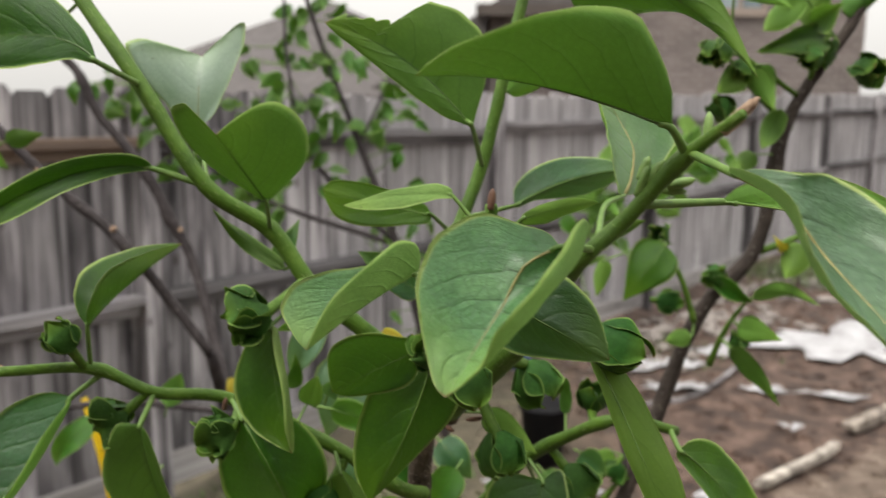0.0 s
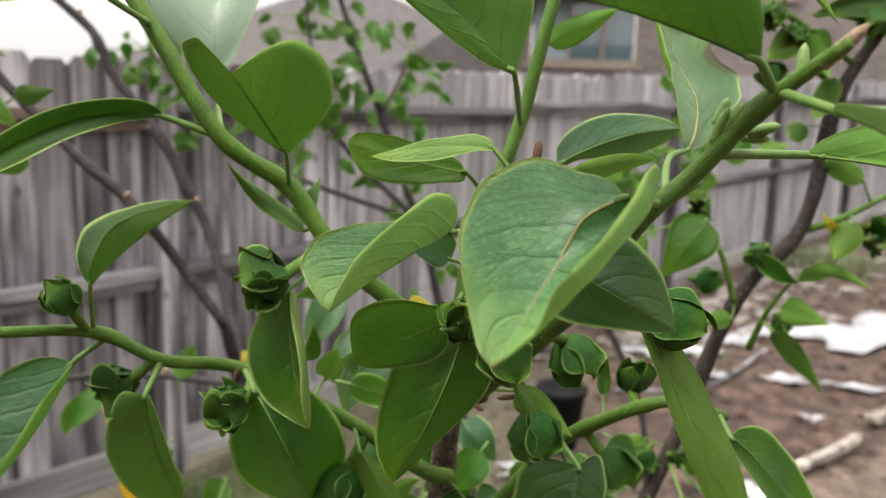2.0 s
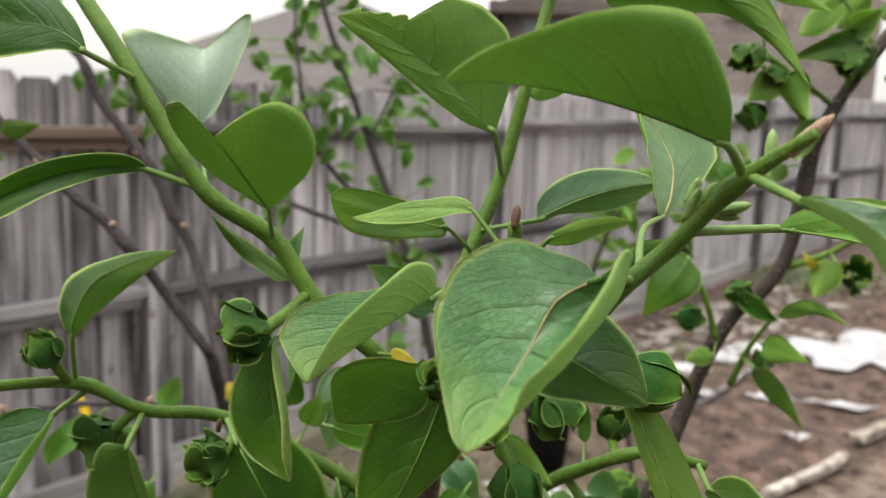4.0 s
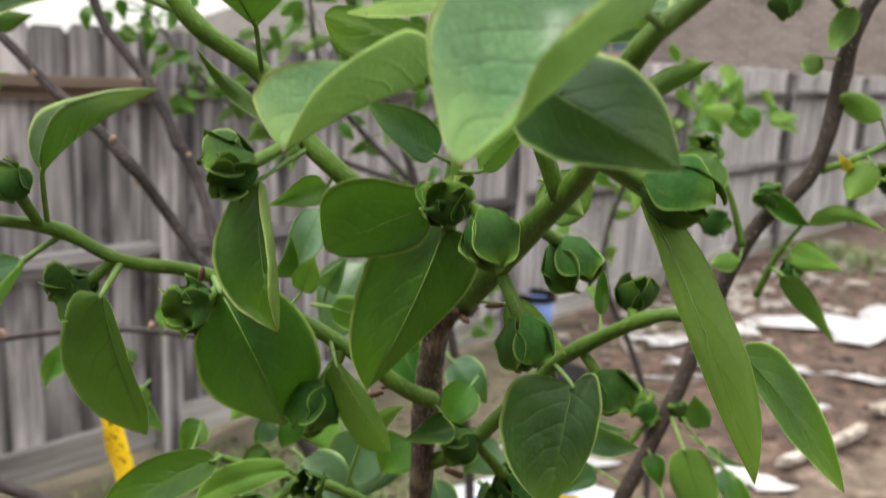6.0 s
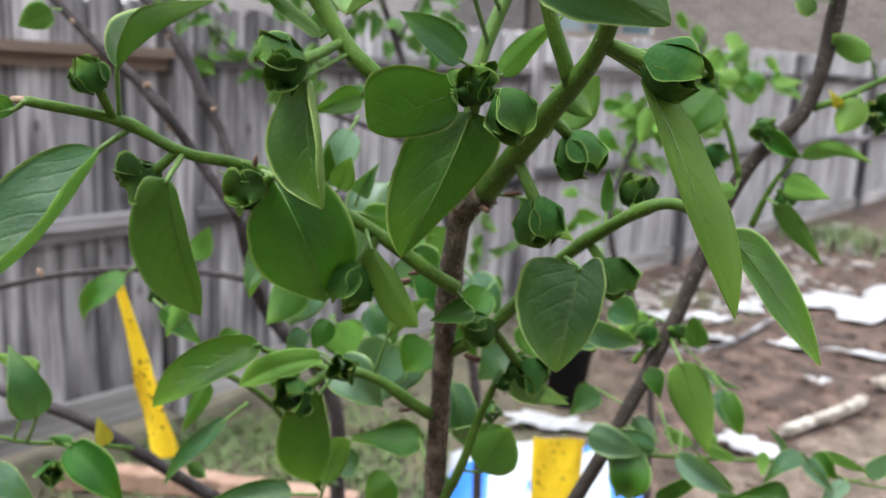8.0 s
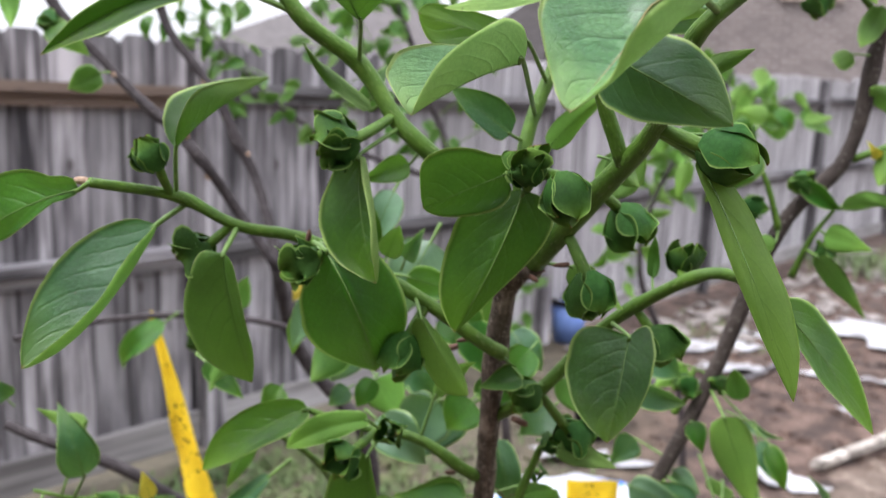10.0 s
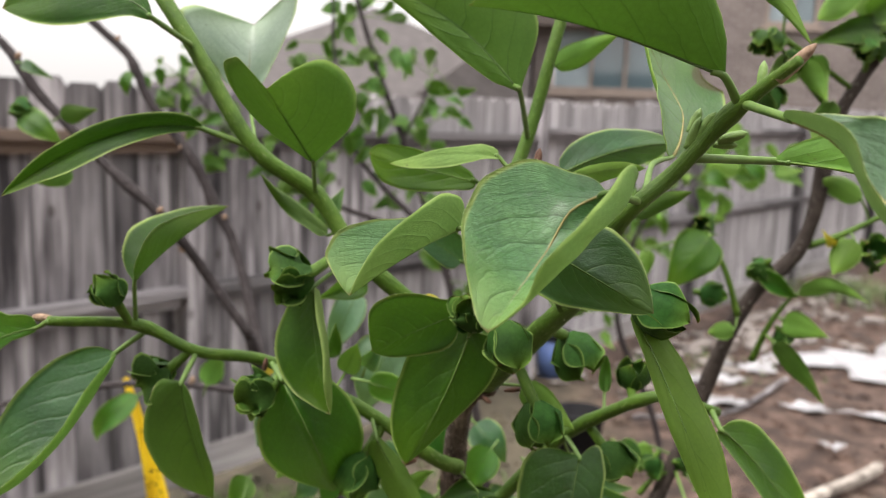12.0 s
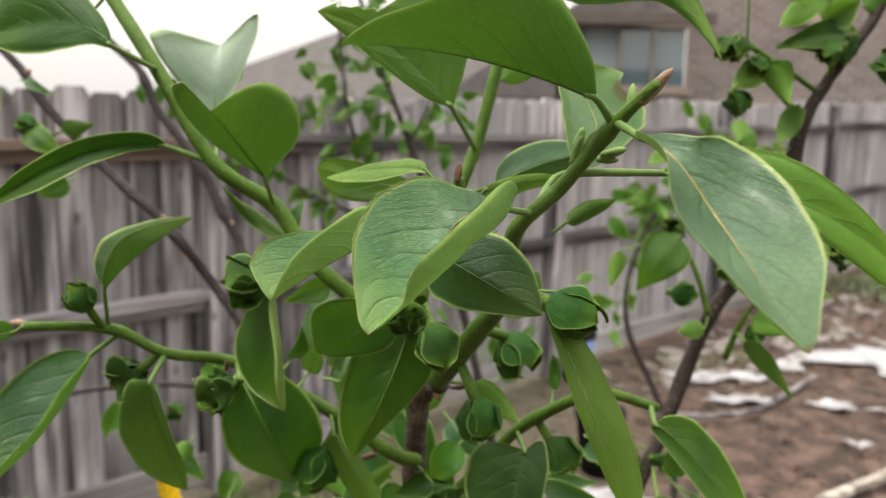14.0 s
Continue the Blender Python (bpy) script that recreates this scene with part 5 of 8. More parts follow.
leaf(tree, (0.1415, 0.3720, 1.6611), [(0.1551, 0.3450, 1.6512), (0.1703, 0.3350, 1.6303), (0.1813, 0.3050, 1.6114), (0.1891, 0.2850, 1.5970)], (0.1953, 0.2700, 1.5867), [(0.1411, 0.3450, 1.6634), (0.1458, 0.3080, 1.6566), (0.1467, 0.2850, 1.6382), (0.1577, 0.2800, 1.6219), (0.1732, 0.2720, 1.6066), (0.1868, 0.2700, 1.5937)], [(0.1629, 0.3520, 1.6613), (0.1786, 0.3520, 1.6616), (0.1959, 0.3420, 1.6487), (0.2065, 0.3220, 1.6306), (0.2080, 0.3000, 1.6145), (0.2020, 0.2830, 1.5981)], 1, stalk=(0.134, 0.409, 1.667), at=(0.1, 0.25, 0.42, 0.6, 0.78, 0.92), base=0.4, wave=0.006, tip=0.7, mats=[LEAF_GREYED, LEAF_PALE_UNDER], vein=VEIN_TAN, down=520, rib=1.5, pleat=0.005, nu=56, nv=16)
leaf(tree, (0.163, 0.455, 1.639), (0.243, 0.437, 1.623), (0.294, 0.420, 1.582), ((0.212, 0.450, 1.655), (0.266, 0.430, 1.624)), ((0.217, 0.440, 1.628), (0.271, 0.425, 1.589)), -1, stalk=(0.114, 0.424, 1.640), down=420, base=0.75)
leaf(tree, (-0.115, 0.600, 1.528), (-0.110, 0.588, 1.482), (-0.096, 0.575, 1.439), ((-0.140, 0.602, 1.503), (-0.135, 0.590, 1.459)), ((-0.105, 0.572, 1.499), (-0.096, 0.558, 1.461)), 1, stalk=(-0.090, 0.637, 1.548), fold_r=((-0.103, 0.586, 1.503), (-0.095, 0.573, 1.464)), mats=[LEAF_SHADED_DARK, LEAF_PALE_UNDER], down=300)
leaf(tree, (0.004, 0.555, 1.513), (-0.012, 0.548, 1.467), (-0.038, 0.558, 1.412), ((-0.040, 0.560, 1.488), (-0.050, 0.562, 1.443)), ((0.023, 0.555, 1.486), (-0.004, 0.556, 1.448)), 1, stalk=(0.001, 0.643, 1.511), mats=[LEAF_SHADED_DARK, LEAF_UNDER])
leaf(tree, (-0.007, 0.550, 1.524), (-0.036, 0.544, 1.511), (-0.060, 0.535, 1.500), ((-0.023, 0.540, 1.538), (-0.058, 0.530, 1.534)), ((-0.016, 0.549, 1.499), (-0.045, 0.544, 1.494)), 1, stalk=(0.001, 0.646, 1.520), mats=[LEAF_SHADED_DARK, LEAF_UNDER], down=300)
leaf(tree, (-0.139, 0.595, 1.458), (-0.113, 0.585, 1.418), (-0.102, 0.620, 1.359), ((-0.156, 0.600, 1.429), (-0.150, 0.612, 1.379)), ((-0.095, 0.610, 1.448), (-0.081, 0.632, 1.398)), 1, stalk=(-0.160, 0.645, 1.454), mats=[LEAF_SHADED_DARK, LEAF_UNDER])
leaf(tree, (-0.214, 0.593, 1.451), (-0.214, 0.610, 1.404), (-0.211, 0.650, 1.331), ((-0.244, 0.600, 1.428), (-0.251, 0.630, 1.363)), ((-0.203, 0.592, 1.426), (-0.204, 0.628, 1.370)), -1, stalk=(-0.211, 0.617, 1.468), mats=[LEAF_TOP, LEAF_SHADED_UNDER], vein=VEIN_SHADED, down=300)
leaf(tree, (-0.269, 0.602, 1.468), (-0.298, 0.572, 1.416), (-0.340, 0.535, 1.371), ((-0.317, 0.590, 1.460), (-0.340, 0.555, 1.419)), ((-0.277, 0.566, 1.445), (-0.306, 0.534, 1.400)), 1, stalk=(-0.246, 0.611, 1.486), fold_r=((-0.278, 0.580, 1.438), (-0.308, 0.548, 1.391)), mats=[LEAF_SHEEN, LEAF_UNDER], down=420, base=0.7)
leaf(tree, (-0.302, 0.553, 1.498), (-0.347, 0.550, 1.481), (-0.395, 0.548, 1.449), ((-0.329, 0.550, 1.509), (-0.372, 0.550, 1.498)), ((-0.326, 0.550, 1.483), (-0.361, 0.550, 1.458)), 1, stalk=(-0.292, 0.549, 1.504))
leaf(tree, (0.105, 0.510, 1.542), (0.136, 0.487, 1.479), (0.165, 0.477, 1.407), ((0.115, 0.495, 1.508), (0.139, 0.480, 1.453)), ((0.137, 0.505, 1.512), (0.165, 0.490, 1.452)), -1, stalk=(0.079, 0.515, 1.557), wave=0.004)
leaf(tree, (0.191, 0.615, 1.433), (0.234, 0.635, 1.390), (0.280, 0.637, 1.330), ((0.229, 0.645, 1.425), (0.264, 0.650, 1.380)), ((0.201, 0.615, 1.411), (0.242, 0.625, 1.365)), 1, stalk=(0.192, 0.652, 1.435), base=0.65)
leaf(tree, (0.090, 0.632, 1.397), (0.083, 0.610, 1.362), (0.076, 0.597, 1.324), ((0.045, 0.615, 1.393), (0.049, 0.605, 1.351)), ((0.109, 0.630, 1.394), (0.102, 0.610, 1.354)), 1, stalk=(0.082, 0.687, 1.393), mats=[LEAF_WET, LEAF_UNDER], pleat=0.006, nu=44, nv=12)
leaf(tree, (-0.069, 0.623, 1.404), (-0.051, 0.623, 1.373), (-0.030, 0.624, 1.343), ((-0.073, 0.628, 1.380), (-0.054, 0.628, 1.347)), ((-0.056, 0.635, 1.387), (-0.036, 0.632, 1.360)), -1, stalk=(-0.077, 0.643, 1.417))
leaf(tree, (-0.174, 0.690, 1.296), (-0.222, 0.685, 1.270), (-0.267, 0.680, 1.234), ((-0.205, 0.690, 1.302), (-0.252, 0.688, 1.274)), ((-0.184, 0.672, 1.280), (-0.226, 0.672, 1.255)), 1, stalk=(-0.186, 0.738, 1.276), base=0.65)
leaf(tree, (-0.126, 0.725, 1.275), (-0.164, 0.722, 1.265), (-0.202, 0.720, 1.244), ((-0.149, 0.725, 1.283), (-0.187, 0.722, 1.270)), ((-0.140, 0.715, 1.266), (-0.179, 0.715, 1.249)), -1, stalk=(-0.115, 0.737, 1.261))
leaf(tree, (-0.124, 0.712, 1.247), (-0.120, 0.706, 1.203), (-0.125, 0.700, 1.164), ((-0.153, 0.708, 1.235), (-0.160, 0.703, 1.181)), ((-0.115, 0.700, 1.230), (-0.112, 0.695, 1.188)), 1, stalk=(-0.113, 0.735, 1.261))
flower_bud(tree, (-0.130, 0.587, 1.537), (-0.850, -0.250, -0.150), 0.0345, (-0.097, 0.638, 1.555), ruffle=0.8)
flower_bud(tree, (-0.262, 0.576, 1.522), (-0.500, -0.250, 0.800), 0.0265, (-0.258, 0.602, 1.491), ruffle=0.5)
flower_bud(tree, (-0.244, 0.612, 1.447), (-0.850, -0.150, -0.450), 0.0305, (-0.215, 0.616, 1.470), ruffle=0.9)
flower_bud(tree, (-0.153, 0.580, 1.450), (-0.880, -0.100, -0.350), 0.0305, (-0.154, 0.646, 1.452), ruffle=0.95)
flower_bud(tree, (-0.085, 0.624, 1.373), (-0.018, -0.019, -0.038), 0.0364, (-0.066, 0.642, 1.411), ruffle=0.45, gape=0.35)
flower_bud(tree, (0.120, 0.500, 1.544), (0.040, -0.012, -0.015), 0.0370, (0.080, 0.512, 1.559), ruffle=0.2, gape=0.15)
flower_bud(tree, (0.081, 0.613, 1.484), (0.500, -0.300, -0.800), 0.0350, (0.054, 0.572, 1.513), ruffle=0.4)
flower_bud(tree, (0.055, 0.586, 1.437), (0.250, -0.300, -1.000), 0.0365, (0.035, 0.609, 1.481), ruffle=0.35, gape=0.2)
flower_bud(tree, (0.135, 0.681, 1.452), (0.100, -0.200, 1.000), 0.0298, (0.130, 0.640, 1.441), ruffle=0.3, gape=0.5)
flower_bud(tree, (0.014, 0.682, 1.326), (-0.020, -0.008, -0.010), 0.0299, (0.034, 0.690, 1.336), ruffle=0.6, gape=0.4)
flower_bud(tree, (0.059, 0.715, 1.279), (0.033, 0.024, -0.048), 0.0370, (0.026, 0.691, 1.327), ruffle=0.45, gape=0.35)
flower_bud(tree, (0.121, 0.659, 1.384), (0.024, -0.014, -0.026), 0.0341, (0.098, 0.672, 1.410), ruffle=0.5, gape=0.35)
flower_bud(tree, (0.005, 0.535, 1.531), (-0.200, 0.050, 1.000), 0.0270, (0.001, 0.640, 1.496), ruffle=1.0, gape=0.3)
flower_bud(tree, (0.029, 0.517, 1.514), (0.300, -0.350, -1.000), 0.0315, (0.001, 0.644, 1.516), ruffle=0.35, gape=0.3)
flower_bud(tree, (-0.102, 0.700, 1.276), (-0.001, -0.029, 0.013), 0.0279, (-0.101, 0.729, 1.264), ruffle=0.5, gape=0.4)
flower_bud(tree, (-0.142, 0.688, 1.251), (-0.022, -0.051, -0.009), 0.0356, (-0.120, 0.739, 1.260), ruffle=0.5, gape=0.4)
for p, way, size, r in (((0.114, 0.424, 1.648), (0.25, -0.2, 0.9), 0.013, 0.0028), ((0.118, 0.423, 1.652), (0.45, -0.3, 0.8), 0.013, 0.0032), ((0.122, 0.422, 1.656), (0.7, -0.3, 0.5), 0.011, 0.0030), ((0.115, 0.426, 1.655), (0.3, -0.1, 0.9), 0.010, 0.0026), ((0.131, 0.427, 1.650), (0.8, -0.2, 0.25), 0.011, 0.0028), ((0.129, 0.429, 1.647), (0.9, -0.3, 0.0), 0.009, 0.0024), ((0.140, 0.404, 1.676), (0.1, 0.2, 1.0), 0.011, 0.0026)):
    bud_scale(tree, p, way, size, r, LEAFLET, "leaflet")
bud_scale(tree, (0.147, 0.392, 1.681), (0.6, -0.3, 0.7), 0.017, 0.0034, BUD_FUZZ)
bud_scale(tree, (0.042, 0.512, 1.629), (0.1, 0, 1), 0.01, 0.0026, BUD_SCALE)
bud_scale(tree, (-0.035, 0.660, 1.378), (-1, -0.2, -0.2), 0.009, 0.002, BUD_SCALE)
bud_scale(tree, (0.013, 0.630, 1.465), (-0.4, -0.5, 0.6), 0.012, 0.0025, BUD_SCALE)
bud_scale(tree, (0.010, 0.700, 1.295), (1, -0.3, -0.3), 0.01, 0.0022, BUD_SCALE)
bud_scale(tree, (-0.045, 0.720, 1.234), (-1, -0.2, -0.1), 0.009, 0.002, BUD_SCALE)
bud_scale(tree, (0.038, 0.620, 1.452), (-1, -0.2, -0.1), 0.01, 0.002, BUD_SCALE)
bud_scale(tree, (-0.152, 0.600, 1.464), (0.2, -0.2, 1), 0.008, 0.0022, BUD_SCALE)
bud_scale(tree, (-0.300, 0.560, 1.503), (-1, -0.2, 0.1), 0.01, 0.003, BUD_FUZZ)
bud_scale(tree, (0.014, 0.640, 1.437), (0.8, -0.6, -0.4), 0.007, 0.0022, BUD_SCALE)
bud_scale(tree, (-0.011, 0.665, 1.431), (-0.8, -0.6, 0.2), 0.007, 0.0022, BUD_SCALE)


shoot(tree, 'shoot', [(-0.022, 0.752, 1.100), (0.006, 0.722, 1.180), (0.017, 0.720, 1.220), (0.029, 0.720, 1.255), (0.035, 0.718, 1.270)], 0.0050, 0.0030)
flower_bud(tree, (0.040, 0.712, 1.272), (0.6, -0.2, 0.5), 0.018, (0.033, 0.719, 1.266), ruffle=0.4, gape=0.1)
small_leaf(tree, (0.025, 0.735, 1.171), (0.052, 0.733, 1.222), 0.046, -1, 0, bend=0.02, stalk=(0.006, 0.722, 1.178))
small_leaf(tree, (0.045, 0.700, 1.274), (0.098, 0.695, 1.261), 0.028, -1, 10, stalk=(0.033, 0.719, 1.266), mats=[LEAF_TOP, LEAF_PALE_UNDER])
small_leaf(tree, (-0.038, 0.795, 1.169), (-0.110, 0.790, 1.172), 0.036, 1, 15, bend=0.02, stalk=(-0.024, 0.756, 1.150))
small_leaf(tree, (0.108, 0.755, 1.313), (0.162, 0.745, 1.304), 0.028, 1, 15, stalk=(0.080, 0.690, 1.390))
shoot(tree, 'twig', [(-0.014, 0.738, 1.217), (-0.002, 0.730, 1.213), (0.004, 0.729, 1.207), (0.010, 0.729, 1.212), (0.019, 0.730, 1.206)], 0.0007, 0.0004, BUD_SCALE, 5)
bud_scale(tree, (-0.046, 0.675, 1.366), (-1, -0.2, -0.3), 0.011, 0.0030, BUD_SCALE)
bud_scale(tree, (0.014, 0.670, 1.436), (0.9, -0.4, 0.1), 0.012, 0.0028, BUD_SCALE)
bud_scale(tree, (0.008, 0.698, 1.297), (1, -0.3, -0.1), 0.012, 0.0028, BUD_SCALE)
bud_scale(tree, (-0.042, 0.720, 1.245), (-1, -0.3, 0.1), 0.011, 0.0028, BUD_SCALE)


# ---------------------------------------------------------------- the trees beside it
right_tree = thing('persimmon_tree', (-0.03, 1.06, 0), 'young persimmon tree with a dark leaning stem and small buds', 'tree')
shoot(right_tree, 'trunk', [(-0.062, 1.06, -0.03), (-0.032, 1.06, 0.35), (0.038, 1.05, 0.75), (0.158, 1.045, 1.002), (0.246, 1.045, 1.220), (0.314, 1.048, 1.427), (0.385, 1.055, 1.520), (0.404, 1.050, 1.655), (0.432, 1.050, 1.720), (0.475, 1.055, 1.786), (0.502, 1.060, 1.838)], 0.0112, 0.0062, BARK_BROWN, 12, 0.18, ((0.45, 0.001), (0.56, 0.0015), (0.67, 0.002)))
shoot(right_tree, 'shoot', [(0.305, 1.019, 1.431), (0.288, 1.021, 1.482), (0.261, 1.021, 1.532)], 0.0042, 0.0022)
shoot(right_tree, 'shoot', [(0.391, 1.056, 1.515), (0.428, 1.049, 1.532), (0.480, 1.049, 1.562)], 0.0050, 0.0030)
shoot(right_tree, 'shoot', [(0.414, 1.050, 1.665), (0.358, 1.040, 1.718), (0.330, 1.030, 1.747)], 0.0045, 0.002)
shoot(right_tree, 'shoot', [(0.334, 1.045, 1.370), (0.347, 1.030, 1.421), (0.368, 1.020, 1.461)], 0.0045, 0.002)
shoot(right_tree, 'shoot', [(0.209, 1.045, 1.185), (0.227, 1.040, 1.211), (0.257, 1.040, 1.224)], 0.0040, 0.002)
shoot(right_tree, 'shoot', [(0.2024, 1.046, 1.0601), (0.2678, 1.06, 1.0528), (0.3905, 1.1, 1.0386), (0.4811, 1.12, 1.031), (0.534, 1.13, 1.007), (0.6172, 1.14, 0.9922)], 0.0034, 0.0016)
left_tree = thing('persimmon_tree', (-0.17, 1.5, 0), 'young tree with bare grey stems and few leaves', 'tree')
shoot(left_tree, 'trunk', [(-0.243, 1.5, -0.03), (-0.248, 1.5, 0.4), (-0.253, 1.500, 0.712), (-0.266, 1.480, 0.930), (-0.385, 1.450, 1.101), (-0.406, 1.370, 1.274)], 0.018, 0.011, BARK_GREY, 12, 0.2)
shoot(left_tree, 'branch', [(-0.403, 1.360, 1.276), (-0.472, 1.360, 1.371), (-0.509, 1.330, 1.440), (-0.560, 1.330, 1.495), (-0.605, 1.330, 1.531), (-0.656, 1.330, 1.579), (-0.744, 1.330, 1.669), (-0.791, 1.330, 1.734), (-0.837, 1.330, 1.779), (-0.892, 1.330, 1.831)], 0.0088, 0.0070, BARK_GREY, 10, 0.15, ((0.26, 0.003), (0.42, 0.002), (0.7, 0.002)))
shoot(left_tree, 'branch', [(-0.428, 1.550, 1.099), (-0.492, 1.650, 1.247), (-0.547, 1.700, 1.381), (-0.588, 1.700, 1.460), (-0.620, 1.700, 1.530), (-0.667, 1.700, 1.599), (-0.723, 1.700, 1.668), (-0.747, 1.700, 1.721), (-0.770, 1.700, 1.761), (-0.854, 1.700, 1.834), (-0.922, 1.700, 1.909)], 0.0108, 0.0080, BARK_GREY, 10, 0.2, ((0.3, 0.003), (0.43, 0.003), (0.72, 0.003)))
shoot(left_tree, 'branch', [(-0.253, 1.500, 0.562), (-0.423, 1.250, 0.835), (-0.501, 1.150, 0.955), (-0.563, 1.120, 1.009), (-0.677, 1.100, 1.055), (-0.727, 1.100, 1.073)], 0.0110, 0.0070, BARK_GREY, 10, 0.2)
shoot(left_tree, 'branch', [(-0.385, 1.450, 1.101), (-0.392, 1.360, 1.173), (-0.586, 1.400, 1.169), (-0.751, 1.400, 1.145), (-0.900, 1.400, 1.103)], 0.0060, 0.0055, BARK_GREY, 8, 0.2)
shoot(left_tree, 'shoot', [(-0.455, 1.050, 1.006), (-0.463, 0.900, 1.082), (-0.476, 0.840, 1.109), (-0.515, 0.820, 1.125)], 0.0035, 0.0018)
shoot(left_tree, 'shoot', [(-0.254, 1.495, 0.740), (-0.2231, 1.15, 0.9373), (-0.2131, 0.95, 1.1062), (-0.234, 0.88, 1.175), (-0.2657, 0.85, 1.2068)], 0.0060, 0.0030)
shrub = thing('young_tree', (0.02, 2.25, 0), 'slender young tree with small green leaves before the fence', 'tree')
shoot(shrub, 'trunk', [(0.02, 2.25, -0.03), (0.0, 2.24, 0.6), (-0.103, 2.200, 1.117), (-0.164, 2.200, 1.328), (-0.262, 2.200, 1.592), (-0.325, 2.200, 1.749), (-0.388, 2.200, 1.932), (-0.412, 2.200, 2.015)], 0.015, 0.005, BARK_GREY, 8, 0.2)
shoot(shrub, 'branch', [(-0.164, 2.200, 1.328), (-0.388, 2.200, 1.558), (-0.445, 2.200, 1.789), (-0.452, 2.200, 1.959)], 0.008, 0.003, BARK_GREY, 8, 0.2)
shoot(shrub, 'branch', [(-0.164, 2.200, 1.328), (-0.523, 2.200, 1.448), (-0.724, 2.200, 1.590), (-0.846, 2.200, 1.734)], 0.008, 0.003, BARK_GREY, 8, 0.2)
shoot(shrub, 'branch', [(-0.262, 2.200, 1.592), (-0.213, 2.200, 1.695), (-0.180, 2.200, 1.796)], 0.005, 0.002, BARK_GREY, 6, 0.2)
shrub_right = thing('young_tree', (0.55, 2.45, 0), 'slender young tree with pale green leaves before the fence', 'tree')
shoot(shrub_right, 'trunk', [(0.55, 2.45, -0.03), (0.5, 2.44, 0.7), (0.345, 2.400, 1.092), (0.383, 2.400, 1.351), (0.490, 2.400, 1.512), (0.549, 2.400, 1.664)], 0.012, 0.003, BARK_GREY, 8, 0.2)
shoot(shrub_right, 'branch', [(0.436, 2.400, 1.440), (0.592, 2.400, 1.547), (0.757, 2.400, 1.556)], 0.004, 0.002, BARK_GREY, 8, 0.2)
bud_scale(left_tree, (-0.544, 1.326, 1.486), (0.6, -0.5, 0.5), 0.013, 0.0052, BUD_FUZZ)
bud_scale(left_tree, (-0.503, 1.335, 1.423), (-0.8, -0.4, 0.2), 0.013, 0.0052, BUD_FUZZ)
bud_scale(left_tree, (-0.655, 1.328, 1.577), (-0.7, -0.3, 0.6), 0.013, 0.0052, BUD_FUZZ)
bud_scale(left_tree, (-0.778, 1.328, 1.725), (0.7, -0.4, 0.5), 0.013, 0.0052, BUD_FUZZ)
bud_scale(left_tree, (-0.568, 1.700, 1.432), (0.7, -0.5, 0.2), 0.013, 0.0052, BUD_FUZZ)
bud_scale(left_tree, (-0.648, 1.697, 1.570), (-0.6, -0.5, 0.4), 0.013, 0.0052, BUD_FUZZ)
bud_scale(left_tree, (-0.787, 1.698, 1.784), (0.6, -0.4, 0.7), 0.013, 0.0052, BUD_FUZZ)
bud_scale(left_tree, (-0.772, 1.398, 1.146), (-0.3, -0.3, 0.9), 0.013, 0.0052, BUD_FUZZ)
bud_scale(left_tree, (-0.515, 1.384, 1.180), (0.3, -0.2, 0.9), 0.013, 0.0052, BUD_FUZZ)
small_leaf(left_tree, (-0.550, 1.250, 1.199), (-0.629, 1.240, 1.117), 0.0398, 1, 20, stalk=(-0.530, 1.257, 1.215))
small_leaf(left_tree, (-0.369, 0.950, 1.243), (-0.317, 0.940, 1.203), 0.0347, 1, 0, stalk=(-0.382, 0.957, 1.249))
small_leaf(left_tree, (-0.421, 1.200, 1.239), (-0.394, 1.190, 1.296), 0.0351, -1, 0, stalk=(-0.427, 1.207, 1.221))
small_leaf(left_tree, (-0.227, 0.900, 1.330), (-0.244, 0.890, 1.278), 0.0311, 1, 30, stalk=(-0.223, 0.908, 1.339))
small_leaf(tree, (-0.179, 0.850, 1.310), (-0.208, 0.840, 1.266), 0.0423, -1, 10, stalk=(-0.171, 0.858, 1.317))
small_leaf(left_tree, (-0.444, 0.800, 1.157), (-0.462, 0.790, 1.238), 0.0520, 1, 0, bend=0.02, stalk=(-0.478, 0.837, 1.111))
small_leaf(left_tree, (-0.462, 0.840, 1.197), (-0.513, 0.830, 1.214), 0.0223, -1, 20, stalk=(-0.489, 0.830, 1.116))
small_leaf(left_tree, (-0.410, 0.800, 1.130), (-0.348, 0.790, 1.075), 0.0505, 1, 0, stalk=(-0.466, 0.869, 1.096))
small_leaf(left_tree, (-0.508, 0.800, 1.096), (-0.443, 0.790, 1.064), 0.0351, 1, 0, stalk=(-0.505, 0.824, 1.121))
small_leaf(left_tree, (-0.418, 0.900, 1.083), (-0.422, 0.890, 1.120), 0.0251, 1, 0, stalk=(-0.461, 0.925, 1.069), mats=[LEAF_YELLOW, LEAF_YELLOW], label='small yellow leaf')
small_leaf(left_tree, (-0.416, 0.820, 1.124), (-0.440, 0.810, 1.133), 0.0131, -1, 0, stalk=(-0.465, 0.884, 1.089))
small_leaf(tree, (-0.255, 0.850, 1.152), (-0.332, 0.840, 1.070), 0.0282, 1, 25, stalk=(-0.235, 0.857, 1.169))
small_leaf(tree, (-0.275, 0.850, 1.192), (-0.303, 0.840, 1.136), 0.0203, 1, 20, stalk=(-0.268, 0.858, 1.202))
small_leaf(tree, (-0.300, 0.850, 1.095), (-0.276, 0.840, 1.085), 0.0192, -1, 0, stalk=(-0.306, 0.857, 1.094))
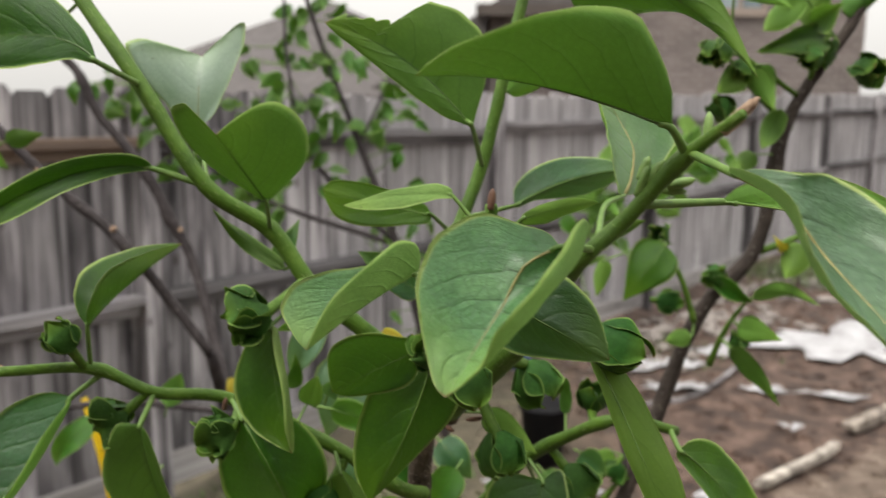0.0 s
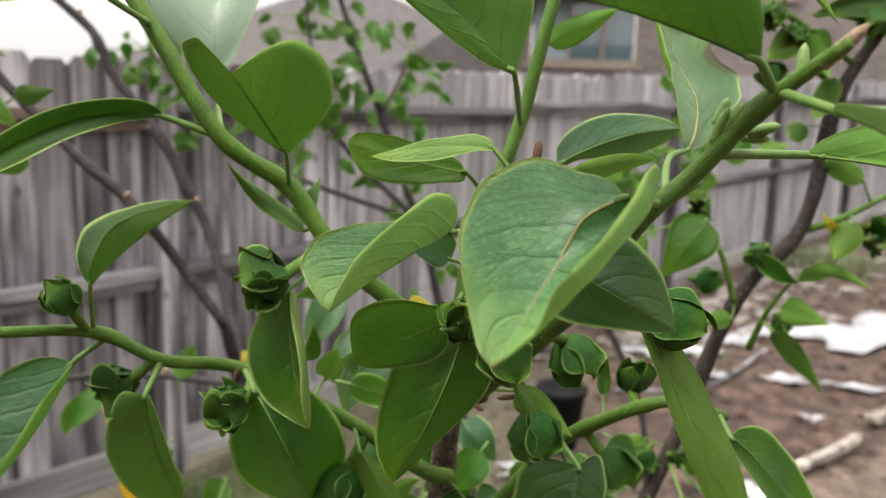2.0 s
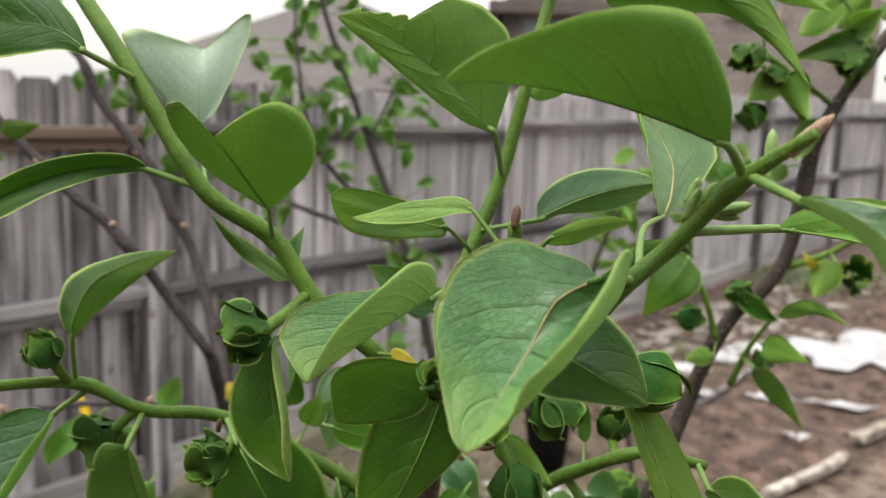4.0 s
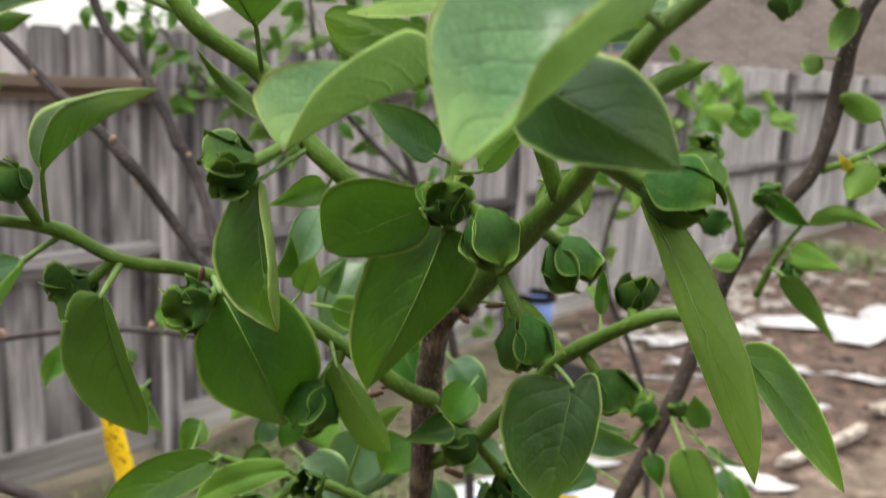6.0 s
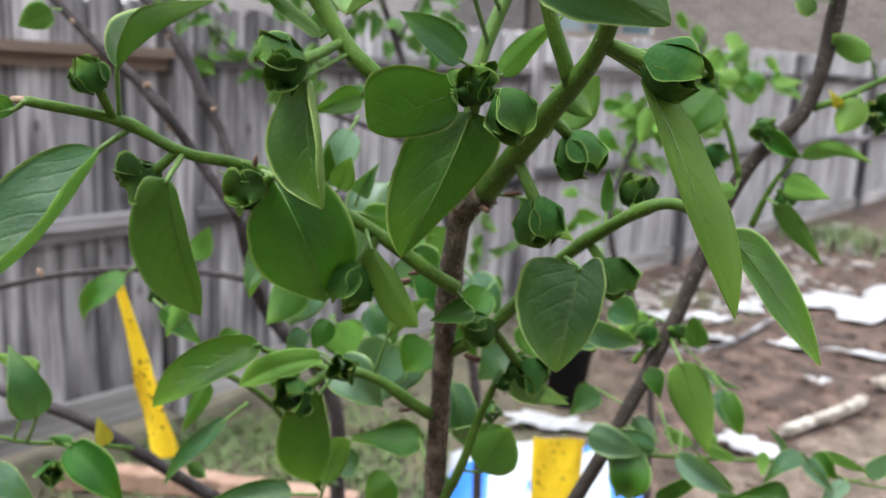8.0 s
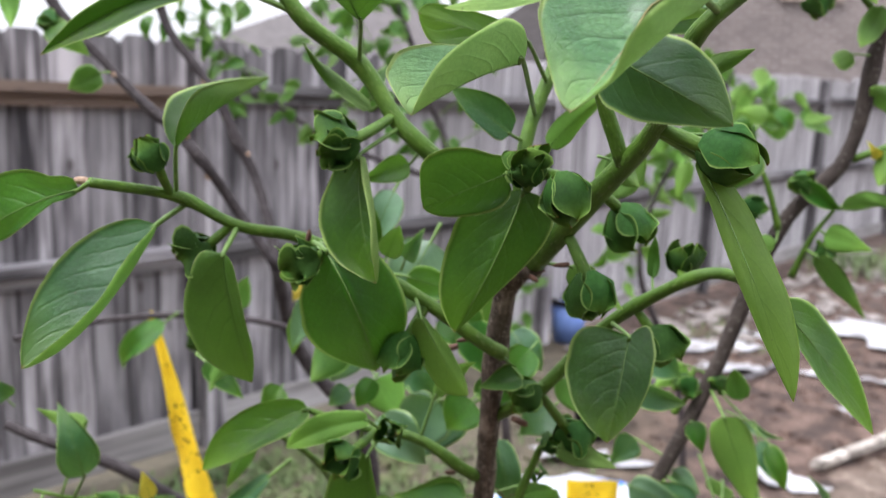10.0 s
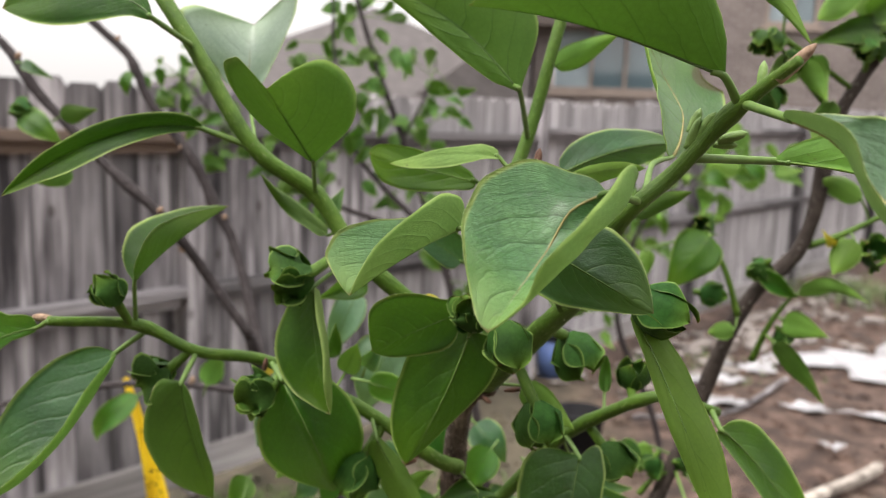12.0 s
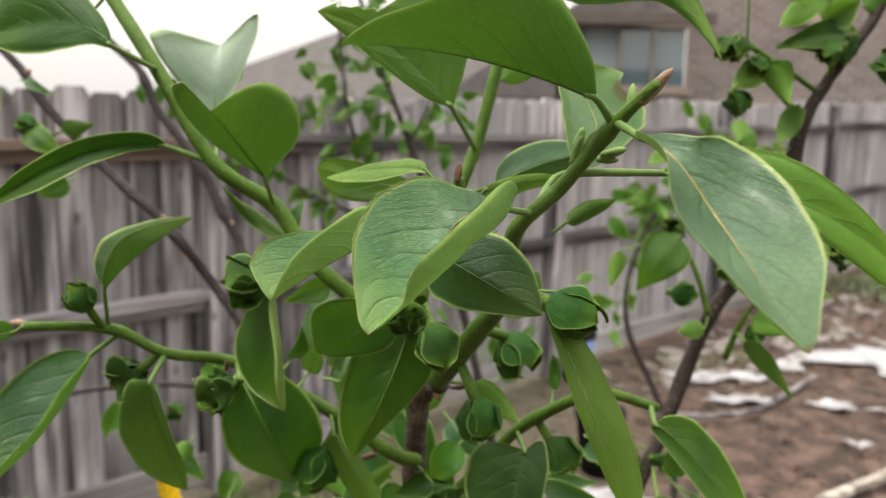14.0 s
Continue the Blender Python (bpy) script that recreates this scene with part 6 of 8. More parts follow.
small_leaf(tree, (-0.169, 0.800, 1.096), (-0.268, 0.790, 1.087), 0.0319, 1, 20, stalk=(-0.144, 0.807, 1.094))
small_leaf(tree, (-0.132, 0.780, 1.120), (-0.108, 0.770, 1.186), 0.0321, -1, 10, stalk=(-0.138, 0.787, 1.099))
small_leaf(tree, (-0.150, 0.800, 1.209), (-0.140, 0.790, 1.101), 0.0372, 1, 30, stalk=(-0.134, 0.744, 1.260))
small_leaf(tree, (-0.046, 0.880, 1.234), (-0.119, 0.870, 1.169), 0.0584, 1, 10, stalk=(-0.028, 0.888, 1.246))
small_leaf(tree, (-0.039, 0.850, 1.147), (-0.119, 0.840, 1.143), 0.0350, 1, 0, stalk=(-0.019, 0.858, 1.144))
small_leaf(tree, (-0.139, 0.820, 1.282), (-0.154, 0.810, 1.253), 0.0283, 1, 0, stalk=(-0.135, 0.828, 1.285))
small_leaf(tree, (-0.177, 0.880, 1.248), (-0.197, 0.870, 1.229), 0.0245, 1, 0, stalk=(-0.172, 0.888, 1.249))
small_leaf(tree, (-0.066, 0.720, 1.303), (-0.029, 0.710, 1.344), 0.0182, -1, 20, stalk=(-0.077, 0.718, 1.263))
small_leaf(tree, (0.011, 0.660, 1.349), (-0.024, 0.650, 1.341), 0.0254, 1, 20, stalk=(-0.008, 0.668, 1.366))
small_leaf(tree, (-0.012, 0.850, 1.214), (0.012, 0.840, 1.141), 0.0440, 1, 0, stalk=(-0.018, 0.858, 1.228))
small_leaf(tree, (0.028, 0.780, 1.201), (0.044, 0.770, 1.153), 0.0435, 1, 10, stalk=(-0.017, 0.738, 1.205))
small_leaf(tree, (0.046, 0.800, 1.236), (0.106, 0.790, 1.226), 0.0276, 1, 30, stalk=(0.031, 0.807, 1.235))
small_leaf(tree, (0.113, 0.850, 1.272), (0.168, 0.840, 1.282), 0.0271, 1, 0, stalk=(0.099, 0.858, 1.266))
small_leaf(tree, (-0.106, 0.680, 1.438), (-0.094, 0.670, 1.467), 0.0235, -1, 0, stalk=(-0.109, 0.645, 1.432))
small_leaf(tree, (-0.134, 0.720, 1.438), (-0.120, 0.710, 1.471), 0.0210, 1, 30, stalk=(-0.127, 0.646, 1.440))
small_leaf(tree, (-0.099, 0.740, 1.425), (-0.082, 0.730, 1.454), 0.0216, 1, 0, stalk=(-0.103, 0.747, 1.414))
small_leaf(tree, (-0.100, 0.760, 1.405), (-0.029, 0.750, 1.389), 0.0313, 1, 20, stalk=(-0.117, 0.767, 1.405))
small_leaf(tree, (0.067, 0.680, 1.501), (0.096, 0.670, 1.540), 0.0420, -1, 0, stalk=(0.060, 0.688, 1.489), mats=[LEAF_TOP, LEAF_PALE_UNDER])
small_leaf(tree, (-0.008, 0.640, 1.545), (-0.055, 0.630, 1.579), 0.0306, 1, 20, stalk=(0.003, 0.654, 1.539))
small_leaf(tree, (0.020, 0.640, 1.536), (0.064, 0.630, 1.583), 0.0221, -1, 15, stalk=(0.002, 0.652, 1.534))
small_leaf(tree, (0.113, 0.690, 1.431), (0.111, 0.680, 1.471), 0.0110, -1, 0, stalk=(0.110, 0.658, 1.423))
small_leaf(right_tree, (0.247, 0.950, 1.222), (0.286, 0.940, 1.121), 0.0530, -1, 0, stalk=(0.251, 1.040, 1.222))
small_leaf(right_tree, (0.310, 0.980, 1.180), (0.332, 0.970, 1.127), 0.0247, 1, 0, stalk=(0.257, 1.040, 1.224))
small_leaf(right_tree, (0.213, 0.950, 1.212), (0.226, 0.940, 1.178), 0.0265, 1, 0, stalk=(0.230, 1.045, 1.176))
small_leaf(right_tree, (0.240, 1.000, 1.088), (0.161, 0.990, 1.112), 0.0345, 1, 0, stalk=(0.202, 1.044, 1.105))
small_leaf(right_tree, (0.212, 1.000, 1.082), (0.209, 0.990, 1.018), 0.0558, 1, 0, stalk=(0.194, 1.045, 1.087))
small_leaf(right_tree, (0.270, 1.000, 1.078), (0.341, 0.990, 1.045), 0.0372, 1, 20, stalk=(0.286, 1.073, 1.087))
small_leaf(right_tree, (0.343, 1.100, 1.055), (0.295, 1.090, 1.092), 0.0292, -1, 10, stalk=(0.337, 1.100, 1.046))
small_leaf(right_tree, (0.261, 1.000, 1.530), (0.212, 0.990, 1.463), 0.0631, 1, 0, stalk=(0.263, 1.021, 1.528))
small_leaf(right_tree, (0.326, 1.020, 1.488), (0.371, 1.010, 1.455), 0.0257, 1, 20, stalk=(0.346, 1.051, 1.472))
small_leaf(right_tree, (0.376, 1.030, 1.460), (0.452, 1.020, 1.462), 0.0260, -1, 30, stalk=(0.368, 1.020, 1.461))
small_leaf(right_tree, (0.358, 1.020, 1.429), (0.410, 1.010, 1.413), 0.0352, -1, 0, stalk=(0.353, 1.027, 1.433))
small_leaf(right_tree, (0.348, 1.010, 1.404), (0.410, 1.000, 1.332), 0.0295, -1, 20, stalk=(0.343, 1.034, 1.407))
small_leaf(right_tree, (0.443, 1.040, 1.574), (0.390, 1.030, 1.600), 0.0290, -1, 0, stalk=(0.458, 1.049, 1.549))
small_leaf(right_tree, (0.435, 1.030, 1.529), (0.410, 1.020, 1.485), 0.0383, -1, 0, stalk=(0.436, 1.049, 1.536))
small_leaf(right_tree, (0.417, 1.040, 1.518), (0.398, 1.030, 1.537), 0.0138, 1, 0, stalk=(0.416, 1.051, 1.526), mats=[LEAF_YELLOW, LEAF_YELLOW], label='small yellow leaf')
small_leaf(right_tree, (0.298, 1.000, 1.419), (0.264, 0.990, 1.415), 0.0252, -1, 0, stalk=(0.305, 1.019, 1.431))
small_leaf(right_tree, (0.195, 1.020, 1.507), (0.183, 1.010, 1.463), 0.0203, -1, 0, stalk=(0.261, 1.021, 1.532))
small_leaf(right_tree, (0.369, 1.030, 1.636), (0.346, 1.020, 1.622), 0.0274, -1, 0, stalk=(0.401, 1.051, 1.636))
small_leaf(right_tree, (0.346, 1.030, 1.731), (0.311, 1.020, 1.705), 0.0356, -1, 0, stalk=(0.345, 1.036, 1.731))
small_leaf(right_tree, (0.355, 1.020, 1.734), (0.381, 1.010, 1.688), 0.0312, -1, 0, stalk=(0.348, 1.037, 1.728))
small_leaf(right_tree, (0.447, 1.040, 1.770), (0.364, 1.030, 1.754), 0.0359, 1, 20, stalk=(0.461, 1.053, 1.765))
small_leaf(right_tree, (0.451, 1.040, 1.776), (0.398, 1.030, 1.782), 0.0193, -1, 30, stalk=(0.465, 1.054, 1.770))
small_leaf(right_tree, (0.322, 1.000, 1.829), (0.386, 0.990, 1.801), 0.0266, -1, 0, stalk=(0.330, 1.030, 1.747))
small_leaf(right_tree, (0.464, 1.050, 1.805), (0.508, 1.040, 1.829), 0.0349, -1, 0, stalk=(0.480, 1.056, 1.795))
small_leaf(right_tree, (0.419, 1.050, 1.791), (0.445, 1.040, 1.829), 0.0383, -1, 0, stalk=(0.457, 1.053, 1.759))
small_leaf(left_tree, (-0.626, 1.080, 1.641), (-0.564, 1.070, 1.602), 0.0416, 1, 0, stalk=(-0.641, 1.087, 1.646))
small_leaf(left_tree, (-0.572, 1.080, 1.637), (-0.513, 1.070, 1.649), 0.0258, -1, 0, stalk=(-0.587, 1.087, 1.630))
small_leaf(left_tree, (-0.621, 1.080, 1.705), (-0.576, 1.070, 1.687), 0.0186, 1, 0, stalk=(-0.633, 1.087, 1.706))
small_leaf(left_tree, (-0.676, 1.080, 1.713), (-0.671, 1.070, 1.631), 0.0287, -1, 0, stalk=(-0.677, 1.087, 1.730))
small_leaf(left_tree, (-0.489, 0.950, 1.581), (-0.523, 0.940, 1.561), 0.0378, -1, 0, stalk=(-0.481, 0.957, 1.582))
small_leaf(left_tree, (-0.579, 0.880, 1.204), (-0.592, 0.870, 1.234), 0.0234, 1, 0, stalk=(-0.576, 0.888, 1.192))
small_leaf(tree, (0.057, 0.720, 1.700), (0.109, 0.710, 1.728), 0.0249, -1, 0, stalk=(0.052, 0.699, 1.700))
small_leaf(tree, (-0.118, 0.660, 1.558), (-0.174, 0.650, 1.604), 0.0140, -1, 20, stalk=(-0.105, 0.640, 1.566))
small_leaf(tree, (-0.130, 0.690, 1.560), (-0.111, 0.680, 1.593), 0.0211, 1, 0, stalk=(-0.109, 0.641, 1.573))
small_leaf(tree, (-0.092, 0.700, 1.514), (-0.135, 0.690, 1.498), 0.0223, 1, 0, stalk=(-0.073, 0.635, 1.533))
small_leaf(tree, (0.115, 0.600, 1.591), (0.152, 0.590, 1.611), 0.0175, -1, 10, stalk=(0.106, 0.608, 1.582))
small_leaf(tree, (-0.036, 0.610, 1.520), (-0.009, 0.600, 1.512), 0.0159, 1, 20, stalk=(-0.048, 0.638, 1.512), mats=[LEAF_YELLOW, LEAF_YELLOW], label='small yellow leaf')
small_leaf(tree, (-0.317, 0.680, 1.734), (-0.359, 0.670, 1.724), 0.0181, -1, 10, stalk=(-0.266, 0.650, 1.764))
small_leaf(tree, (0.092, 0.600, 1.768), (0.223, 0.590, 1.725), 0.0598, -1, 30, stalk=(0.059, 0.608, 1.775))
small_leaf(left_tree, (-0.125, 0.950, 1.056), (-0.179, 0.940, 1.078), 0.0442, 1, 0, stalk=(-0.232, 0.933, 1.064))
small_leaf(left_tree, (-0.086, 0.980, 1.029), (-0.119, 0.970, 1.000), 0.0456, 1, 0, stalk=(-0.077, 0.987, 1.033))
small_leaf(left_tree, (-0.020, 0.950, 1.058), (-0.032, 0.940, 1.025), 0.0378, 1, 0, stalk=(-0.017, 0.957, 1.062))
small_leaf(right_tree, (0.173, 1.100, 1.125), (0.138, 1.090, 1.086), 0.0365, 1, 0, stalk=(0.209, 1.045, 1.123))
small_leaf(right_tree, (0.221, 1.050, 1.248), (0.180, 1.040, 1.218), 0.0307, -1, 0, stalk=(0.252, 1.045, 1.238))
small_leaf(right_tree, (0.277, 1.000, 1.224), (0.263, 0.990, 1.268), 0.0266, -1, 0, stalk=(0.257, 1.040, 1.224))
small_leaf(left_tree, (-0.342, 0.950, 1.249), (-0.360, 0.940, 1.208), 0.0290, -1, 0, stalk=(-0.338, 0.958, 1.255))
small_leaf(left_tree, (-0.258, 0.900, 1.236), (-0.281, 0.890, 1.204), 0.0299, 1, 0, stalk=(-0.264, 0.860, 1.199))
small_leaf(left_tree, (-0.216, 1.000, 1.162), (-0.249, 0.990, 1.133), 0.0398, 1, 0, stalk=(-0.208, 1.007, 1.166))
small_leaf(left_tree, (-0.109, 0.900, 1.240), (-0.087, 0.890, 1.206), 0.0359, 1, 0, stalk=(-0.115, 0.908, 1.245))
small_leaf(tree, (0.020, 0.800, 1.331), (-0.007, 0.790, 1.292), 0.0425, 1, 0, stalk=(0.026, 0.807, 1.337))
small_leaf(tree, (-0.022, 0.850, 1.291), (0.014, 0.840, 1.246), 0.0508, 1, 10, stalk=(-0.031, 0.858, 1.298))
small_leaf(left_tree, (-0.001, 0.900, 1.319), (0.036, 0.890, 1.279), 0.0478, 1, 0, stalk=(-0.010, 0.908, 1.325))
small_leaf(tree, (-0.037, 0.820, 1.267), (-0.061, 0.810, 1.236), 0.0436, 1, 0, stalk=(-0.031, 0.828, 1.271))
small_leaf(right_tree, (0.060, 0.950, 1.253), (0.086, 0.940, 1.213), 0.0378, -1, 0, stalk=(0.054, 0.957, 1.259))
small_leaf(right_tree, (0.048, 0.900, 1.235), (0.014, 0.890, 1.203), 0.0538, 1, 0, stalk=(0.056, 0.907, 1.239))
small_leaf(left_tree, (-0.026, 0.920, 1.367), (-0.046, 0.910, 1.312), 0.0550, 1, 10, stalk=(-0.021, 0.928, 1.377))
small_leaf(tree, (-0.070, 0.880, 1.344), (-0.033, 0.870, 1.304), 0.0526, 1, 0, stalk=(-0.079, 0.888, 1.350))
small_leaf(left_tree, (-0.123, 1.000, 1.249), (-0.088, 0.990, 1.196), 0.0531, 1, 20, stalk=(-0.132, 1.007, 1.259))
small_leaf(left_tree, (-0.157, 0.950, 1.237), (-0.120, 0.940, 1.186), 0.0505, -1, 0, stalk=(-0.166, 0.957, 1.246))
small_leaf(right_tree, (0.120, 0.950, 1.264), (0.147, 0.940, 1.228), 0.0378, 1, 0, stalk=(0.113, 0.957, 1.269))
small_leaf(right_tree, (0.164, 0.950, 1.288), (0.193, 0.940, 1.266), 0.0378, 1, 20, stalk=(0.157, 0.958, 1.289))
small_leaf(tree, (-0.126, 0.840, 1.475), (-0.153, 0.830, 1.409), 0.0402, 1, 0, stalk=(-0.120, 0.848, 1.488), mats=[LEAF_BLUISH, LEAF_UNDER])
small_leaf(tree, (-0.091, 0.880, 1.418), (-0.127, 0.870, 1.327), 0.0672, 1, 10, stalk=(-0.082, 0.888, 1.437), mats=[LEAF_BLUISH, LEAF_UNDER])
small_leaf(tree, (-0.202, 0.820, 1.368), (-0.223, 0.810, 1.309), 0.0327, 1, 0, stalk=(-0.197, 0.828, 1.378), mats=[LEAF_BLUISH, LEAF_UNDER])
small_leaf(left_tree, (-0.170, 0.900, 1.315), (-0.199, 0.890, 1.250), 0.0538, 1, 0, stalk=(-0.163, 0.908, 1.328), mats=[LEAF_BLUISH, LEAF_UNDER])
small_leaf(tree, (-0.047, 0.860, 1.336), (-0.014, 0.850, 1.279), 0.0514, 1, 0, stalk=(-0.055, 0.868, 1.346))
small_leaf(left_tree, (-0.314, 1.200, 1.285), (-0.327, 1.190, 1.261), 0.0239, 1, 0, stalk=(-0.311, 1.207, 1.287), mats=[LEAF_YELLOW, LEAF_YELLOW], label='small yellow leaf')
small_leaf(tree, (-0.138, 0.840, 1.230), (-0.081, 0.830, 1.188), 0.0558, 1, 0, stalk=(-0.152, 0.848, 1.237), mats=[LEAF_BLUISH, LEAF_UNDER])
small_leaf(tree, (-0.075, 0.860, 1.247), (-0.109, 0.850, 1.197), 0.0628, 1, 0, stalk=(-0.067, 0.868, 1.256), mats=[LEAF_BLUISH, LEAF_UNDER])
small_leaf(tree, (0.043, 0.655, 1.444), (0.086, 0.645, 1.414), 0.0270, -1, 0, stalk=(0.015, 0.645, 1.448))
small_leaf(tree, (0.118, 0.512, 1.556), (0.140, 0.502, 1.546), 0.0129, -1, 0, stalk=(0.078, 0.518, 1.555))
small_leaf(tree, (0.067, 0.660, 1.529), (0.092, 0.650, 1.508), 0.0219, -1, 0, stalk=(0.060, 0.668, 1.530))
flower_bud(right_tree, (0.328, 1.030, 1.487), (-0.556, 0.741, -0.887), 0.0287, (0.337, 1.018, 1.501), ruffle=0.55, gape=0.5)
flower_bud(right_tree, (0.275, 1.030, 1.454), (0.837, -0.023, -0.077), 0.0315, (0.253, 1.031, 1.456), ruffle=0.55, gape=0.5)
flower_bud(right_tree, (0.365, 1.030, 1.405), (0.532, 0.037, -0.706), 0.0246, (0.355, 1.029, 1.419), ruffle=0.55, gape=0.5)
flower_bud(right_tree, (0.261, 1.030, 1.535), (-0.625, -0.839, 0.177), 0.0287, (0.273, 1.046, 1.531), ruffle=0.55, gape=0.5)
flower_bud(right_tree, (0.463, 1.040, 1.511), (-0.117, -0.683, 0.460), 0.0414, (0.468, 1.064, 1.495), ruffle=0.55, gape=0.5)
flower_bud(right_tree, (0.218, 1.040, 1.225), (-0.452, -0.172, -0.708), 0.0318, (0.230, 1.044, 1.244), ruffle=0.55, gape=0.5)
flower_bud(right_tree, (0.260, 1.040, 1.231), (0.258, 0.160, -0.100), 0.0249, (0.246, 1.031, 1.237), ruffle=0.55, gape=0.5)
flower_bud(right_tree, (0.309, 1.030, 1.753), (-0.468, -0.431, -0.793), 0.0315, (0.319, 1.039, 1.770), ruffle=0.55, gape=0.5)
flower_bud(right_tree, (0.344, 1.030, 1.734), (-0.345, -0.712, -0.969), 0.0287, (0.350, 1.041, 1.750), ruffle=0.55, gape=0.5)
flower_bud(right_tree, (0.324, 1.030, 1.691), (0.928, 0.920, -0.923), 0.0315, (0.312, 1.017, 1.704), ruffle=0.55, gape=0.5)
flower_bud(right_tree, (0.442, 1.050, 1.756), (-0.951, -0.591, 0.100), 0.0390, (0.465, 1.064, 1.753), ruffle=0.55, gape=0.5)
flower_bud(right_tree, (0.500, 1.050, 1.736), (0.559, -0.954, -0.145), 0.0390, (0.487, 1.073, 1.739), ruffle=0.55, gape=0.5)
flower_bud(left_tree, (-0.623, 1.080, 1.644), (-0.997, 0.031, -0.020), 0.0287, (-0.603, 1.079, 1.645), ruffle=0.55, gape=0.5)
flower_bud(left_tree, (-0.432, 0.800, 1.096), (0.971, -0.482, 0.305), 0.0276, (-0.449, 0.808, 1.091), ruffle=0.55, gape=0.5)
flower_bud(left_tree, (-0.520, 1.300, 1.155), (0.741, 0.845, -1.296), 0.0293, (-0.529, 1.290, 1.171), ruffle=0.55, gape=0.5)
flower_bud(tree, (0.032, 0.790, 1.208), (-0.061, 0.963, -0.502), 0.0210, (0.032, 0.777, 1.215), ruffle=0.55, gape=0.5)
small_leaf(shrub_right, (0.613, 2.484, 1.629), (0.558, 2.441, 1.581), 0.0429, -1, -3, stalk=(0.542, 2.400, 1.645))
small_leaf(shrub_right, (0.520, 2.426, 1.686), (0.557, 2.404, 1.613), 0.0461, 1, 12, stalk=(0.542, 2.400, 1.645))
small_leaf(shrub_right, (0.633, 2.427, 1.673), (0.617, 2.375, 1.617), 0.0511, -1, -17, stalk=(0.646, 2.400, 1.557))
small_leaf(shrub_right, (0.668, 2.429, 1.644), (0.603, 2.425, 1.600), 0.0528, -1, 31, stalk=(0.646, 2.400, 1.557))
small_leaf(shrub_right, (0.674, 2.534, 1.618), (0.703, 2.551, 1.548), 0.0447, 1, -6, stalk=(0.660, 2.400, 1.558))
small_leaf(shrub_right, (0.642, 2.514, 1.605), (0.566, 2.517, 1.571), 0.0563, -1, -16, stalk=(0.592, 2.400, 1.547))
small_leaf(shrub_right, (0.580, 2.504, 1.608), (0.614, 2.468, 1.541), 0.0494, -1, 18, stalk=(0.592, 2.400, 1.547))
small_leaf(shrub_right, (0.603, 2.285, 1.536), (0.674, 2.257, 1.528), 0.0456, 1, 5, stalk=(0.688, 2.400, 1.557))
small_leaf(shrub_right, (0.630, 2.267, 1.566), (0.681, 2.271, 1.509), 0.0431, 1, -25, stalk=(0.688, 2.400, 1.557))
small_leaf(shrub_right, (0.712, 2.297, 1.544), (0.778, 2.271, 1.546), 0.0397, -1, -24, stalk=(0.757, 2.400, 1.556))
small_leaf(shrub_right, (0.726, 2.349, 1.572), (0.769, 2.332, 1.517), 0.0372, 1, 18, stalk=(0.757, 2.400, 1.556))
small_leaf(shrub_right, (0.278, 2.290, 1.469), (0.340, 2.286, 1.466), 0.0415, 1, 17, stalk=(0.415, 2.400, 1.412))
small_leaf(shrub_right, (0.349, 2.284, 1.497), (0.302, 2.286, 1.455), 0.0397, 1, 20, stalk=(0.415, 2.400, 1.412))
small_leaf(shrub_right, (0.282, 2.338, 1.398), (0.347, 2.332, 1.338), 0.0487, 1, 20, stalk=(0.380, 2.400, 1.342))
small_leaf(shrub_right, (0.411, 2.601, 1.382), (0.408, 2.585, 1.294), 0.0478, 1, 8, stalk=(0.374, 2.400, 1.324))
small_leaf(shrub_right, (0.380, 2.545, 1.336), (0.442, 2.539, 1.271), 0.0468, -1, -25, stalk=(0.374, 2.400, 1.324))
small_leaf(shrub_right, (0.431, 2.386, 1.588), (0.376, 2.363, 1.547), 0.0457, -1, 23, stalk=(0.493, 2.400, 1.519))
small_leaf(shrub_right, (0.607, 2.239, 1.548), (0.534, 2.260, 1.561), 0.0538, -1, 13, stalk=(0.572, 2.400, 1.538))
small_leaf(shrub_right, (0.539, 2.302, 1.529), (0.604, 2.286, 1.493), 0.0523, 1, -11, stalk=(0.572, 2.400, 1.538))
small_leaf(shrub_right, (0.481, 2.454, 1.722), (0.513, 2.464, 1.668), 0.0330, 1, 24, stalk=(0.549, 2.400, 1.664))
small_leaf(shrub, (-0.440, 2.247, 1.933), (-0.516, 2.270, 1.920), 0.0553, 1, 35, stalk=(-0.452, 2.200, 1.878))
small_leaf(shrub, (-0.445, 2.265, 1.920), (-0.467, 2.271, 1.843), 0.0424, -1, 23, stalk=(-0.452, 2.200, 1.878))
small_leaf(shrub, (-0.350, 2.373, 1.812), (-0.425, 2.395, 1.803), 0.0443, 1, -19, stalk=(-0.451, 2.200, 1.850))
small_leaf(shrub, (-0.444, 2.344, 1.892), (-0.411, 2.335, 1.821), 0.0463, -1, -28, stalk=(-0.451, 2.200, 1.850))
small_leaf(shrub, (-0.464, 2.328, 1.792), (-0.384, 2.334, 1.785), 0.0411, 1, -19, stalk=(-0.447, 2.200, 1.805))
small_leaf(shrub, (-0.484, 2.296, 1.847), (-0.476, 2.306, 1.767), 0.0462, 1, 1, stalk=(-0.447, 2.200, 1.805))
small_leaf(shrub, (-0.394, 2.100, 1.803), (-0.339, 2.094, 1.770), 0.0330, 1, 28, stalk=(-0.345, 2.200, 1.803))
small_leaf(shrub, (-0.376, 2.154, 1.807), (-0.314, 2.144, 1.787), 0.0459, -1, -9, stalk=(-0.353, 2.200, 1.828))
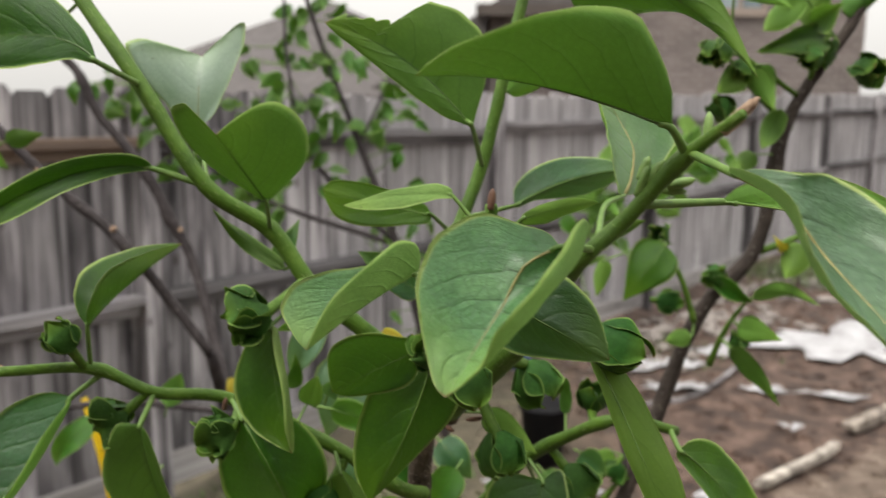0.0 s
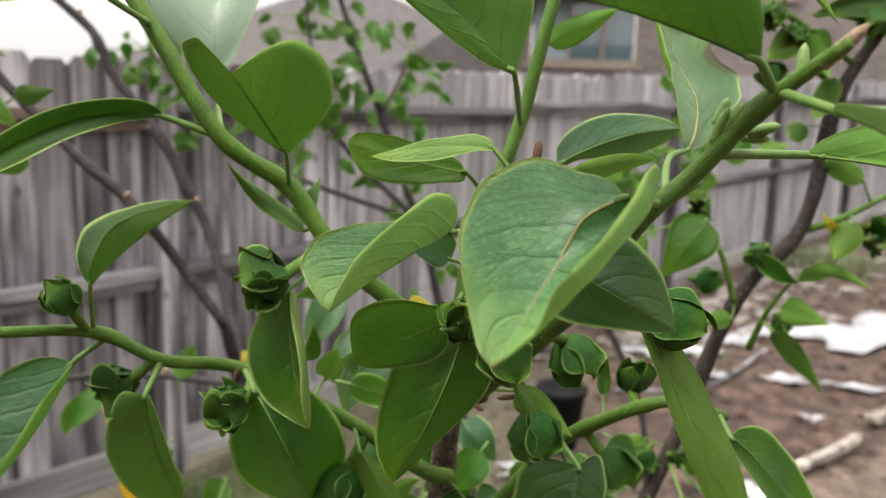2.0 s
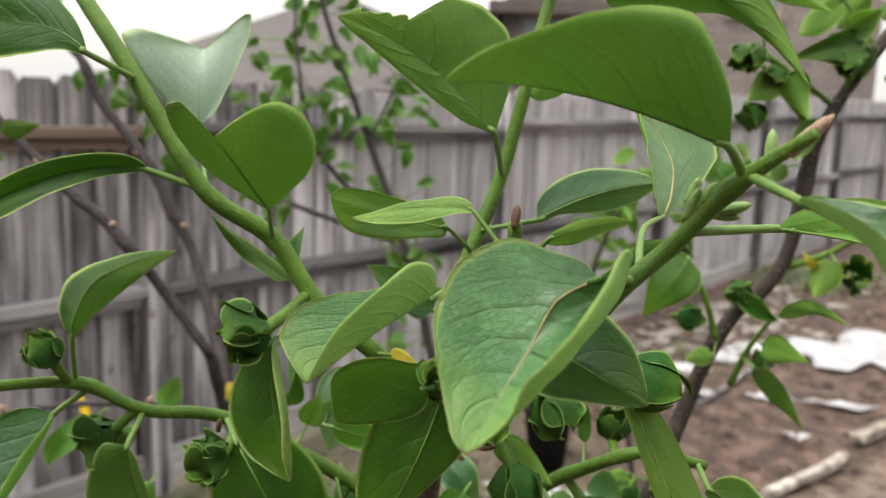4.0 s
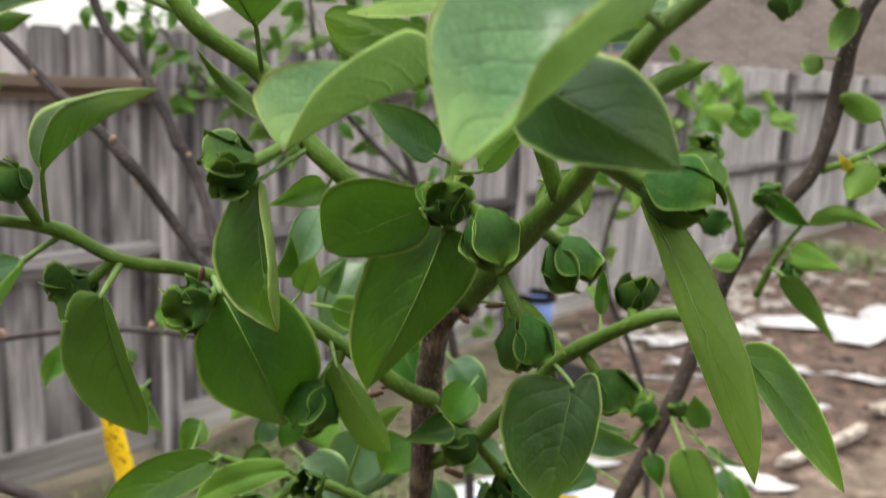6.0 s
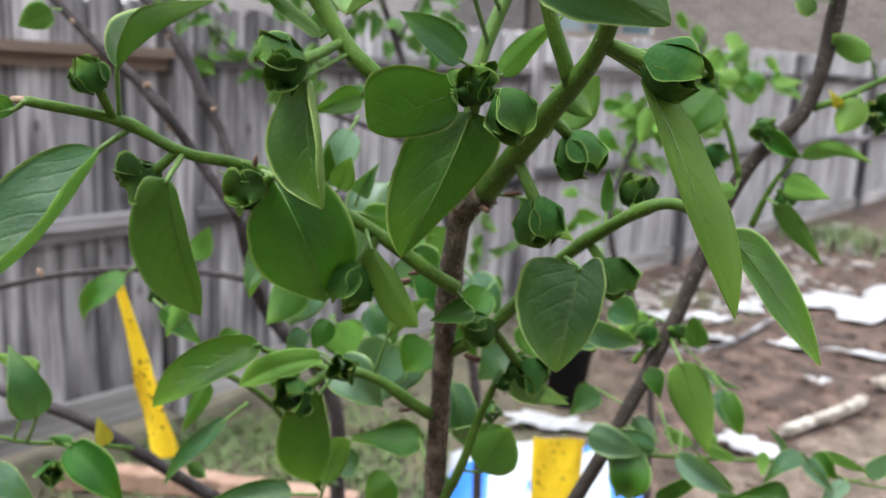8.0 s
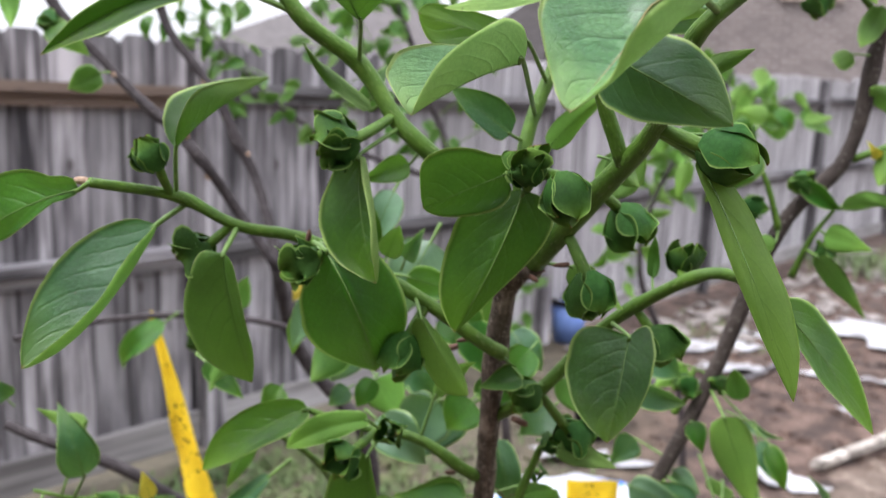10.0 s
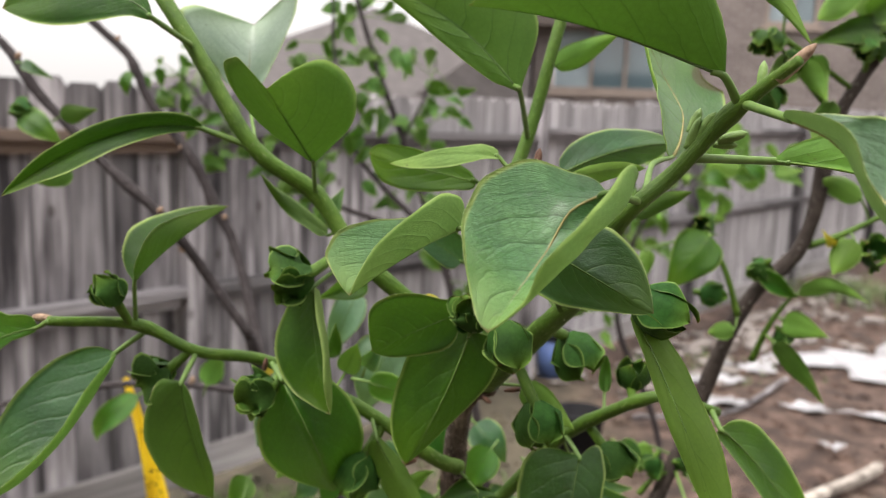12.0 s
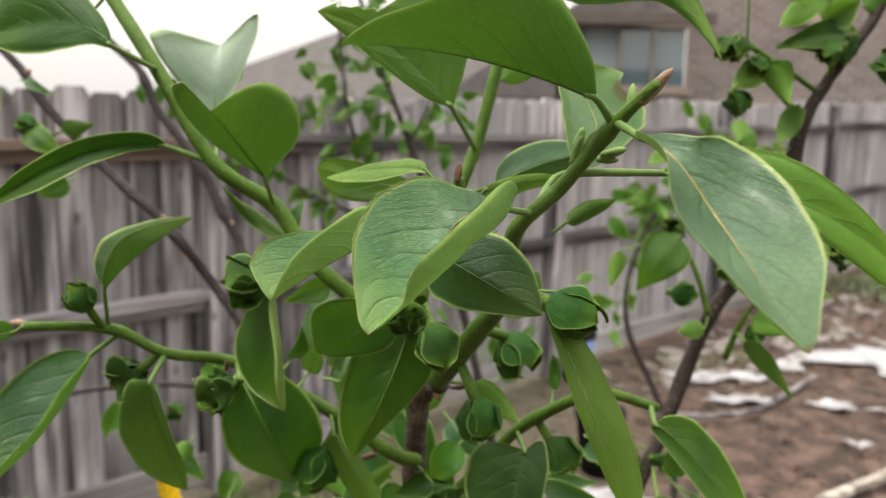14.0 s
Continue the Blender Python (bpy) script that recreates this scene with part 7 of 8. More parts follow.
small_leaf(shrub, (-0.334, 2.166, 1.864), (-0.287, 2.150, 1.821), 0.0411, -1, 20, stalk=(-0.353, 2.200, 1.828))
small_leaf(shrub, (-0.352, 2.186, 1.795), (-0.295, 2.168, 1.735), 0.0474, -1, 5, stalk=(-0.336, 2.200, 1.779))
small_leaf(shrub, (-0.300, 2.251, 1.831), (-0.283, 2.219, 1.754), 0.0545, -1, 8, stalk=(-0.336, 2.200, 1.779))
small_leaf(shrub, (-0.259, 2.112, 1.802), (-0.222, 2.097, 1.740), 0.0487, 1, 22, stalk=(-0.192, 2.200, 1.758))
small_leaf(shrub, (-0.244, 2.173, 1.821), (-0.225, 2.134, 1.776), 0.0309, 1, 0, stalk=(-0.183, 2.200, 1.788))
small_leaf(shrub, (-0.187, 2.122, 1.820), (-0.197, 2.137, 1.761), 0.0408, -1, -14, stalk=(-0.183, 2.200, 1.788))
small_leaf(shrub, (-0.224, 2.351, 1.749), (-0.154, 2.342, 1.705), 0.0516, 1, 35, stalk=(-0.201, 2.200, 1.729))
small_leaf(shrub, (-0.348, 2.156, 1.744), (-0.300, 2.144, 1.692), 0.0476, 1, -4, stalk=(-0.315, 2.200, 1.723))
small_leaf(shrub, (-0.346, 2.315, 1.725), (-0.415, 2.277, 1.724), 0.0450, 1, 12, stalk=(-0.428, 2.200, 1.667))
small_leaf(shrub, (-0.379, 2.247, 1.712), (-0.384, 2.256, 1.634), 0.0539, 1, 16, stalk=(-0.428, 2.200, 1.667))
small_leaf(shrub, (-0.391, 2.225, 1.937), (-0.329, 2.202, 1.938), 0.0451, -1, -31, stalk=(-0.380, 2.200, 1.907))
small_leaf(shrub, (-0.409, 2.199, 1.935), (-0.408, 2.188, 1.869), 0.0407, -1, 18, stalk=(-0.380, 2.200, 1.907))
small_leaf(shrub, (-0.339, 2.093, 1.980), (-0.306, 2.109, 1.928), 0.0402, -1, 5, stalk=(-0.386, 2.200, 1.926))
small_leaf(shrub, (-0.338, 2.114, 1.963), (-0.333, 2.090, 1.903), 0.0412, -1, 4, stalk=(-0.386, 2.200, 1.926))
small_leaf(shrub, (-0.882, 2.314, 1.780), (-0.889, 2.307, 1.692), 0.0457, 1, 33, stalk=(-0.841, 2.200, 1.728))
small_leaf(shrub, (-0.851, 2.025, 1.664), (-0.812, 2.074, 1.658), 0.0395, -1, 4, stalk=(-0.822, 2.200, 1.704))
small_leaf(shrub, (-0.806, 2.066, 1.718), (-0.776, 2.066, 1.662), 0.0394, -1, -1, stalk=(-0.822, 2.200, 1.704))
small_leaf(shrub, (-0.784, 2.298, 1.800), (-0.768, 2.250, 1.738), 0.0461, -1, 4, stalk=(-0.831, 2.200, 1.716))
small_leaf(shrub, (-0.759, 2.293, 1.783), (-0.795, 2.257, 1.721), 0.0550, -1, 3, stalk=(-0.831, 2.200, 1.716))
small_leaf(shrub, (-0.848, 2.323, 1.791), (-0.802, 2.307, 1.732), 0.0433, -1, 2, stalk=(-0.822, 2.200, 1.704))
small_leaf(shrub, (-0.808, 2.266, 1.752), (-0.821, 2.265, 1.677), 0.0451, -1, 20, stalk=(-0.822, 2.200, 1.704))
small_leaf(shrub, (-0.862, 2.284, 1.833), (-0.869, 2.224, 1.803), 0.0346, -1, -33, stalk=(-0.846, 2.200, 1.734))
small_leaf(shrub, (-0.861, 2.205, 1.788), (-0.803, 2.219, 1.756), 0.0427, 1, 35, stalk=(-0.846, 2.200, 1.734))
small_leaf(shrub, (-0.991, 2.290, 1.737), (-0.993, 2.270, 1.664), 0.0392, 1, -8, stalk=(-0.846, 2.200, 1.734))
small_leaf(shrub, (-1.015, 2.247, 1.744), (-1.026, 2.235, 1.670), 0.0524, 1, 27, stalk=(-0.846, 2.200, 1.734))
small_leaf(shrub, (-0.812, 2.241, 1.524), (-0.734, 2.251, 1.480), 0.0457, -1, 2, stalk=(-0.717, 2.200, 1.584))
small_leaf(shrub, (-0.765, 2.277, 1.519), (-0.833, 2.245, 1.469), 0.0570, 1, -17, stalk=(-0.717, 2.200, 1.584))
small_leaf(shrub, (-0.333, 2.130, 1.571), (-0.383, 2.125, 1.521), 0.0365, 1, 2, stalk=(-0.394, 2.200, 1.568))
small_leaf(shrub, (-0.387, 2.087, 1.602), (-0.379, 2.105, 1.534), 0.0400, 1, 12, stalk=(-0.394, 2.200, 1.568))
small_leaf(shrub, (-0.321, 2.321, 1.438), (-0.276, 2.300, 1.385), 0.0500, -1, 14, stalk=(-0.217, 2.200, 1.475))
small_leaf(shrub, (-0.269, 2.270, 1.496), (-0.232, 2.249, 1.438), 0.0450, 1, -12, stalk=(-0.217, 2.200, 1.475))
small_leaf(shrub, (-0.629, 2.341, 1.452), (-0.581, 2.345, 1.409), 0.0406, -1, 4, stalk=(-0.567, 2.200, 1.470))
small_leaf(shrub, (-0.623, 2.345, 1.461), (-0.615, 2.331, 1.399), 0.0323, -1, -4, stalk=(-0.567, 2.200, 1.470))
small_leaf(shrub, (-0.508, 2.276, 1.427), (-0.571, 2.277, 1.405), 0.0422, 1, -23, stalk=(-0.511, 2.200, 1.443))
small_leaf(shrub, (-0.555, 2.321, 1.412), (-0.556, 2.298, 1.350), 0.0450, -1, 25, stalk=(-0.511, 2.200, 1.443))
small_leaf(shrub, (-0.598, 2.173, 1.511), (-0.639, 2.220, 1.482), 0.0381, 1, 5, stalk=(-0.646, 2.200, 1.524))
small_leaf(shrub, (-0.650, 2.241, 1.503), (-0.704, 2.258, 1.465), 0.0388, 1, 29, stalk=(-0.646, 2.200, 1.524))
small_leaf(shrub, (-0.740, 2.202, 1.611), (-0.736, 2.208, 1.544), 0.0424, -1, 23, stalk=(-0.724, 2.200, 1.590))
small_leaf(shrub, (-0.795, 2.178, 1.652), (-0.806, 2.110, 1.634), 0.0428, -1, 10, stalk=(-0.760, 2.200, 1.626))
small_leaf(shrub, (-0.775, 2.115, 1.623), (-0.808, 2.090, 1.566), 0.0411, 1, 24, stalk=(-0.760, 2.200, 1.626))
small_leaf(shrub, (-0.892, 2.137, 1.769), (-0.863, 2.081, 1.765), 0.0320, -1, -4, stalk=(-0.846, 2.200, 1.734))
small_leaf(shrub, (-0.861, 2.074, 1.750), (-0.856, 2.089, 1.688), 0.0358, 1, 2, stalk=(-0.846, 2.200, 1.734))
small_leaf(shrub, (-0.707, 2.212, 1.547), (-0.642, 2.219, 1.526), 0.0437, 1, -1, stalk=(-0.654, 2.200, 1.530))
small_leaf(shrub, (-0.613, 2.272, 1.588), (-0.654, 2.251, 1.536), 0.0449, -1, -33, stalk=(-0.654, 2.200, 1.530))
small_leaf(shrub, (-0.615, 2.181, 1.687), (-0.549, 2.188, 1.693), 0.0438, 1, -10, stalk=(-0.428, 2.200, 1.667))
small_leaf(shrub, (-0.577, 2.202, 1.665), (-0.532, 2.193, 1.616), 0.0352, 1, 15, stalk=(-0.428, 2.200, 1.667))
small_leaf(shrub, (-0.490, 2.267, 1.527), (-0.490, 2.240, 1.456), 0.0412, 1, 7, stalk=(-0.511, 2.200, 1.443))
small_leaf(shrub, (-0.490, 2.024, 1.701), (-0.466, 2.037, 1.634), 0.0364, 1, -28, stalk=(-0.436, 2.200, 1.716))
small_leaf(shrub, (-0.433, 2.043, 1.746), (-0.434, 2.061, 1.676), 0.0442, -1, -11, stalk=(-0.436, 2.200, 1.716))
small_leaf(shrub, (-0.087, 2.067, 1.504), (-0.143, 2.079, 1.494), 0.0361, 1, 21, stalk=(-0.200, 2.200, 1.428))
small_leaf(shrub, (-0.183, 2.103, 1.464), (-0.148, 2.094, 1.420), 0.0335, 1, 10, stalk=(-0.200, 2.200, 1.428))
small_leaf(shrub, (-0.257, 2.372, 1.613), (-0.198, 2.383, 1.574), 0.0466, -1, -21, stalk=(-0.254, 2.200, 1.609))
small_leaf(shrub, (-0.227, 2.330, 1.625), (-0.219, 2.318, 1.556), 0.0460, 1, 23, stalk=(-0.254, 2.200, 1.609))
small_leaf(shrub, (-0.290, 2.349, 1.624), (-0.228, 2.348, 1.609), 0.0352, -1, -11, stalk=(-0.259, 2.200, 1.583))
small_leaf(shrub, (-0.306, 2.341, 1.602), (-0.297, 2.321, 1.542), 0.0441, -1, -1, stalk=(-0.259, 2.200, 1.583))
small_leaf(shrub, (-0.353, 2.143, 1.485), (-0.310, 2.147, 1.436), 0.0416, 1, -3, stalk=(-0.316, 2.200, 1.472))
small_leaf(shrub, (-0.584, 2.286, 1.799), (-0.543, 2.290, 1.743), 0.0360, 1, 9, stalk=(-0.445, 2.200, 1.789))
small_leaf(shrub, (-0.555, 2.267, 1.808), (-0.530, 2.262, 1.744), 0.0477, -1, -26, stalk=(-0.445, 2.200, 1.789))
small_leaf(shrub, (-0.335, 2.246, 1.675), (-0.304, 2.226, 1.619), 0.0379, -1, -33, stalk=(-0.408, 2.200, 1.597))
small_leaf(shrub, (-0.348, 2.193, 1.659), (-0.357, 2.195, 1.593), 0.0406, -1, -15, stalk=(-0.408, 2.200, 1.597))
small_leaf(shrub, (-0.305, 2.420, 1.604), (-0.310, 2.394, 1.535), 0.0432, 1, 18, stalk=(-0.259, 2.200, 1.583))
small_leaf(shrub, (-0.531, 2.432, 1.446), (-0.508, 2.446, 1.379), 0.0467, -1, -24, stalk=(-0.486, 2.200, 1.432))
small_leaf(shrub, (-0.481, 2.387, 1.483), (-0.535, 2.383, 1.434), 0.0458, -1, -32, stalk=(-0.486, 2.200, 1.432))
small_leaf(shrub, (-0.021, 2.398, 1.136), (0.032, 2.380, 1.073), 0.0505, -1, -29, stalk=(-0.096, 2.202, 1.085))
small_leaf(shrub, (-0.028, 2.379, 1.079), (-0.016, 2.368, 1.001), 0.0469, -1, -21, stalk=(-0.083, 2.206, 1.031))
small_leaf(shrub, (-0.016, 2.444, 0.897), (0.055, 2.423, 0.889), 0.0504, -1, 4, stalk=(-0.054, 2.217, 0.907))
small_leaf(shrub, (0.028, 2.456, 0.942), (0.040, 2.423, 0.877), 0.0421, -1, 30, stalk=(-0.054, 2.217, 0.907))
small_leaf(shrub, (-0.042, 2.402, 1.022), (-0.030, 2.404, 0.942), 0.0462, -1, -5, stalk=(-0.074, 2.210, 0.992))
small_leaf(shrub, (0.045, 2.392, 1.028), (-0.005, 2.350, 1.041), 0.0411, 1, -2, stalk=(-0.074, 2.210, 0.992))
small_leaf(shrub, (0.087, 2.424, 1.051), (0.031, 2.435, 1.015), 0.0420, 1, 11, stalk=(-0.074, 2.210, 0.992))
small_leaf(shrub, (-0.738, 2.162, 1.543), (-0.683, 2.170, 1.529), 0.0293, 1, -22, stalk=(-0.731, 2.200, 1.596))
small_leaf(shrub, (-0.193, 2.144, 1.296), (-0.134, 2.139, 1.256), 0.0426, 1, 0, stalk=(-0.210, 2.200, 1.343))
small_leaf(shrub, (-0.916, 2.203, 1.693), (-0.856, 2.156, 1.661), 0.0410, 1, 8, stalk=(-0.813, 2.200, 1.692))
small_leaf(shrub, (-0.228, 2.146, 1.639), (-0.184, 2.094, 1.628), 0.0440, 1, 5, stalk=(-0.254, 2.200, 1.609))
small_leaf(shrub, (-0.300, 2.237, 1.945), (-0.372, 2.243, 1.909), 0.0386, 1, -37, stalk=(-0.390, 2.200, 1.937))
small_leaf(shrub, (-0.189, 2.190, 1.676), (-0.226, 2.163, 1.640), 0.0375, 1, 1, stalk=(-0.236, 2.200, 1.644))
small_leaf(shrub, (-0.514, 2.219, 1.450), (-0.579, 2.192, 1.443), 0.0362, -1, -32, stalk=(-0.444, 2.200, 1.416))
small_leaf(shrub, (-0.483, 2.157, 2.055), (-0.543, 2.151, 2.008), 0.0373, -1, -24, stalk=(-0.411, 2.200, 2.012))
small_leaf(shrub, (-0.309, 2.183, 1.658), (-0.323, 2.157, 1.583), 0.0473, 1, -10, stalk=(-0.305, 2.200, 1.699))
small_leaf(shrub, (-0.754, 2.263, 1.605), (-0.703, 2.198, 1.592), 0.0455, 1, 28, stalk=(-0.755, 2.200, 1.620))
small_leaf(shrub, (-0.352, 2.269, 1.495), (-0.297, 2.277, 1.474), 0.0320, 1, -12, stalk=(-0.344, 2.200, 1.500))
small_leaf(shrub, (-0.309, 2.244, 1.420), (-0.248, 2.269, 1.398), 0.0316, -1, 21, stalk=(-0.245, 2.200, 1.405))
small_leaf(shrub, (-0.117, 2.210, 1.647), (-0.073, 2.199, 1.619), 0.0289, 1, -13, stalk=(-0.210, 2.200, 1.703))
small_leaf(shrub, (-0.446, 2.141, 1.762), (-0.512, 2.104, 1.726), 0.0540, -1, -19, stalk=(-0.433, 2.200, 1.697))
small_leaf(shrub, (-0.227, 2.253, 1.370), (-0.237, 2.248, 1.310), 0.0297, 1, -4, stalk=(-0.226, 2.200, 1.348))
small_leaf(shrub, (-0.440, 2.273, 1.817), (-0.488, 2.251, 1.785), 0.0348, 1, 6, stalk=(-0.451, 2.200, 1.864))
small_leaf(shrub, (-0.549, 2.124, 1.480), (-0.583, 2.137, 1.416), 0.0420, -1, 34, stalk=(-0.534, 2.200, 1.453))
small_leaf(shrub, (-0.169, 2.226, 1.653), (-0.146, 2.271, 1.683), 0.0355, -1, -23, stalk=(-0.262, 2.200, 1.592))
small_leaf(shrub, (-0.223, 2.156, 1.483), (-0.245, 2.132, 1.421), 0.0343, -1, -28, stalk=(-0.200, 2.200, 1.428))
small_leaf(shrub, (-0.448, 2.255, 1.540), (-0.511, 2.309, 1.536), 0.0488, -1, 17, stalk=(-0.408, 2.200, 1.597))
small_leaf(shrub, (-0.492, 2.268, 1.412), (-0.466, 2.228, 1.384), 0.0299, 1, 38, stalk=(-0.577, 2.200, 1.476))
small_leaf(shrub, (-0.660, 2.122, 1.600), (-0.657, 2.087, 1.556), 0.0303, 1, 25, stalk=(-0.765, 2.200, 1.632))
small_leaf(shrub, (-0.155, 2.240, 1.679), (-0.092, 2.235, 1.641), 0.0340, 1, 5, stalk=(-0.226, 2.200, 1.665))
small_leaf(shrub, (-0.410, 2.130, 1.683), (-0.461, 2.078, 1.643), 0.0399, -1, 32, stalk=(-0.305, 2.200, 1.699))
small_leaf(shrub, (-0.339, 2.198, 1.529), (-0.277, 2.170, 1.517), 0.0362, 1, -35, stalk=(-0.360, 2.200, 1.520))
small_leaf(shrub, (-0.890, 2.154, 1.697), (-0.842, 2.164, 1.669), 0.0273, 1, 26, stalk=(-0.813, 2.200, 1.692))
small_leaf(shrub, (-0.438, 2.233, 1.865), (-0.501, 2.228, 1.818), 0.0362, 1, -30, stalk=(-0.380, 2.200, 1.907))
small_leaf(shrub, (-0.341, 2.225, 1.668), (-0.386, 2.232, 1.641), 0.0339, 1, -7, stalk=(-0.254, 2.200, 1.609))
small_leaf(shrub, (-0.131, 2.188, 1.325), (-0.159, 2.158, 1.291), 0.0258, -1, 19, stalk=(-0.183, 2.200, 1.347))
small_leaf(shrub, (-0.201, 2.197, 1.715), (-0.117, 2.195, 1.717), 0.0439, 1, 24, stalk=(-0.198, 2.200, 1.737))
small_leaf(shrub, (-0.305, 2.217, 2.041), (-0.369, 2.193, 2.019), 0.0454, 1, 2, stalk=(-0.404, 2.200, 1.985))
small_leaf(shrub, (-0.738, 2.235, 1.676), (-0.698, 2.241, 1.642), 0.0255, -1, 14, stalk=(-0.836, 2.200, 1.722))
small_leaf(shrub, (-0.366, 2.234, 1.656), (-0.370, 2.189, 1.630), 0.0242, 1, -19, stalk=(-0.435, 2.200, 1.707))
small_leaf(shrub, (-0.194, 2.168, 1.703), (-0.172, 2.147, 1.636), 0.0398, -1, 4, stalk=(-0.228, 2.200, 1.661))
small_leaf(shrub, (-0.304, 2.232, 1.434), (-0.350, 2.193, 1.399), 0.0352, 1, -34, stalk=(-0.245, 2.200, 1.405))
small_leaf(shrub, (-0.116, 2.221, 1.383), (-0.144, 2.195, 1.325), 0.0398, 1, 10, stalk=(-0.164, 2.200, 1.328))
small_leaf(shrub, (-0.357, 2.238, 1.955), (-0.402, 2.235, 1.903), 0.0359, 1, 13, stalk=(-0.401, 2.200, 1.974))
small_leaf(shrub, (-0.341, 2.235, 1.817), (-0.409, 2.192, 1.795), 0.0513, -1, -30, stalk=(-0.359, 2.200, 1.845))
small_leaf(shrub, (-0.182, 2.159, 1.410), (-0.147, 2.201, 1.433), 0.0377, 1, 20, stalk=(-0.213, 2.200, 1.463))
small_leaf(shrub, (-0.481, 2.143, 1.665), (-0.510, 2.110, 1.605), 0.0352, -1, 38, stalk=(-0.437, 2.200, 1.726))
small_leaf(shrub, (-0.103, 2.178, 1.211), (-0.088, 2.172, 1.157), 0.0331, -1, -29, stalk=(-0.109, 2.199, 1.145))
small_leaf(shrub, (-0.312, 2.137, 2.033), (-0.313, 2.087, 2.000), 0.0378, -1, -33, stalk=(-0.412, 2.200, 2.015))
small_leaf(shrub, (-0.729, 2.166, 1.627), (-0.810, 2.159, 1.610), 0.0484, 1, 32, stalk=(-0.780, 2.200, 1.650))
small_leaf(shrub, (-0.354, 2.139, 1.621), (-0.420, 2.145, 1.588), 0.0463, 1, -32, stalk=(-0.388, 2.200, 1.558))
small_leaf(shrub, (-0.410, 2.230, 1.695), (-0.453, 2.181, 1.648), 0.0426, -1, 30, stalk=(-0.441, 2.200, 1.763))
small_leaf(shrub, (-0.467, 2.156, 1.732), (-0.505, 2.141, 1.658), 0.0463, -1, 39, stalk=(-0.439, 2.200, 1.745))
small_leaf(shrub, (-0.522, 2.219, 1.446), (-0.581, 2.198, 1.442), 0.0338, -1, -9, stalk=(-0.415, 2.200, 1.406))
small_leaf(shrub, (-0.457, 2.208, 1.981), (-0.479, 2.170, 1.944), 0.0273, -1, 29, stalk=(-0.405, 2.200, 1.991))
small_leaf(shrub, (-0.407, 2.243, 2.071), (-0.371, 2.215, 2.022), 0.0392, 1, 39, stalk=(-0.412, 2.200, 2.015))
small_leaf(shrub, (-0.443, 2.239, 1.708), (-0.446, 2.209, 1.647), 0.0365, 1, -26, stalk=(-0.426, 2.200, 1.657))
small_leaf(shrub, (-0.530, 2.230, 1.447), (-0.602, 2.251, 1.467), 0.0368, 1, -30, stalk=(-0.534, 2.200, 1.453))
small_leaf(shrub, (-0.586, 2.204, 1.458), (-0.510, 2.173, 1.448), 0.0380, -1, 22, stalk=(-0.646, 2.200, 1.524))
small_leaf(shrub, (-0.510, 2.169, 1.996), (-0.466, 2.156, 1.974), 0.0329, 1, -32, stalk=(-0.405, 2.200, 1.991))
small_leaf(shrub, (-0.197, 2.254, 1.572), (-0.139, 2.216, 1.586), 0.0356, -1, 13, stalk=(-0.247, 2.200, 1.554))
small_leaf(shrub, (-0.121, 2.205, 1.290), (-0.161, 2.181, 1.271), 0.0262, 1, -13, stalk=(-0.134, 2.198, 1.238))
small_leaf(shrub, (-0.555, 2.246, 1.836), (-0.607, 2.268, 1.807), 0.0299, 1, -3, stalk=(-0.450, 2.200, 1.836))
small_leaf(shrub, (-0.147, 2.151, 1.699), (-0.095, 2.131, 1.679), 0.0309, 1, -35, stalk=(-0.194, 2.200, 1.750))
small_leaf(shrub, (-0.214, 2.209, 1.299), (-0.134, 2.222, 1.287), 0.0500, 1, 22, stalk=(-0.257, 2.200, 1.357))
small_leaf(shrub, (-0.606, 2.197, 1.567), (-0.664, 2.216, 1.513), 0.0380, -1, 39, stalk=(-0.669, 2.200, 1.542))
small_leaf(shrub, (-0.114, 2.221, 1.060), (-0.053, 2.211, 1.055), 0.0307, 1, -26, stalk=(-0.099, 2.201, 1.101))
small_leaf(shrub, (-0.506, 2.136, 1.677), (-0.541, 2.110, 1.638), 0.0340, 1, -13, stalk=(-0.418, 2.200, 1.627))
small_leaf(shrub, (-0.096, 2.247, 1.290), (-0.155, 2.250, 1.279), 0.0324, 1, 33, stalk=(-0.147, 2.199, 1.279))
small_leaf(shrub, (-0.081, 2.137, 1.233), (-0.024, 2.132, 1.180), 0.0481, 1, 11, stalk=(-0.130, 2.197, 1.224))
small_leaf(shrub, (-0.254, 2.215, 1.648), (-0.295, 2.150, 1.623), 0.0505, -1, 30, stalk=(-0.265, 2.200, 1.601))
small_leaf(shrub, (-0.458, 2.174, 1.418), (-0.487, 2.178, 1.347), 0.0465, -1, -22, stalk=(-0.486, 2.200, 1.432))
small_leaf(shrub, (-0.089, 2.228, 1.300), (-0.063, 2.229, 1.247), 0.0301, 1, -20, stalk=(-0.194, 2.200, 1.338))
small_leaf(shrub, (-0.169, 2.248, 1.082), (-0.214, 2.210, 1.038), 0.0446, 1, 19, stalk=(-0.099, 2.201, 1.101))
small_leaf(shrub, (-0.645, 2.180, 1.544), (-0.695, 2.143, 1.558), 0.0298, 1, -14, stalk=(-0.731, 2.200, 1.596))
small_leaf(shrub, (-0.193, 2.203, 1.370), (-0.172, 2.184, 1.313), 0.0327, -1, -28, stalk=(-0.276, 2.200, 1.433))
small_leaf(shrub, (-0.268, 2.267, 1.905), (-0.349, 2.263, 1.903), 0.0408, 1, 23, stalk=(-0.377, 2.200, 1.900))
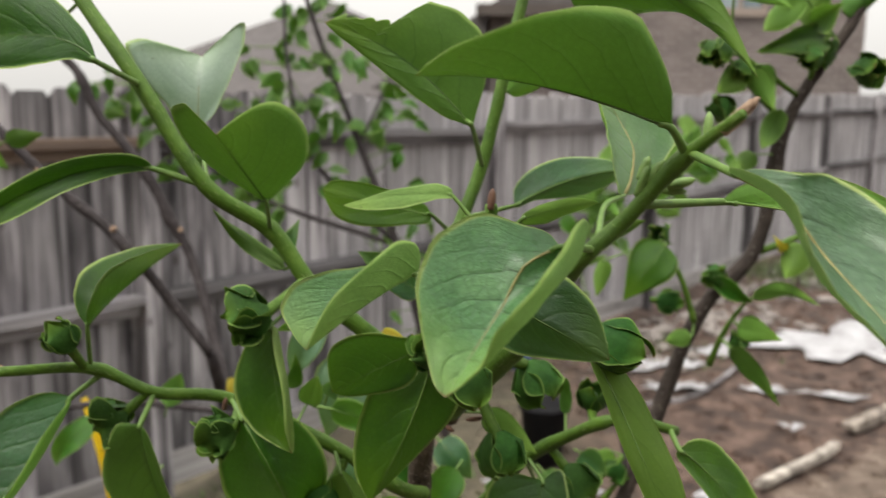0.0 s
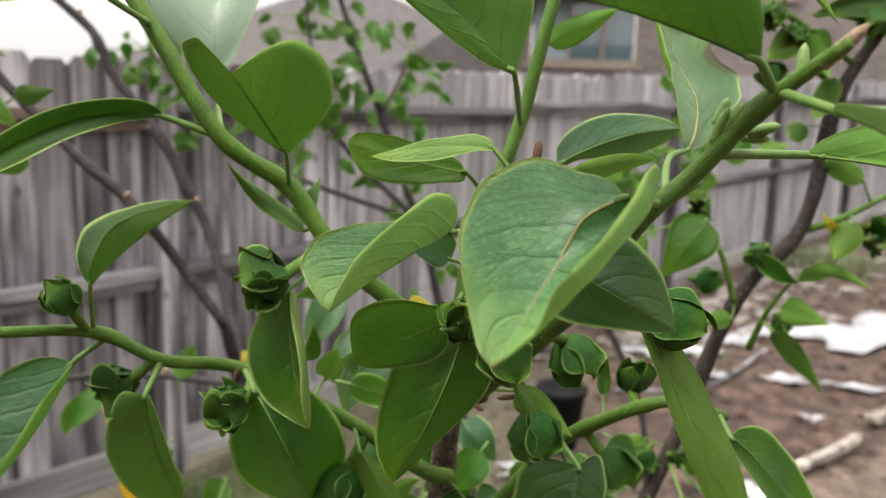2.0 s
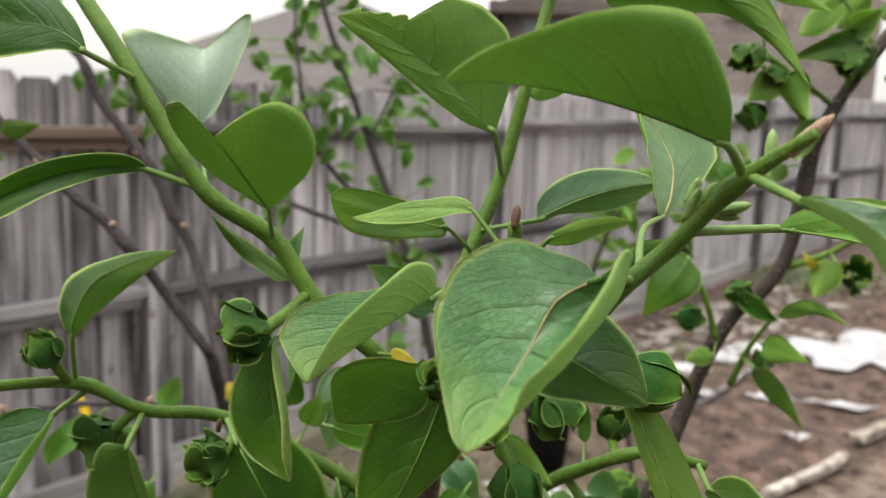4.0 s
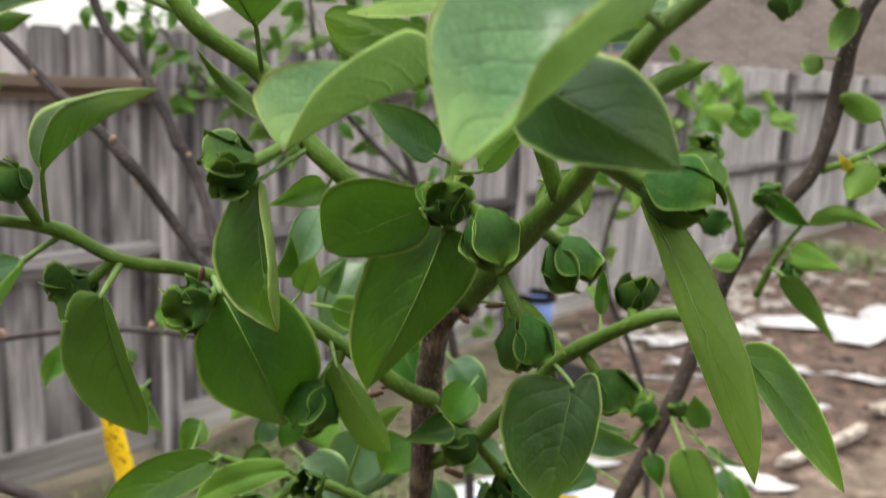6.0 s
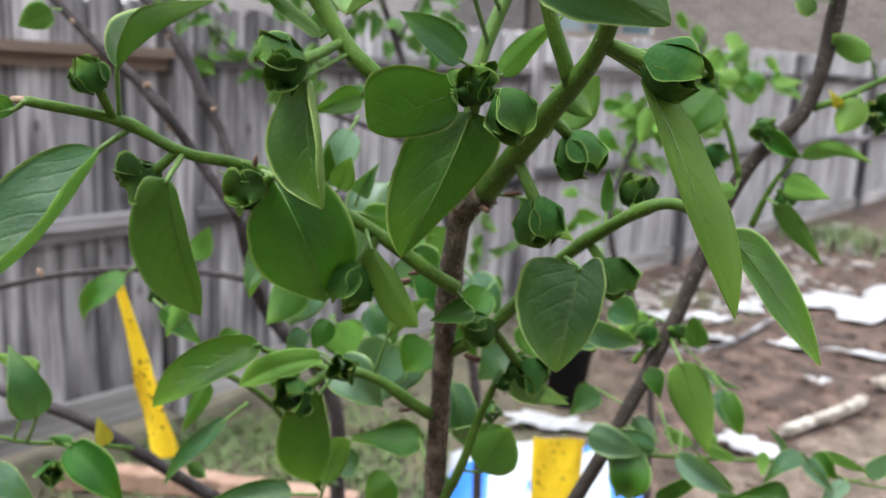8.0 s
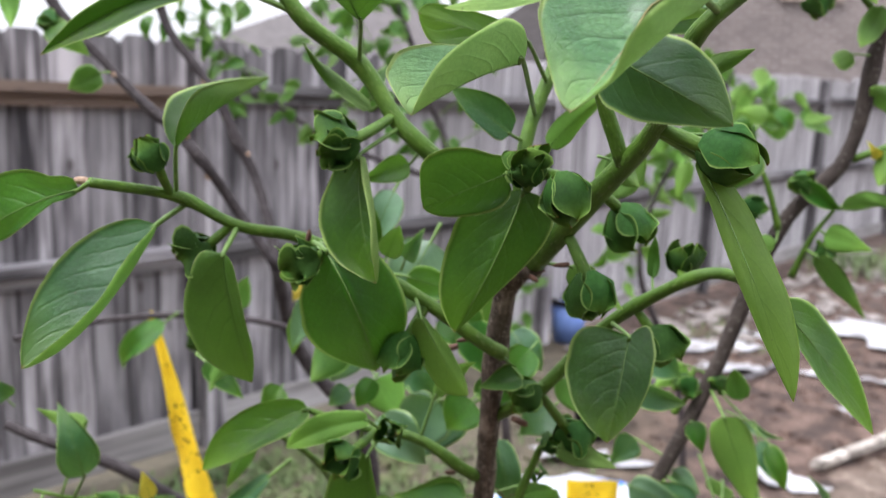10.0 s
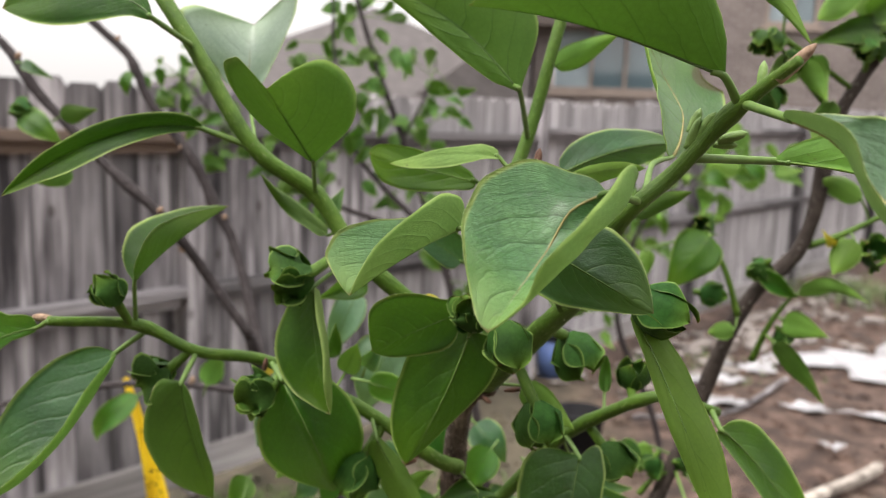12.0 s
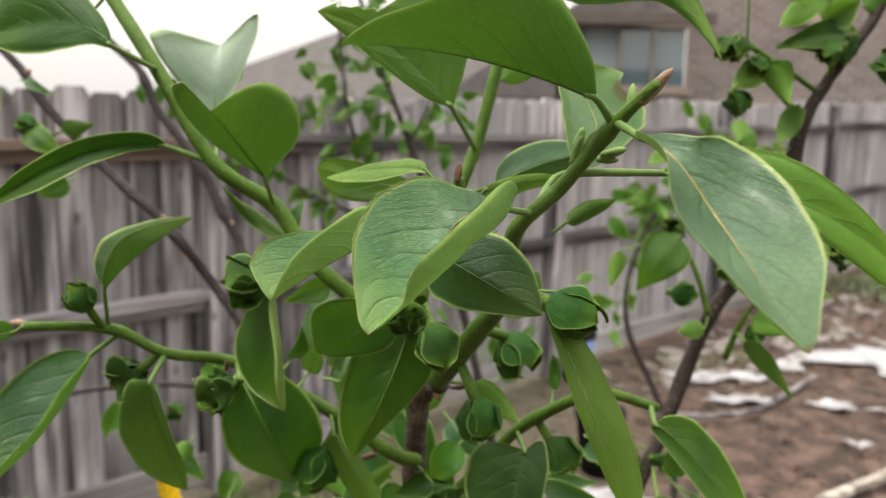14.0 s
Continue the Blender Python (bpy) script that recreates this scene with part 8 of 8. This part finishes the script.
small_leaf(shrub, (-0.190, 2.193, 1.688), (-0.219, 2.184, 1.620), 0.0367, 1, 31, stalk=(-0.241, 2.200, 1.635))
small_leaf(shrub, (-0.260, 2.242, 1.794), (-0.271, 2.243, 1.732), 0.0289, -1, 10, stalk=(-0.336, 2.200, 1.779))
small_leaf(shrub, (-0.784, 2.155, 1.658), (-0.831, 2.164, 1.618), 0.0329, -1, 26, stalk=(-0.737, 2.200, 1.602))
small_leaf(shrub, (-0.174, 2.156, 1.158), (-0.138, 2.140, 1.121), 0.0265, 1, -17, stalk=(-0.112, 2.198, 1.158))
small_leaf(shrub, (-0.130, 2.252, 1.718), (-0.070, 2.215, 1.729), 0.0399, 1, 20, stalk=(-0.187, 2.200, 1.775))
small_leaf(shrub, (-0.485, 2.269, 1.582), (-0.537, 2.252, 1.539), 0.0421, -1, 14, stalk=(-0.415, 2.200, 1.617))
small_leaf(shrub, (-0.530, 2.226, 1.764), (-0.453, 2.232, 1.732), 0.0379, -1, -24, stalk=(-0.433, 2.200, 1.697))
small_leaf(shrub, (-0.192, 2.123, 1.734), (-0.131, 2.122, 1.723), 0.0327, -1, 26, stalk=(-0.185, 2.200, 1.779))
small_leaf(shrub, (-0.147, 2.207, 1.056), (-0.222, 2.182, 1.073), 0.0423, -1, 15, stalk=(-0.099, 2.201, 1.101))
small_leaf(shrub, (-0.823, 2.161, 1.689), (-0.842, 2.163, 1.613), 0.0412, 1, 1, stalk=(-0.808, 2.200, 1.686))
small_leaf(shrub, (-0.087, 2.128, 1.414), (-0.061, 2.103, 1.362), 0.0296, 1, -20, stalk=(-0.179, 2.200, 1.370))
small_leaf(shrub, (-0.312, 2.176, 1.701), (-0.324, 2.134, 1.733), 0.0273, 1, 7, stalk=(-0.291, 2.200, 1.664))
small_leaf(shrub, (-0.364, 2.167, 1.597), (-0.406, 2.131, 1.546), 0.0488, 1, -23, stalk=(-0.408, 2.200, 1.597))
small_leaf(shrub, (-0.156, 2.165, 1.574), (-0.174, 2.173, 1.512), 0.0400, 1, -3, stalk=(-0.231, 2.200, 1.510))
small_leaf(shrub, (-0.863, 2.256, 1.698), (-0.909, 2.235, 1.704), 0.0273, 1, -37, stalk=(-0.813, 2.200, 1.692))
small_leaf(shrub_right, (0.701, 2.389, 1.498), (0.623, 2.399, 1.525), 0.0506, -1, -15, stalk=(0.709, 2.400, 1.556))
small_leaf(shrub_right, (0.718, 2.405, 1.612), (0.752, 2.386, 1.565), 0.0304, -1, -2, stalk=(0.619, 2.400, 1.554))
small_leaf(shrub_right, (0.374, 2.426, 1.378), (0.453, 2.398, 1.386), 0.0380, -1, -8, stalk=(0.415, 2.400, 1.412))
small_leaf(shrub_right, (0.416, 2.381, 1.500), (0.485, 2.389, 1.490), 0.0402, 1, -18, stalk=(0.500, 2.400, 1.531))
small_leaf(shrub_right, (0.639, 2.459, 1.454), (0.614, 2.465, 1.389), 0.0390, -1, 8, stalk=(0.539, 2.400, 1.519))
small_leaf(shrub_right, (0.350, 2.320, 1.187), (0.354, 2.335, 1.131), 0.0332, -1, -12, stalk=(0.346, 2.397, 1.225))
small_leaf(shrub_right, (0.465, 2.473, 1.446), (0.474, 2.468, 1.387), 0.0303, -1, -36, stalk=(0.411, 2.400, 1.405))
small_leaf(shrub_right, (0.403, 2.409, 1.489), (0.385, 2.423, 1.432), 0.0350, 1, -34, stalk=(0.435, 2.400, 1.438))
small_leaf(shrub_right, (0.372, 2.357, 1.472), (0.310, 2.324, 1.441), 0.0452, -1, 18, stalk=(0.445, 2.400, 1.451))
small_leaf(shrub_right, (0.488, 2.389, 1.517), (0.504, 2.324, 1.503), 0.0398, -1, 10, stalk=(0.460, 2.400, 1.469))
small_leaf(shrub_right, (0.301, 2.361, 1.071), (0.330, 2.334, 1.024), 0.0307, -1, -32, stalk=(0.341, 2.399, 1.119))
small_leaf(shrub_right, (0.531, 2.356, 1.492), (0.548, 2.362, 1.411), 0.0533, -1, 39, stalk=(0.579, 2.400, 1.542))
small_leaf(shrub_right, (0.655, 2.396, 1.582), (0.660, 2.389, 1.512), 0.0418, 1, 12, stalk=(0.565, 2.400, 1.535))
small_leaf(shrub_right, (0.310, 2.398, 1.116), (0.332, 2.413, 1.070), 0.0243, 1, 13, stalk=(0.340, 2.397, 1.180))
small_leaf(shrub_right, (0.458, 2.448, 1.422), (0.384, 2.449, 1.435), 0.0413, 1, 1, stalk=(0.397, 2.400, 1.384))
small_leaf(shrub_right, (0.591, 2.408, 1.446), (0.541, 2.425, 1.484), 0.0355, -1, -8, stalk=(0.533, 2.400, 1.514))
small_leaf(shrub_right, (0.408, 2.426, 1.328), (0.458, 2.419, 1.288), 0.0312, -1, 21, stalk=(0.390, 2.400, 1.368))
small_leaf(shrub_right, (0.454, 2.409, 1.327), (0.475, 2.357, 1.278), 0.0380, 1, -6, stalk=(0.364, 2.399, 1.296))
small_leaf(shrub_right, (0.614, 2.474, 1.529), (0.559, 2.447, 1.482), 0.0392, 1, 8, stalk=(0.520, 2.400, 1.582))
small_leaf(shrub_right, (0.251, 2.432, 1.143), (0.205, 2.411, 1.096), 0.0444, 1, -40, stalk=(0.345, 2.400, 1.092))
small_leaf(shrub_right, (0.580, 2.360, 1.551), (0.612, 2.378, 1.496), 0.0319, -1, -38, stalk=(0.565, 2.400, 1.535))
small_leaf(shrub_right, (0.528, 2.456, 1.572), (0.575, 2.462, 1.547), 0.0301, -1, 15, stalk=(0.592, 2.400, 1.547))
small_leaf(shrub_right, (0.355, 2.449, 1.442), (0.405, 2.483, 1.407), 0.0378, 1, -36, stalk=(0.455, 2.400, 1.454))
small_leaf(shrub_right, (0.556, 2.417, 1.408), (0.629, 2.434, 1.394), 0.0440, -1, -21, stalk=(0.475, 2.400, 1.469))
small_leaf(shrub_right, (0.622, 2.459, 1.619), (0.603, 2.450, 1.557), 0.0403, -1, -23, stalk=(0.653, 2.400, 1.558))
small_leaf(shrub_right, (0.587, 2.363, 1.601), (0.557, 2.386, 1.526), 0.0447, -1, 20, stalk=(0.619, 2.400, 1.554))
small_leaf(shrub_right, (0.488, 2.360, 1.603), (0.528, 2.349, 1.551), 0.0365, -1, 21, stalk=(0.520, 2.400, 1.582))
small_leaf(shrub_right, (0.341, 2.397, 1.268), (0.421, 2.404, 1.273), 0.0392, -1, -20, stalk=(0.377, 2.400, 1.333))
small_leaf(shrub_right, (0.241, 2.378, 1.150), (0.310, 2.343, 1.154), 0.0493, 1, 9, stalk=(0.339, 2.398, 1.144))
small_leaf(shrub_right, (0.597, 2.403, 1.472), (0.616, 2.405, 1.418), 0.0290, -1, 5, stalk=(0.497, 2.400, 1.525))
small_leaf(shrub_right, (0.594, 2.422, 1.587), (0.552, 2.414, 1.535), 0.0331, 1, -24, stalk=(0.513, 2.400, 1.563))
small_leaf(shrub_right, (0.530, 2.343, 1.518), (0.615, 2.350, 1.516), 0.0497, -1, 28, stalk=(0.493, 2.400, 1.519))
small_leaf(shrub_right, (0.739, 2.384, 1.538), (0.806, 2.349, 1.503), 0.0492, 1, -32, stalk=(0.709, 2.400, 1.556))
small_leaf(shrub_right, (0.245, 2.432, 1.213), (0.192, 2.398, 1.204), 0.0376, -1, 6, stalk=(0.340, 2.397, 1.180))
small_leaf(shrub_right, (0.407, 2.427, 1.394), (0.326, 2.413, 1.405), 0.0522, 1, 26, stalk=(0.386, 2.400, 1.360))
small_leaf(shrub_right, (0.419, 2.362, 1.412), (0.460, 2.383, 1.344), 0.0376, 1, -36, stalk=(0.449, 2.400, 1.449))
small_leaf(shrub_right, (0.412, 2.447, 1.450), (0.378, 2.408, 1.402), 0.0334, 1, 13, stalk=(0.462, 2.400, 1.459))
small_leaf(shrub_right, (0.461, 2.457, 1.439), (0.412, 2.446, 1.378), 0.0405, -1, -16, stalk=(0.460, 2.400, 1.469))
small_leaf(shrub_right, (0.511, 2.478, 1.519), (0.457, 2.470, 1.522), 0.0323, -1, 21, stalk=(0.468, 2.400, 1.464))
small_leaf(shrub_right, (0.391, 2.375, 1.442), (0.441, 2.342, 1.393), 0.0350, -1, 13, stalk=(0.415, 2.400, 1.412))
small_leaf(right_tree, (0.154, 1.000, 1.104), (0.226, 0.990, 1.084), 0.0400, 1, 10, stalk=(0.195, 1.045, 1.090), mats=[LEAF_BLUISH, LEAF_UNDER])
small_leaf(right_tree, (0.211, 1.000, 1.092), (0.194, 0.985, 1.024), 0.0560, 1, 0, stalk=(0.200, 1.045, 1.100), mats=[LEAF_BLUISH, LEAF_UNDER])
small_leaf(right_tree, (0.264, 1.000, 1.084), (0.339, 0.985, 1.042), 0.0340, 1, 10, stalk=(0.247, 1.052, 1.130), mats=[LEAF_BLUISH, LEAF_UNDER])
small_leaf(right_tree, (0.4113, 1.0300, 1.8189), (0.3604, 1.0200, 1.7742), 0.034, -1, 10, stalk=(0.465, 1.054, 1.770))
small_leaf(right_tree, (0.4390, 1.0300, 1.7653), (0.3619, 1.0200, 1.7591), 0.040, 1, 20, stalk=(0.440, 1.051, 1.735))
small_leaf(right_tree, (0.3643, 1.0300, 1.7412), (0.3811, 1.0200, 1.6951), 0.032, -1, 0, stalk=(0.345, 1.036, 1.731))
small_leaf(right_tree, (0.4212, 1.0300, 1.7860), (0.4505, 1.0200, 1.8101), 0.036, 1, 10, stalk=(0.432, 1.050, 1.720))
small_leaf(right_tree, (0.3948, 1.0300, 1.6892), (0.3712, 1.0200, 1.6413), 0.030, -1, 0, stalk=(0.412, 1.050, 1.675))
flower_bud(right_tree, (0.3162, 1.0200, 1.7545), (-0.4, -0.5, -0.7), 0.030, (0.425, 1.050, 1.702), ruffle=0.5, gape=0.2)
flower_bud(right_tree, (0.4213, 1.0200, 1.7489), (-0.6, -0.4, -0.6), 0.028, (0.432, 1.050, 1.720), ruffle=0.5, gape=0.2)
small_leaf(right_tree, (0.4483, 1.08, 1.0632), (0.3952, 1.06, 1.0302), 0.0316, 1, 15, stalk=(0.465, 1.09, 1.0459))
small_leaf(right_tree, (0.4568, 1.09, 1.0518), (0.4962, 1.07, 1.0098), 0.0247, 1, 10, stalk=(0.4691, 1.1, 1.0414), mats=[LEAF_BLUISH, LEAF_UNDER])
small_leaf(right_tree, (0.4708, 1.1, 1.0556), (0.4986, 1.08, 1.0293), 0.0337, 1, 10, stalk=(0.4754, 1.11, 1.0363))
small_leaf(right_tree, (0.4815, 1.1, 1.059), (0.539, 1.08, 1.0428), 0.0176, -1, 30, stalk=(0.4754, 1.11, 1.0363))
small_leaf(right_tree, (0.397, 1.08, 1.0611), (0.3947, 1.06, 1.0342), 0.0172, -1, 0, stalk=(0.396, 1.09, 1.0439))
small_leaf(right_tree, (0.4322, 1.05, 1.0024), (0.3454, 1.03, 1.0172), 0.0433, 1, 20, stalk=(0.4655, 1.06, 0.996))
small_leaf(right_tree, (0.5504, 1.11, 1.0229), (0.5751, 1.09, 1.072), 0.0295, 1, 10, stalk=(0.5335, 1.12, 1.0103), mats=[LEAF_BLUISH, LEAF_UNDER])
small_leaf(right_tree, (0.5208, 1.1, 1.0194), (0.4816, 1.08, 0.9823), 0.0249, 1, 10, stalk=(0.5211, 1.11, 1.0177), mats=[LEAF_BLUISH, LEAF_UNDER])
small_leaf(right_tree, (0.3362, 1.05, 1.0138), (0.3762, 1.03, 1.0001), 0.0210, 1, 10, stalk=(0.3236, 1.06, 1.0156))
small_leaf(right_tree, (0.4409, 1.12, 1.046), (0.4066, 1.1, 1.0895), 0.0134, 1, 10, stalk=(0.4504, 1.13, 1.0268), mats=[LEAF_BLUISH, LEAF_UNDER])
small_leaf(right_tree, (0.3618, 1.08, 1.0458), (0.309, 1.06, 1.0788), 0.0172, -1, 10, stalk=(0.3797, 1.09, 1.0433))
small_leaf(right_tree, (0.2552, 1.04, 0.9995), (0.3108, 1.02, 1.0493), 0.0235, 1, 20, stalk=(0.2357, 1.05, 0.9882))
small_leaf(right_tree, (0.3225, 1.06, 1.1508), (0.3539, 1.04, 1.0981), 0.0296, 1, 10, stalk=(0.3164, 1.07, 1.1737))
small_leaf(right_tree, (0.3094, 1.09, 1.1659), (0.3576, 1.07, 1.1498), 0.0160, 1, 30, stalk=(0.2885, 1.1, 1.1726), mats=[LEAF_BLUISH, LEAF_UNDER])
small_leaf(right_tree, (0.2168, 1.05, 1.1071), (0.2485, 1.03, 1.0834), 0.0279, 1, 10, stalk=(0.2094, 1.06, 1.1062), mats=[LEAF_BLUISH, LEAF_UNDER])
small_leaf(right_tree, (0.299, 1.06, 1.07), (0.255, 1.04, 1.1068), 0.0183, -1, 10, stalk=(0.3142, 1.07, 1.0521))
small_leaf(right_tree, (0.1969, 1.03, 1.0593), (0.2314, 1.01, 1.0448), 0.0302, 1, 10, stalk=(0.187, 1.04, 1.0616), mats=[LEAF_BLUISH, LEAF_UNDER])
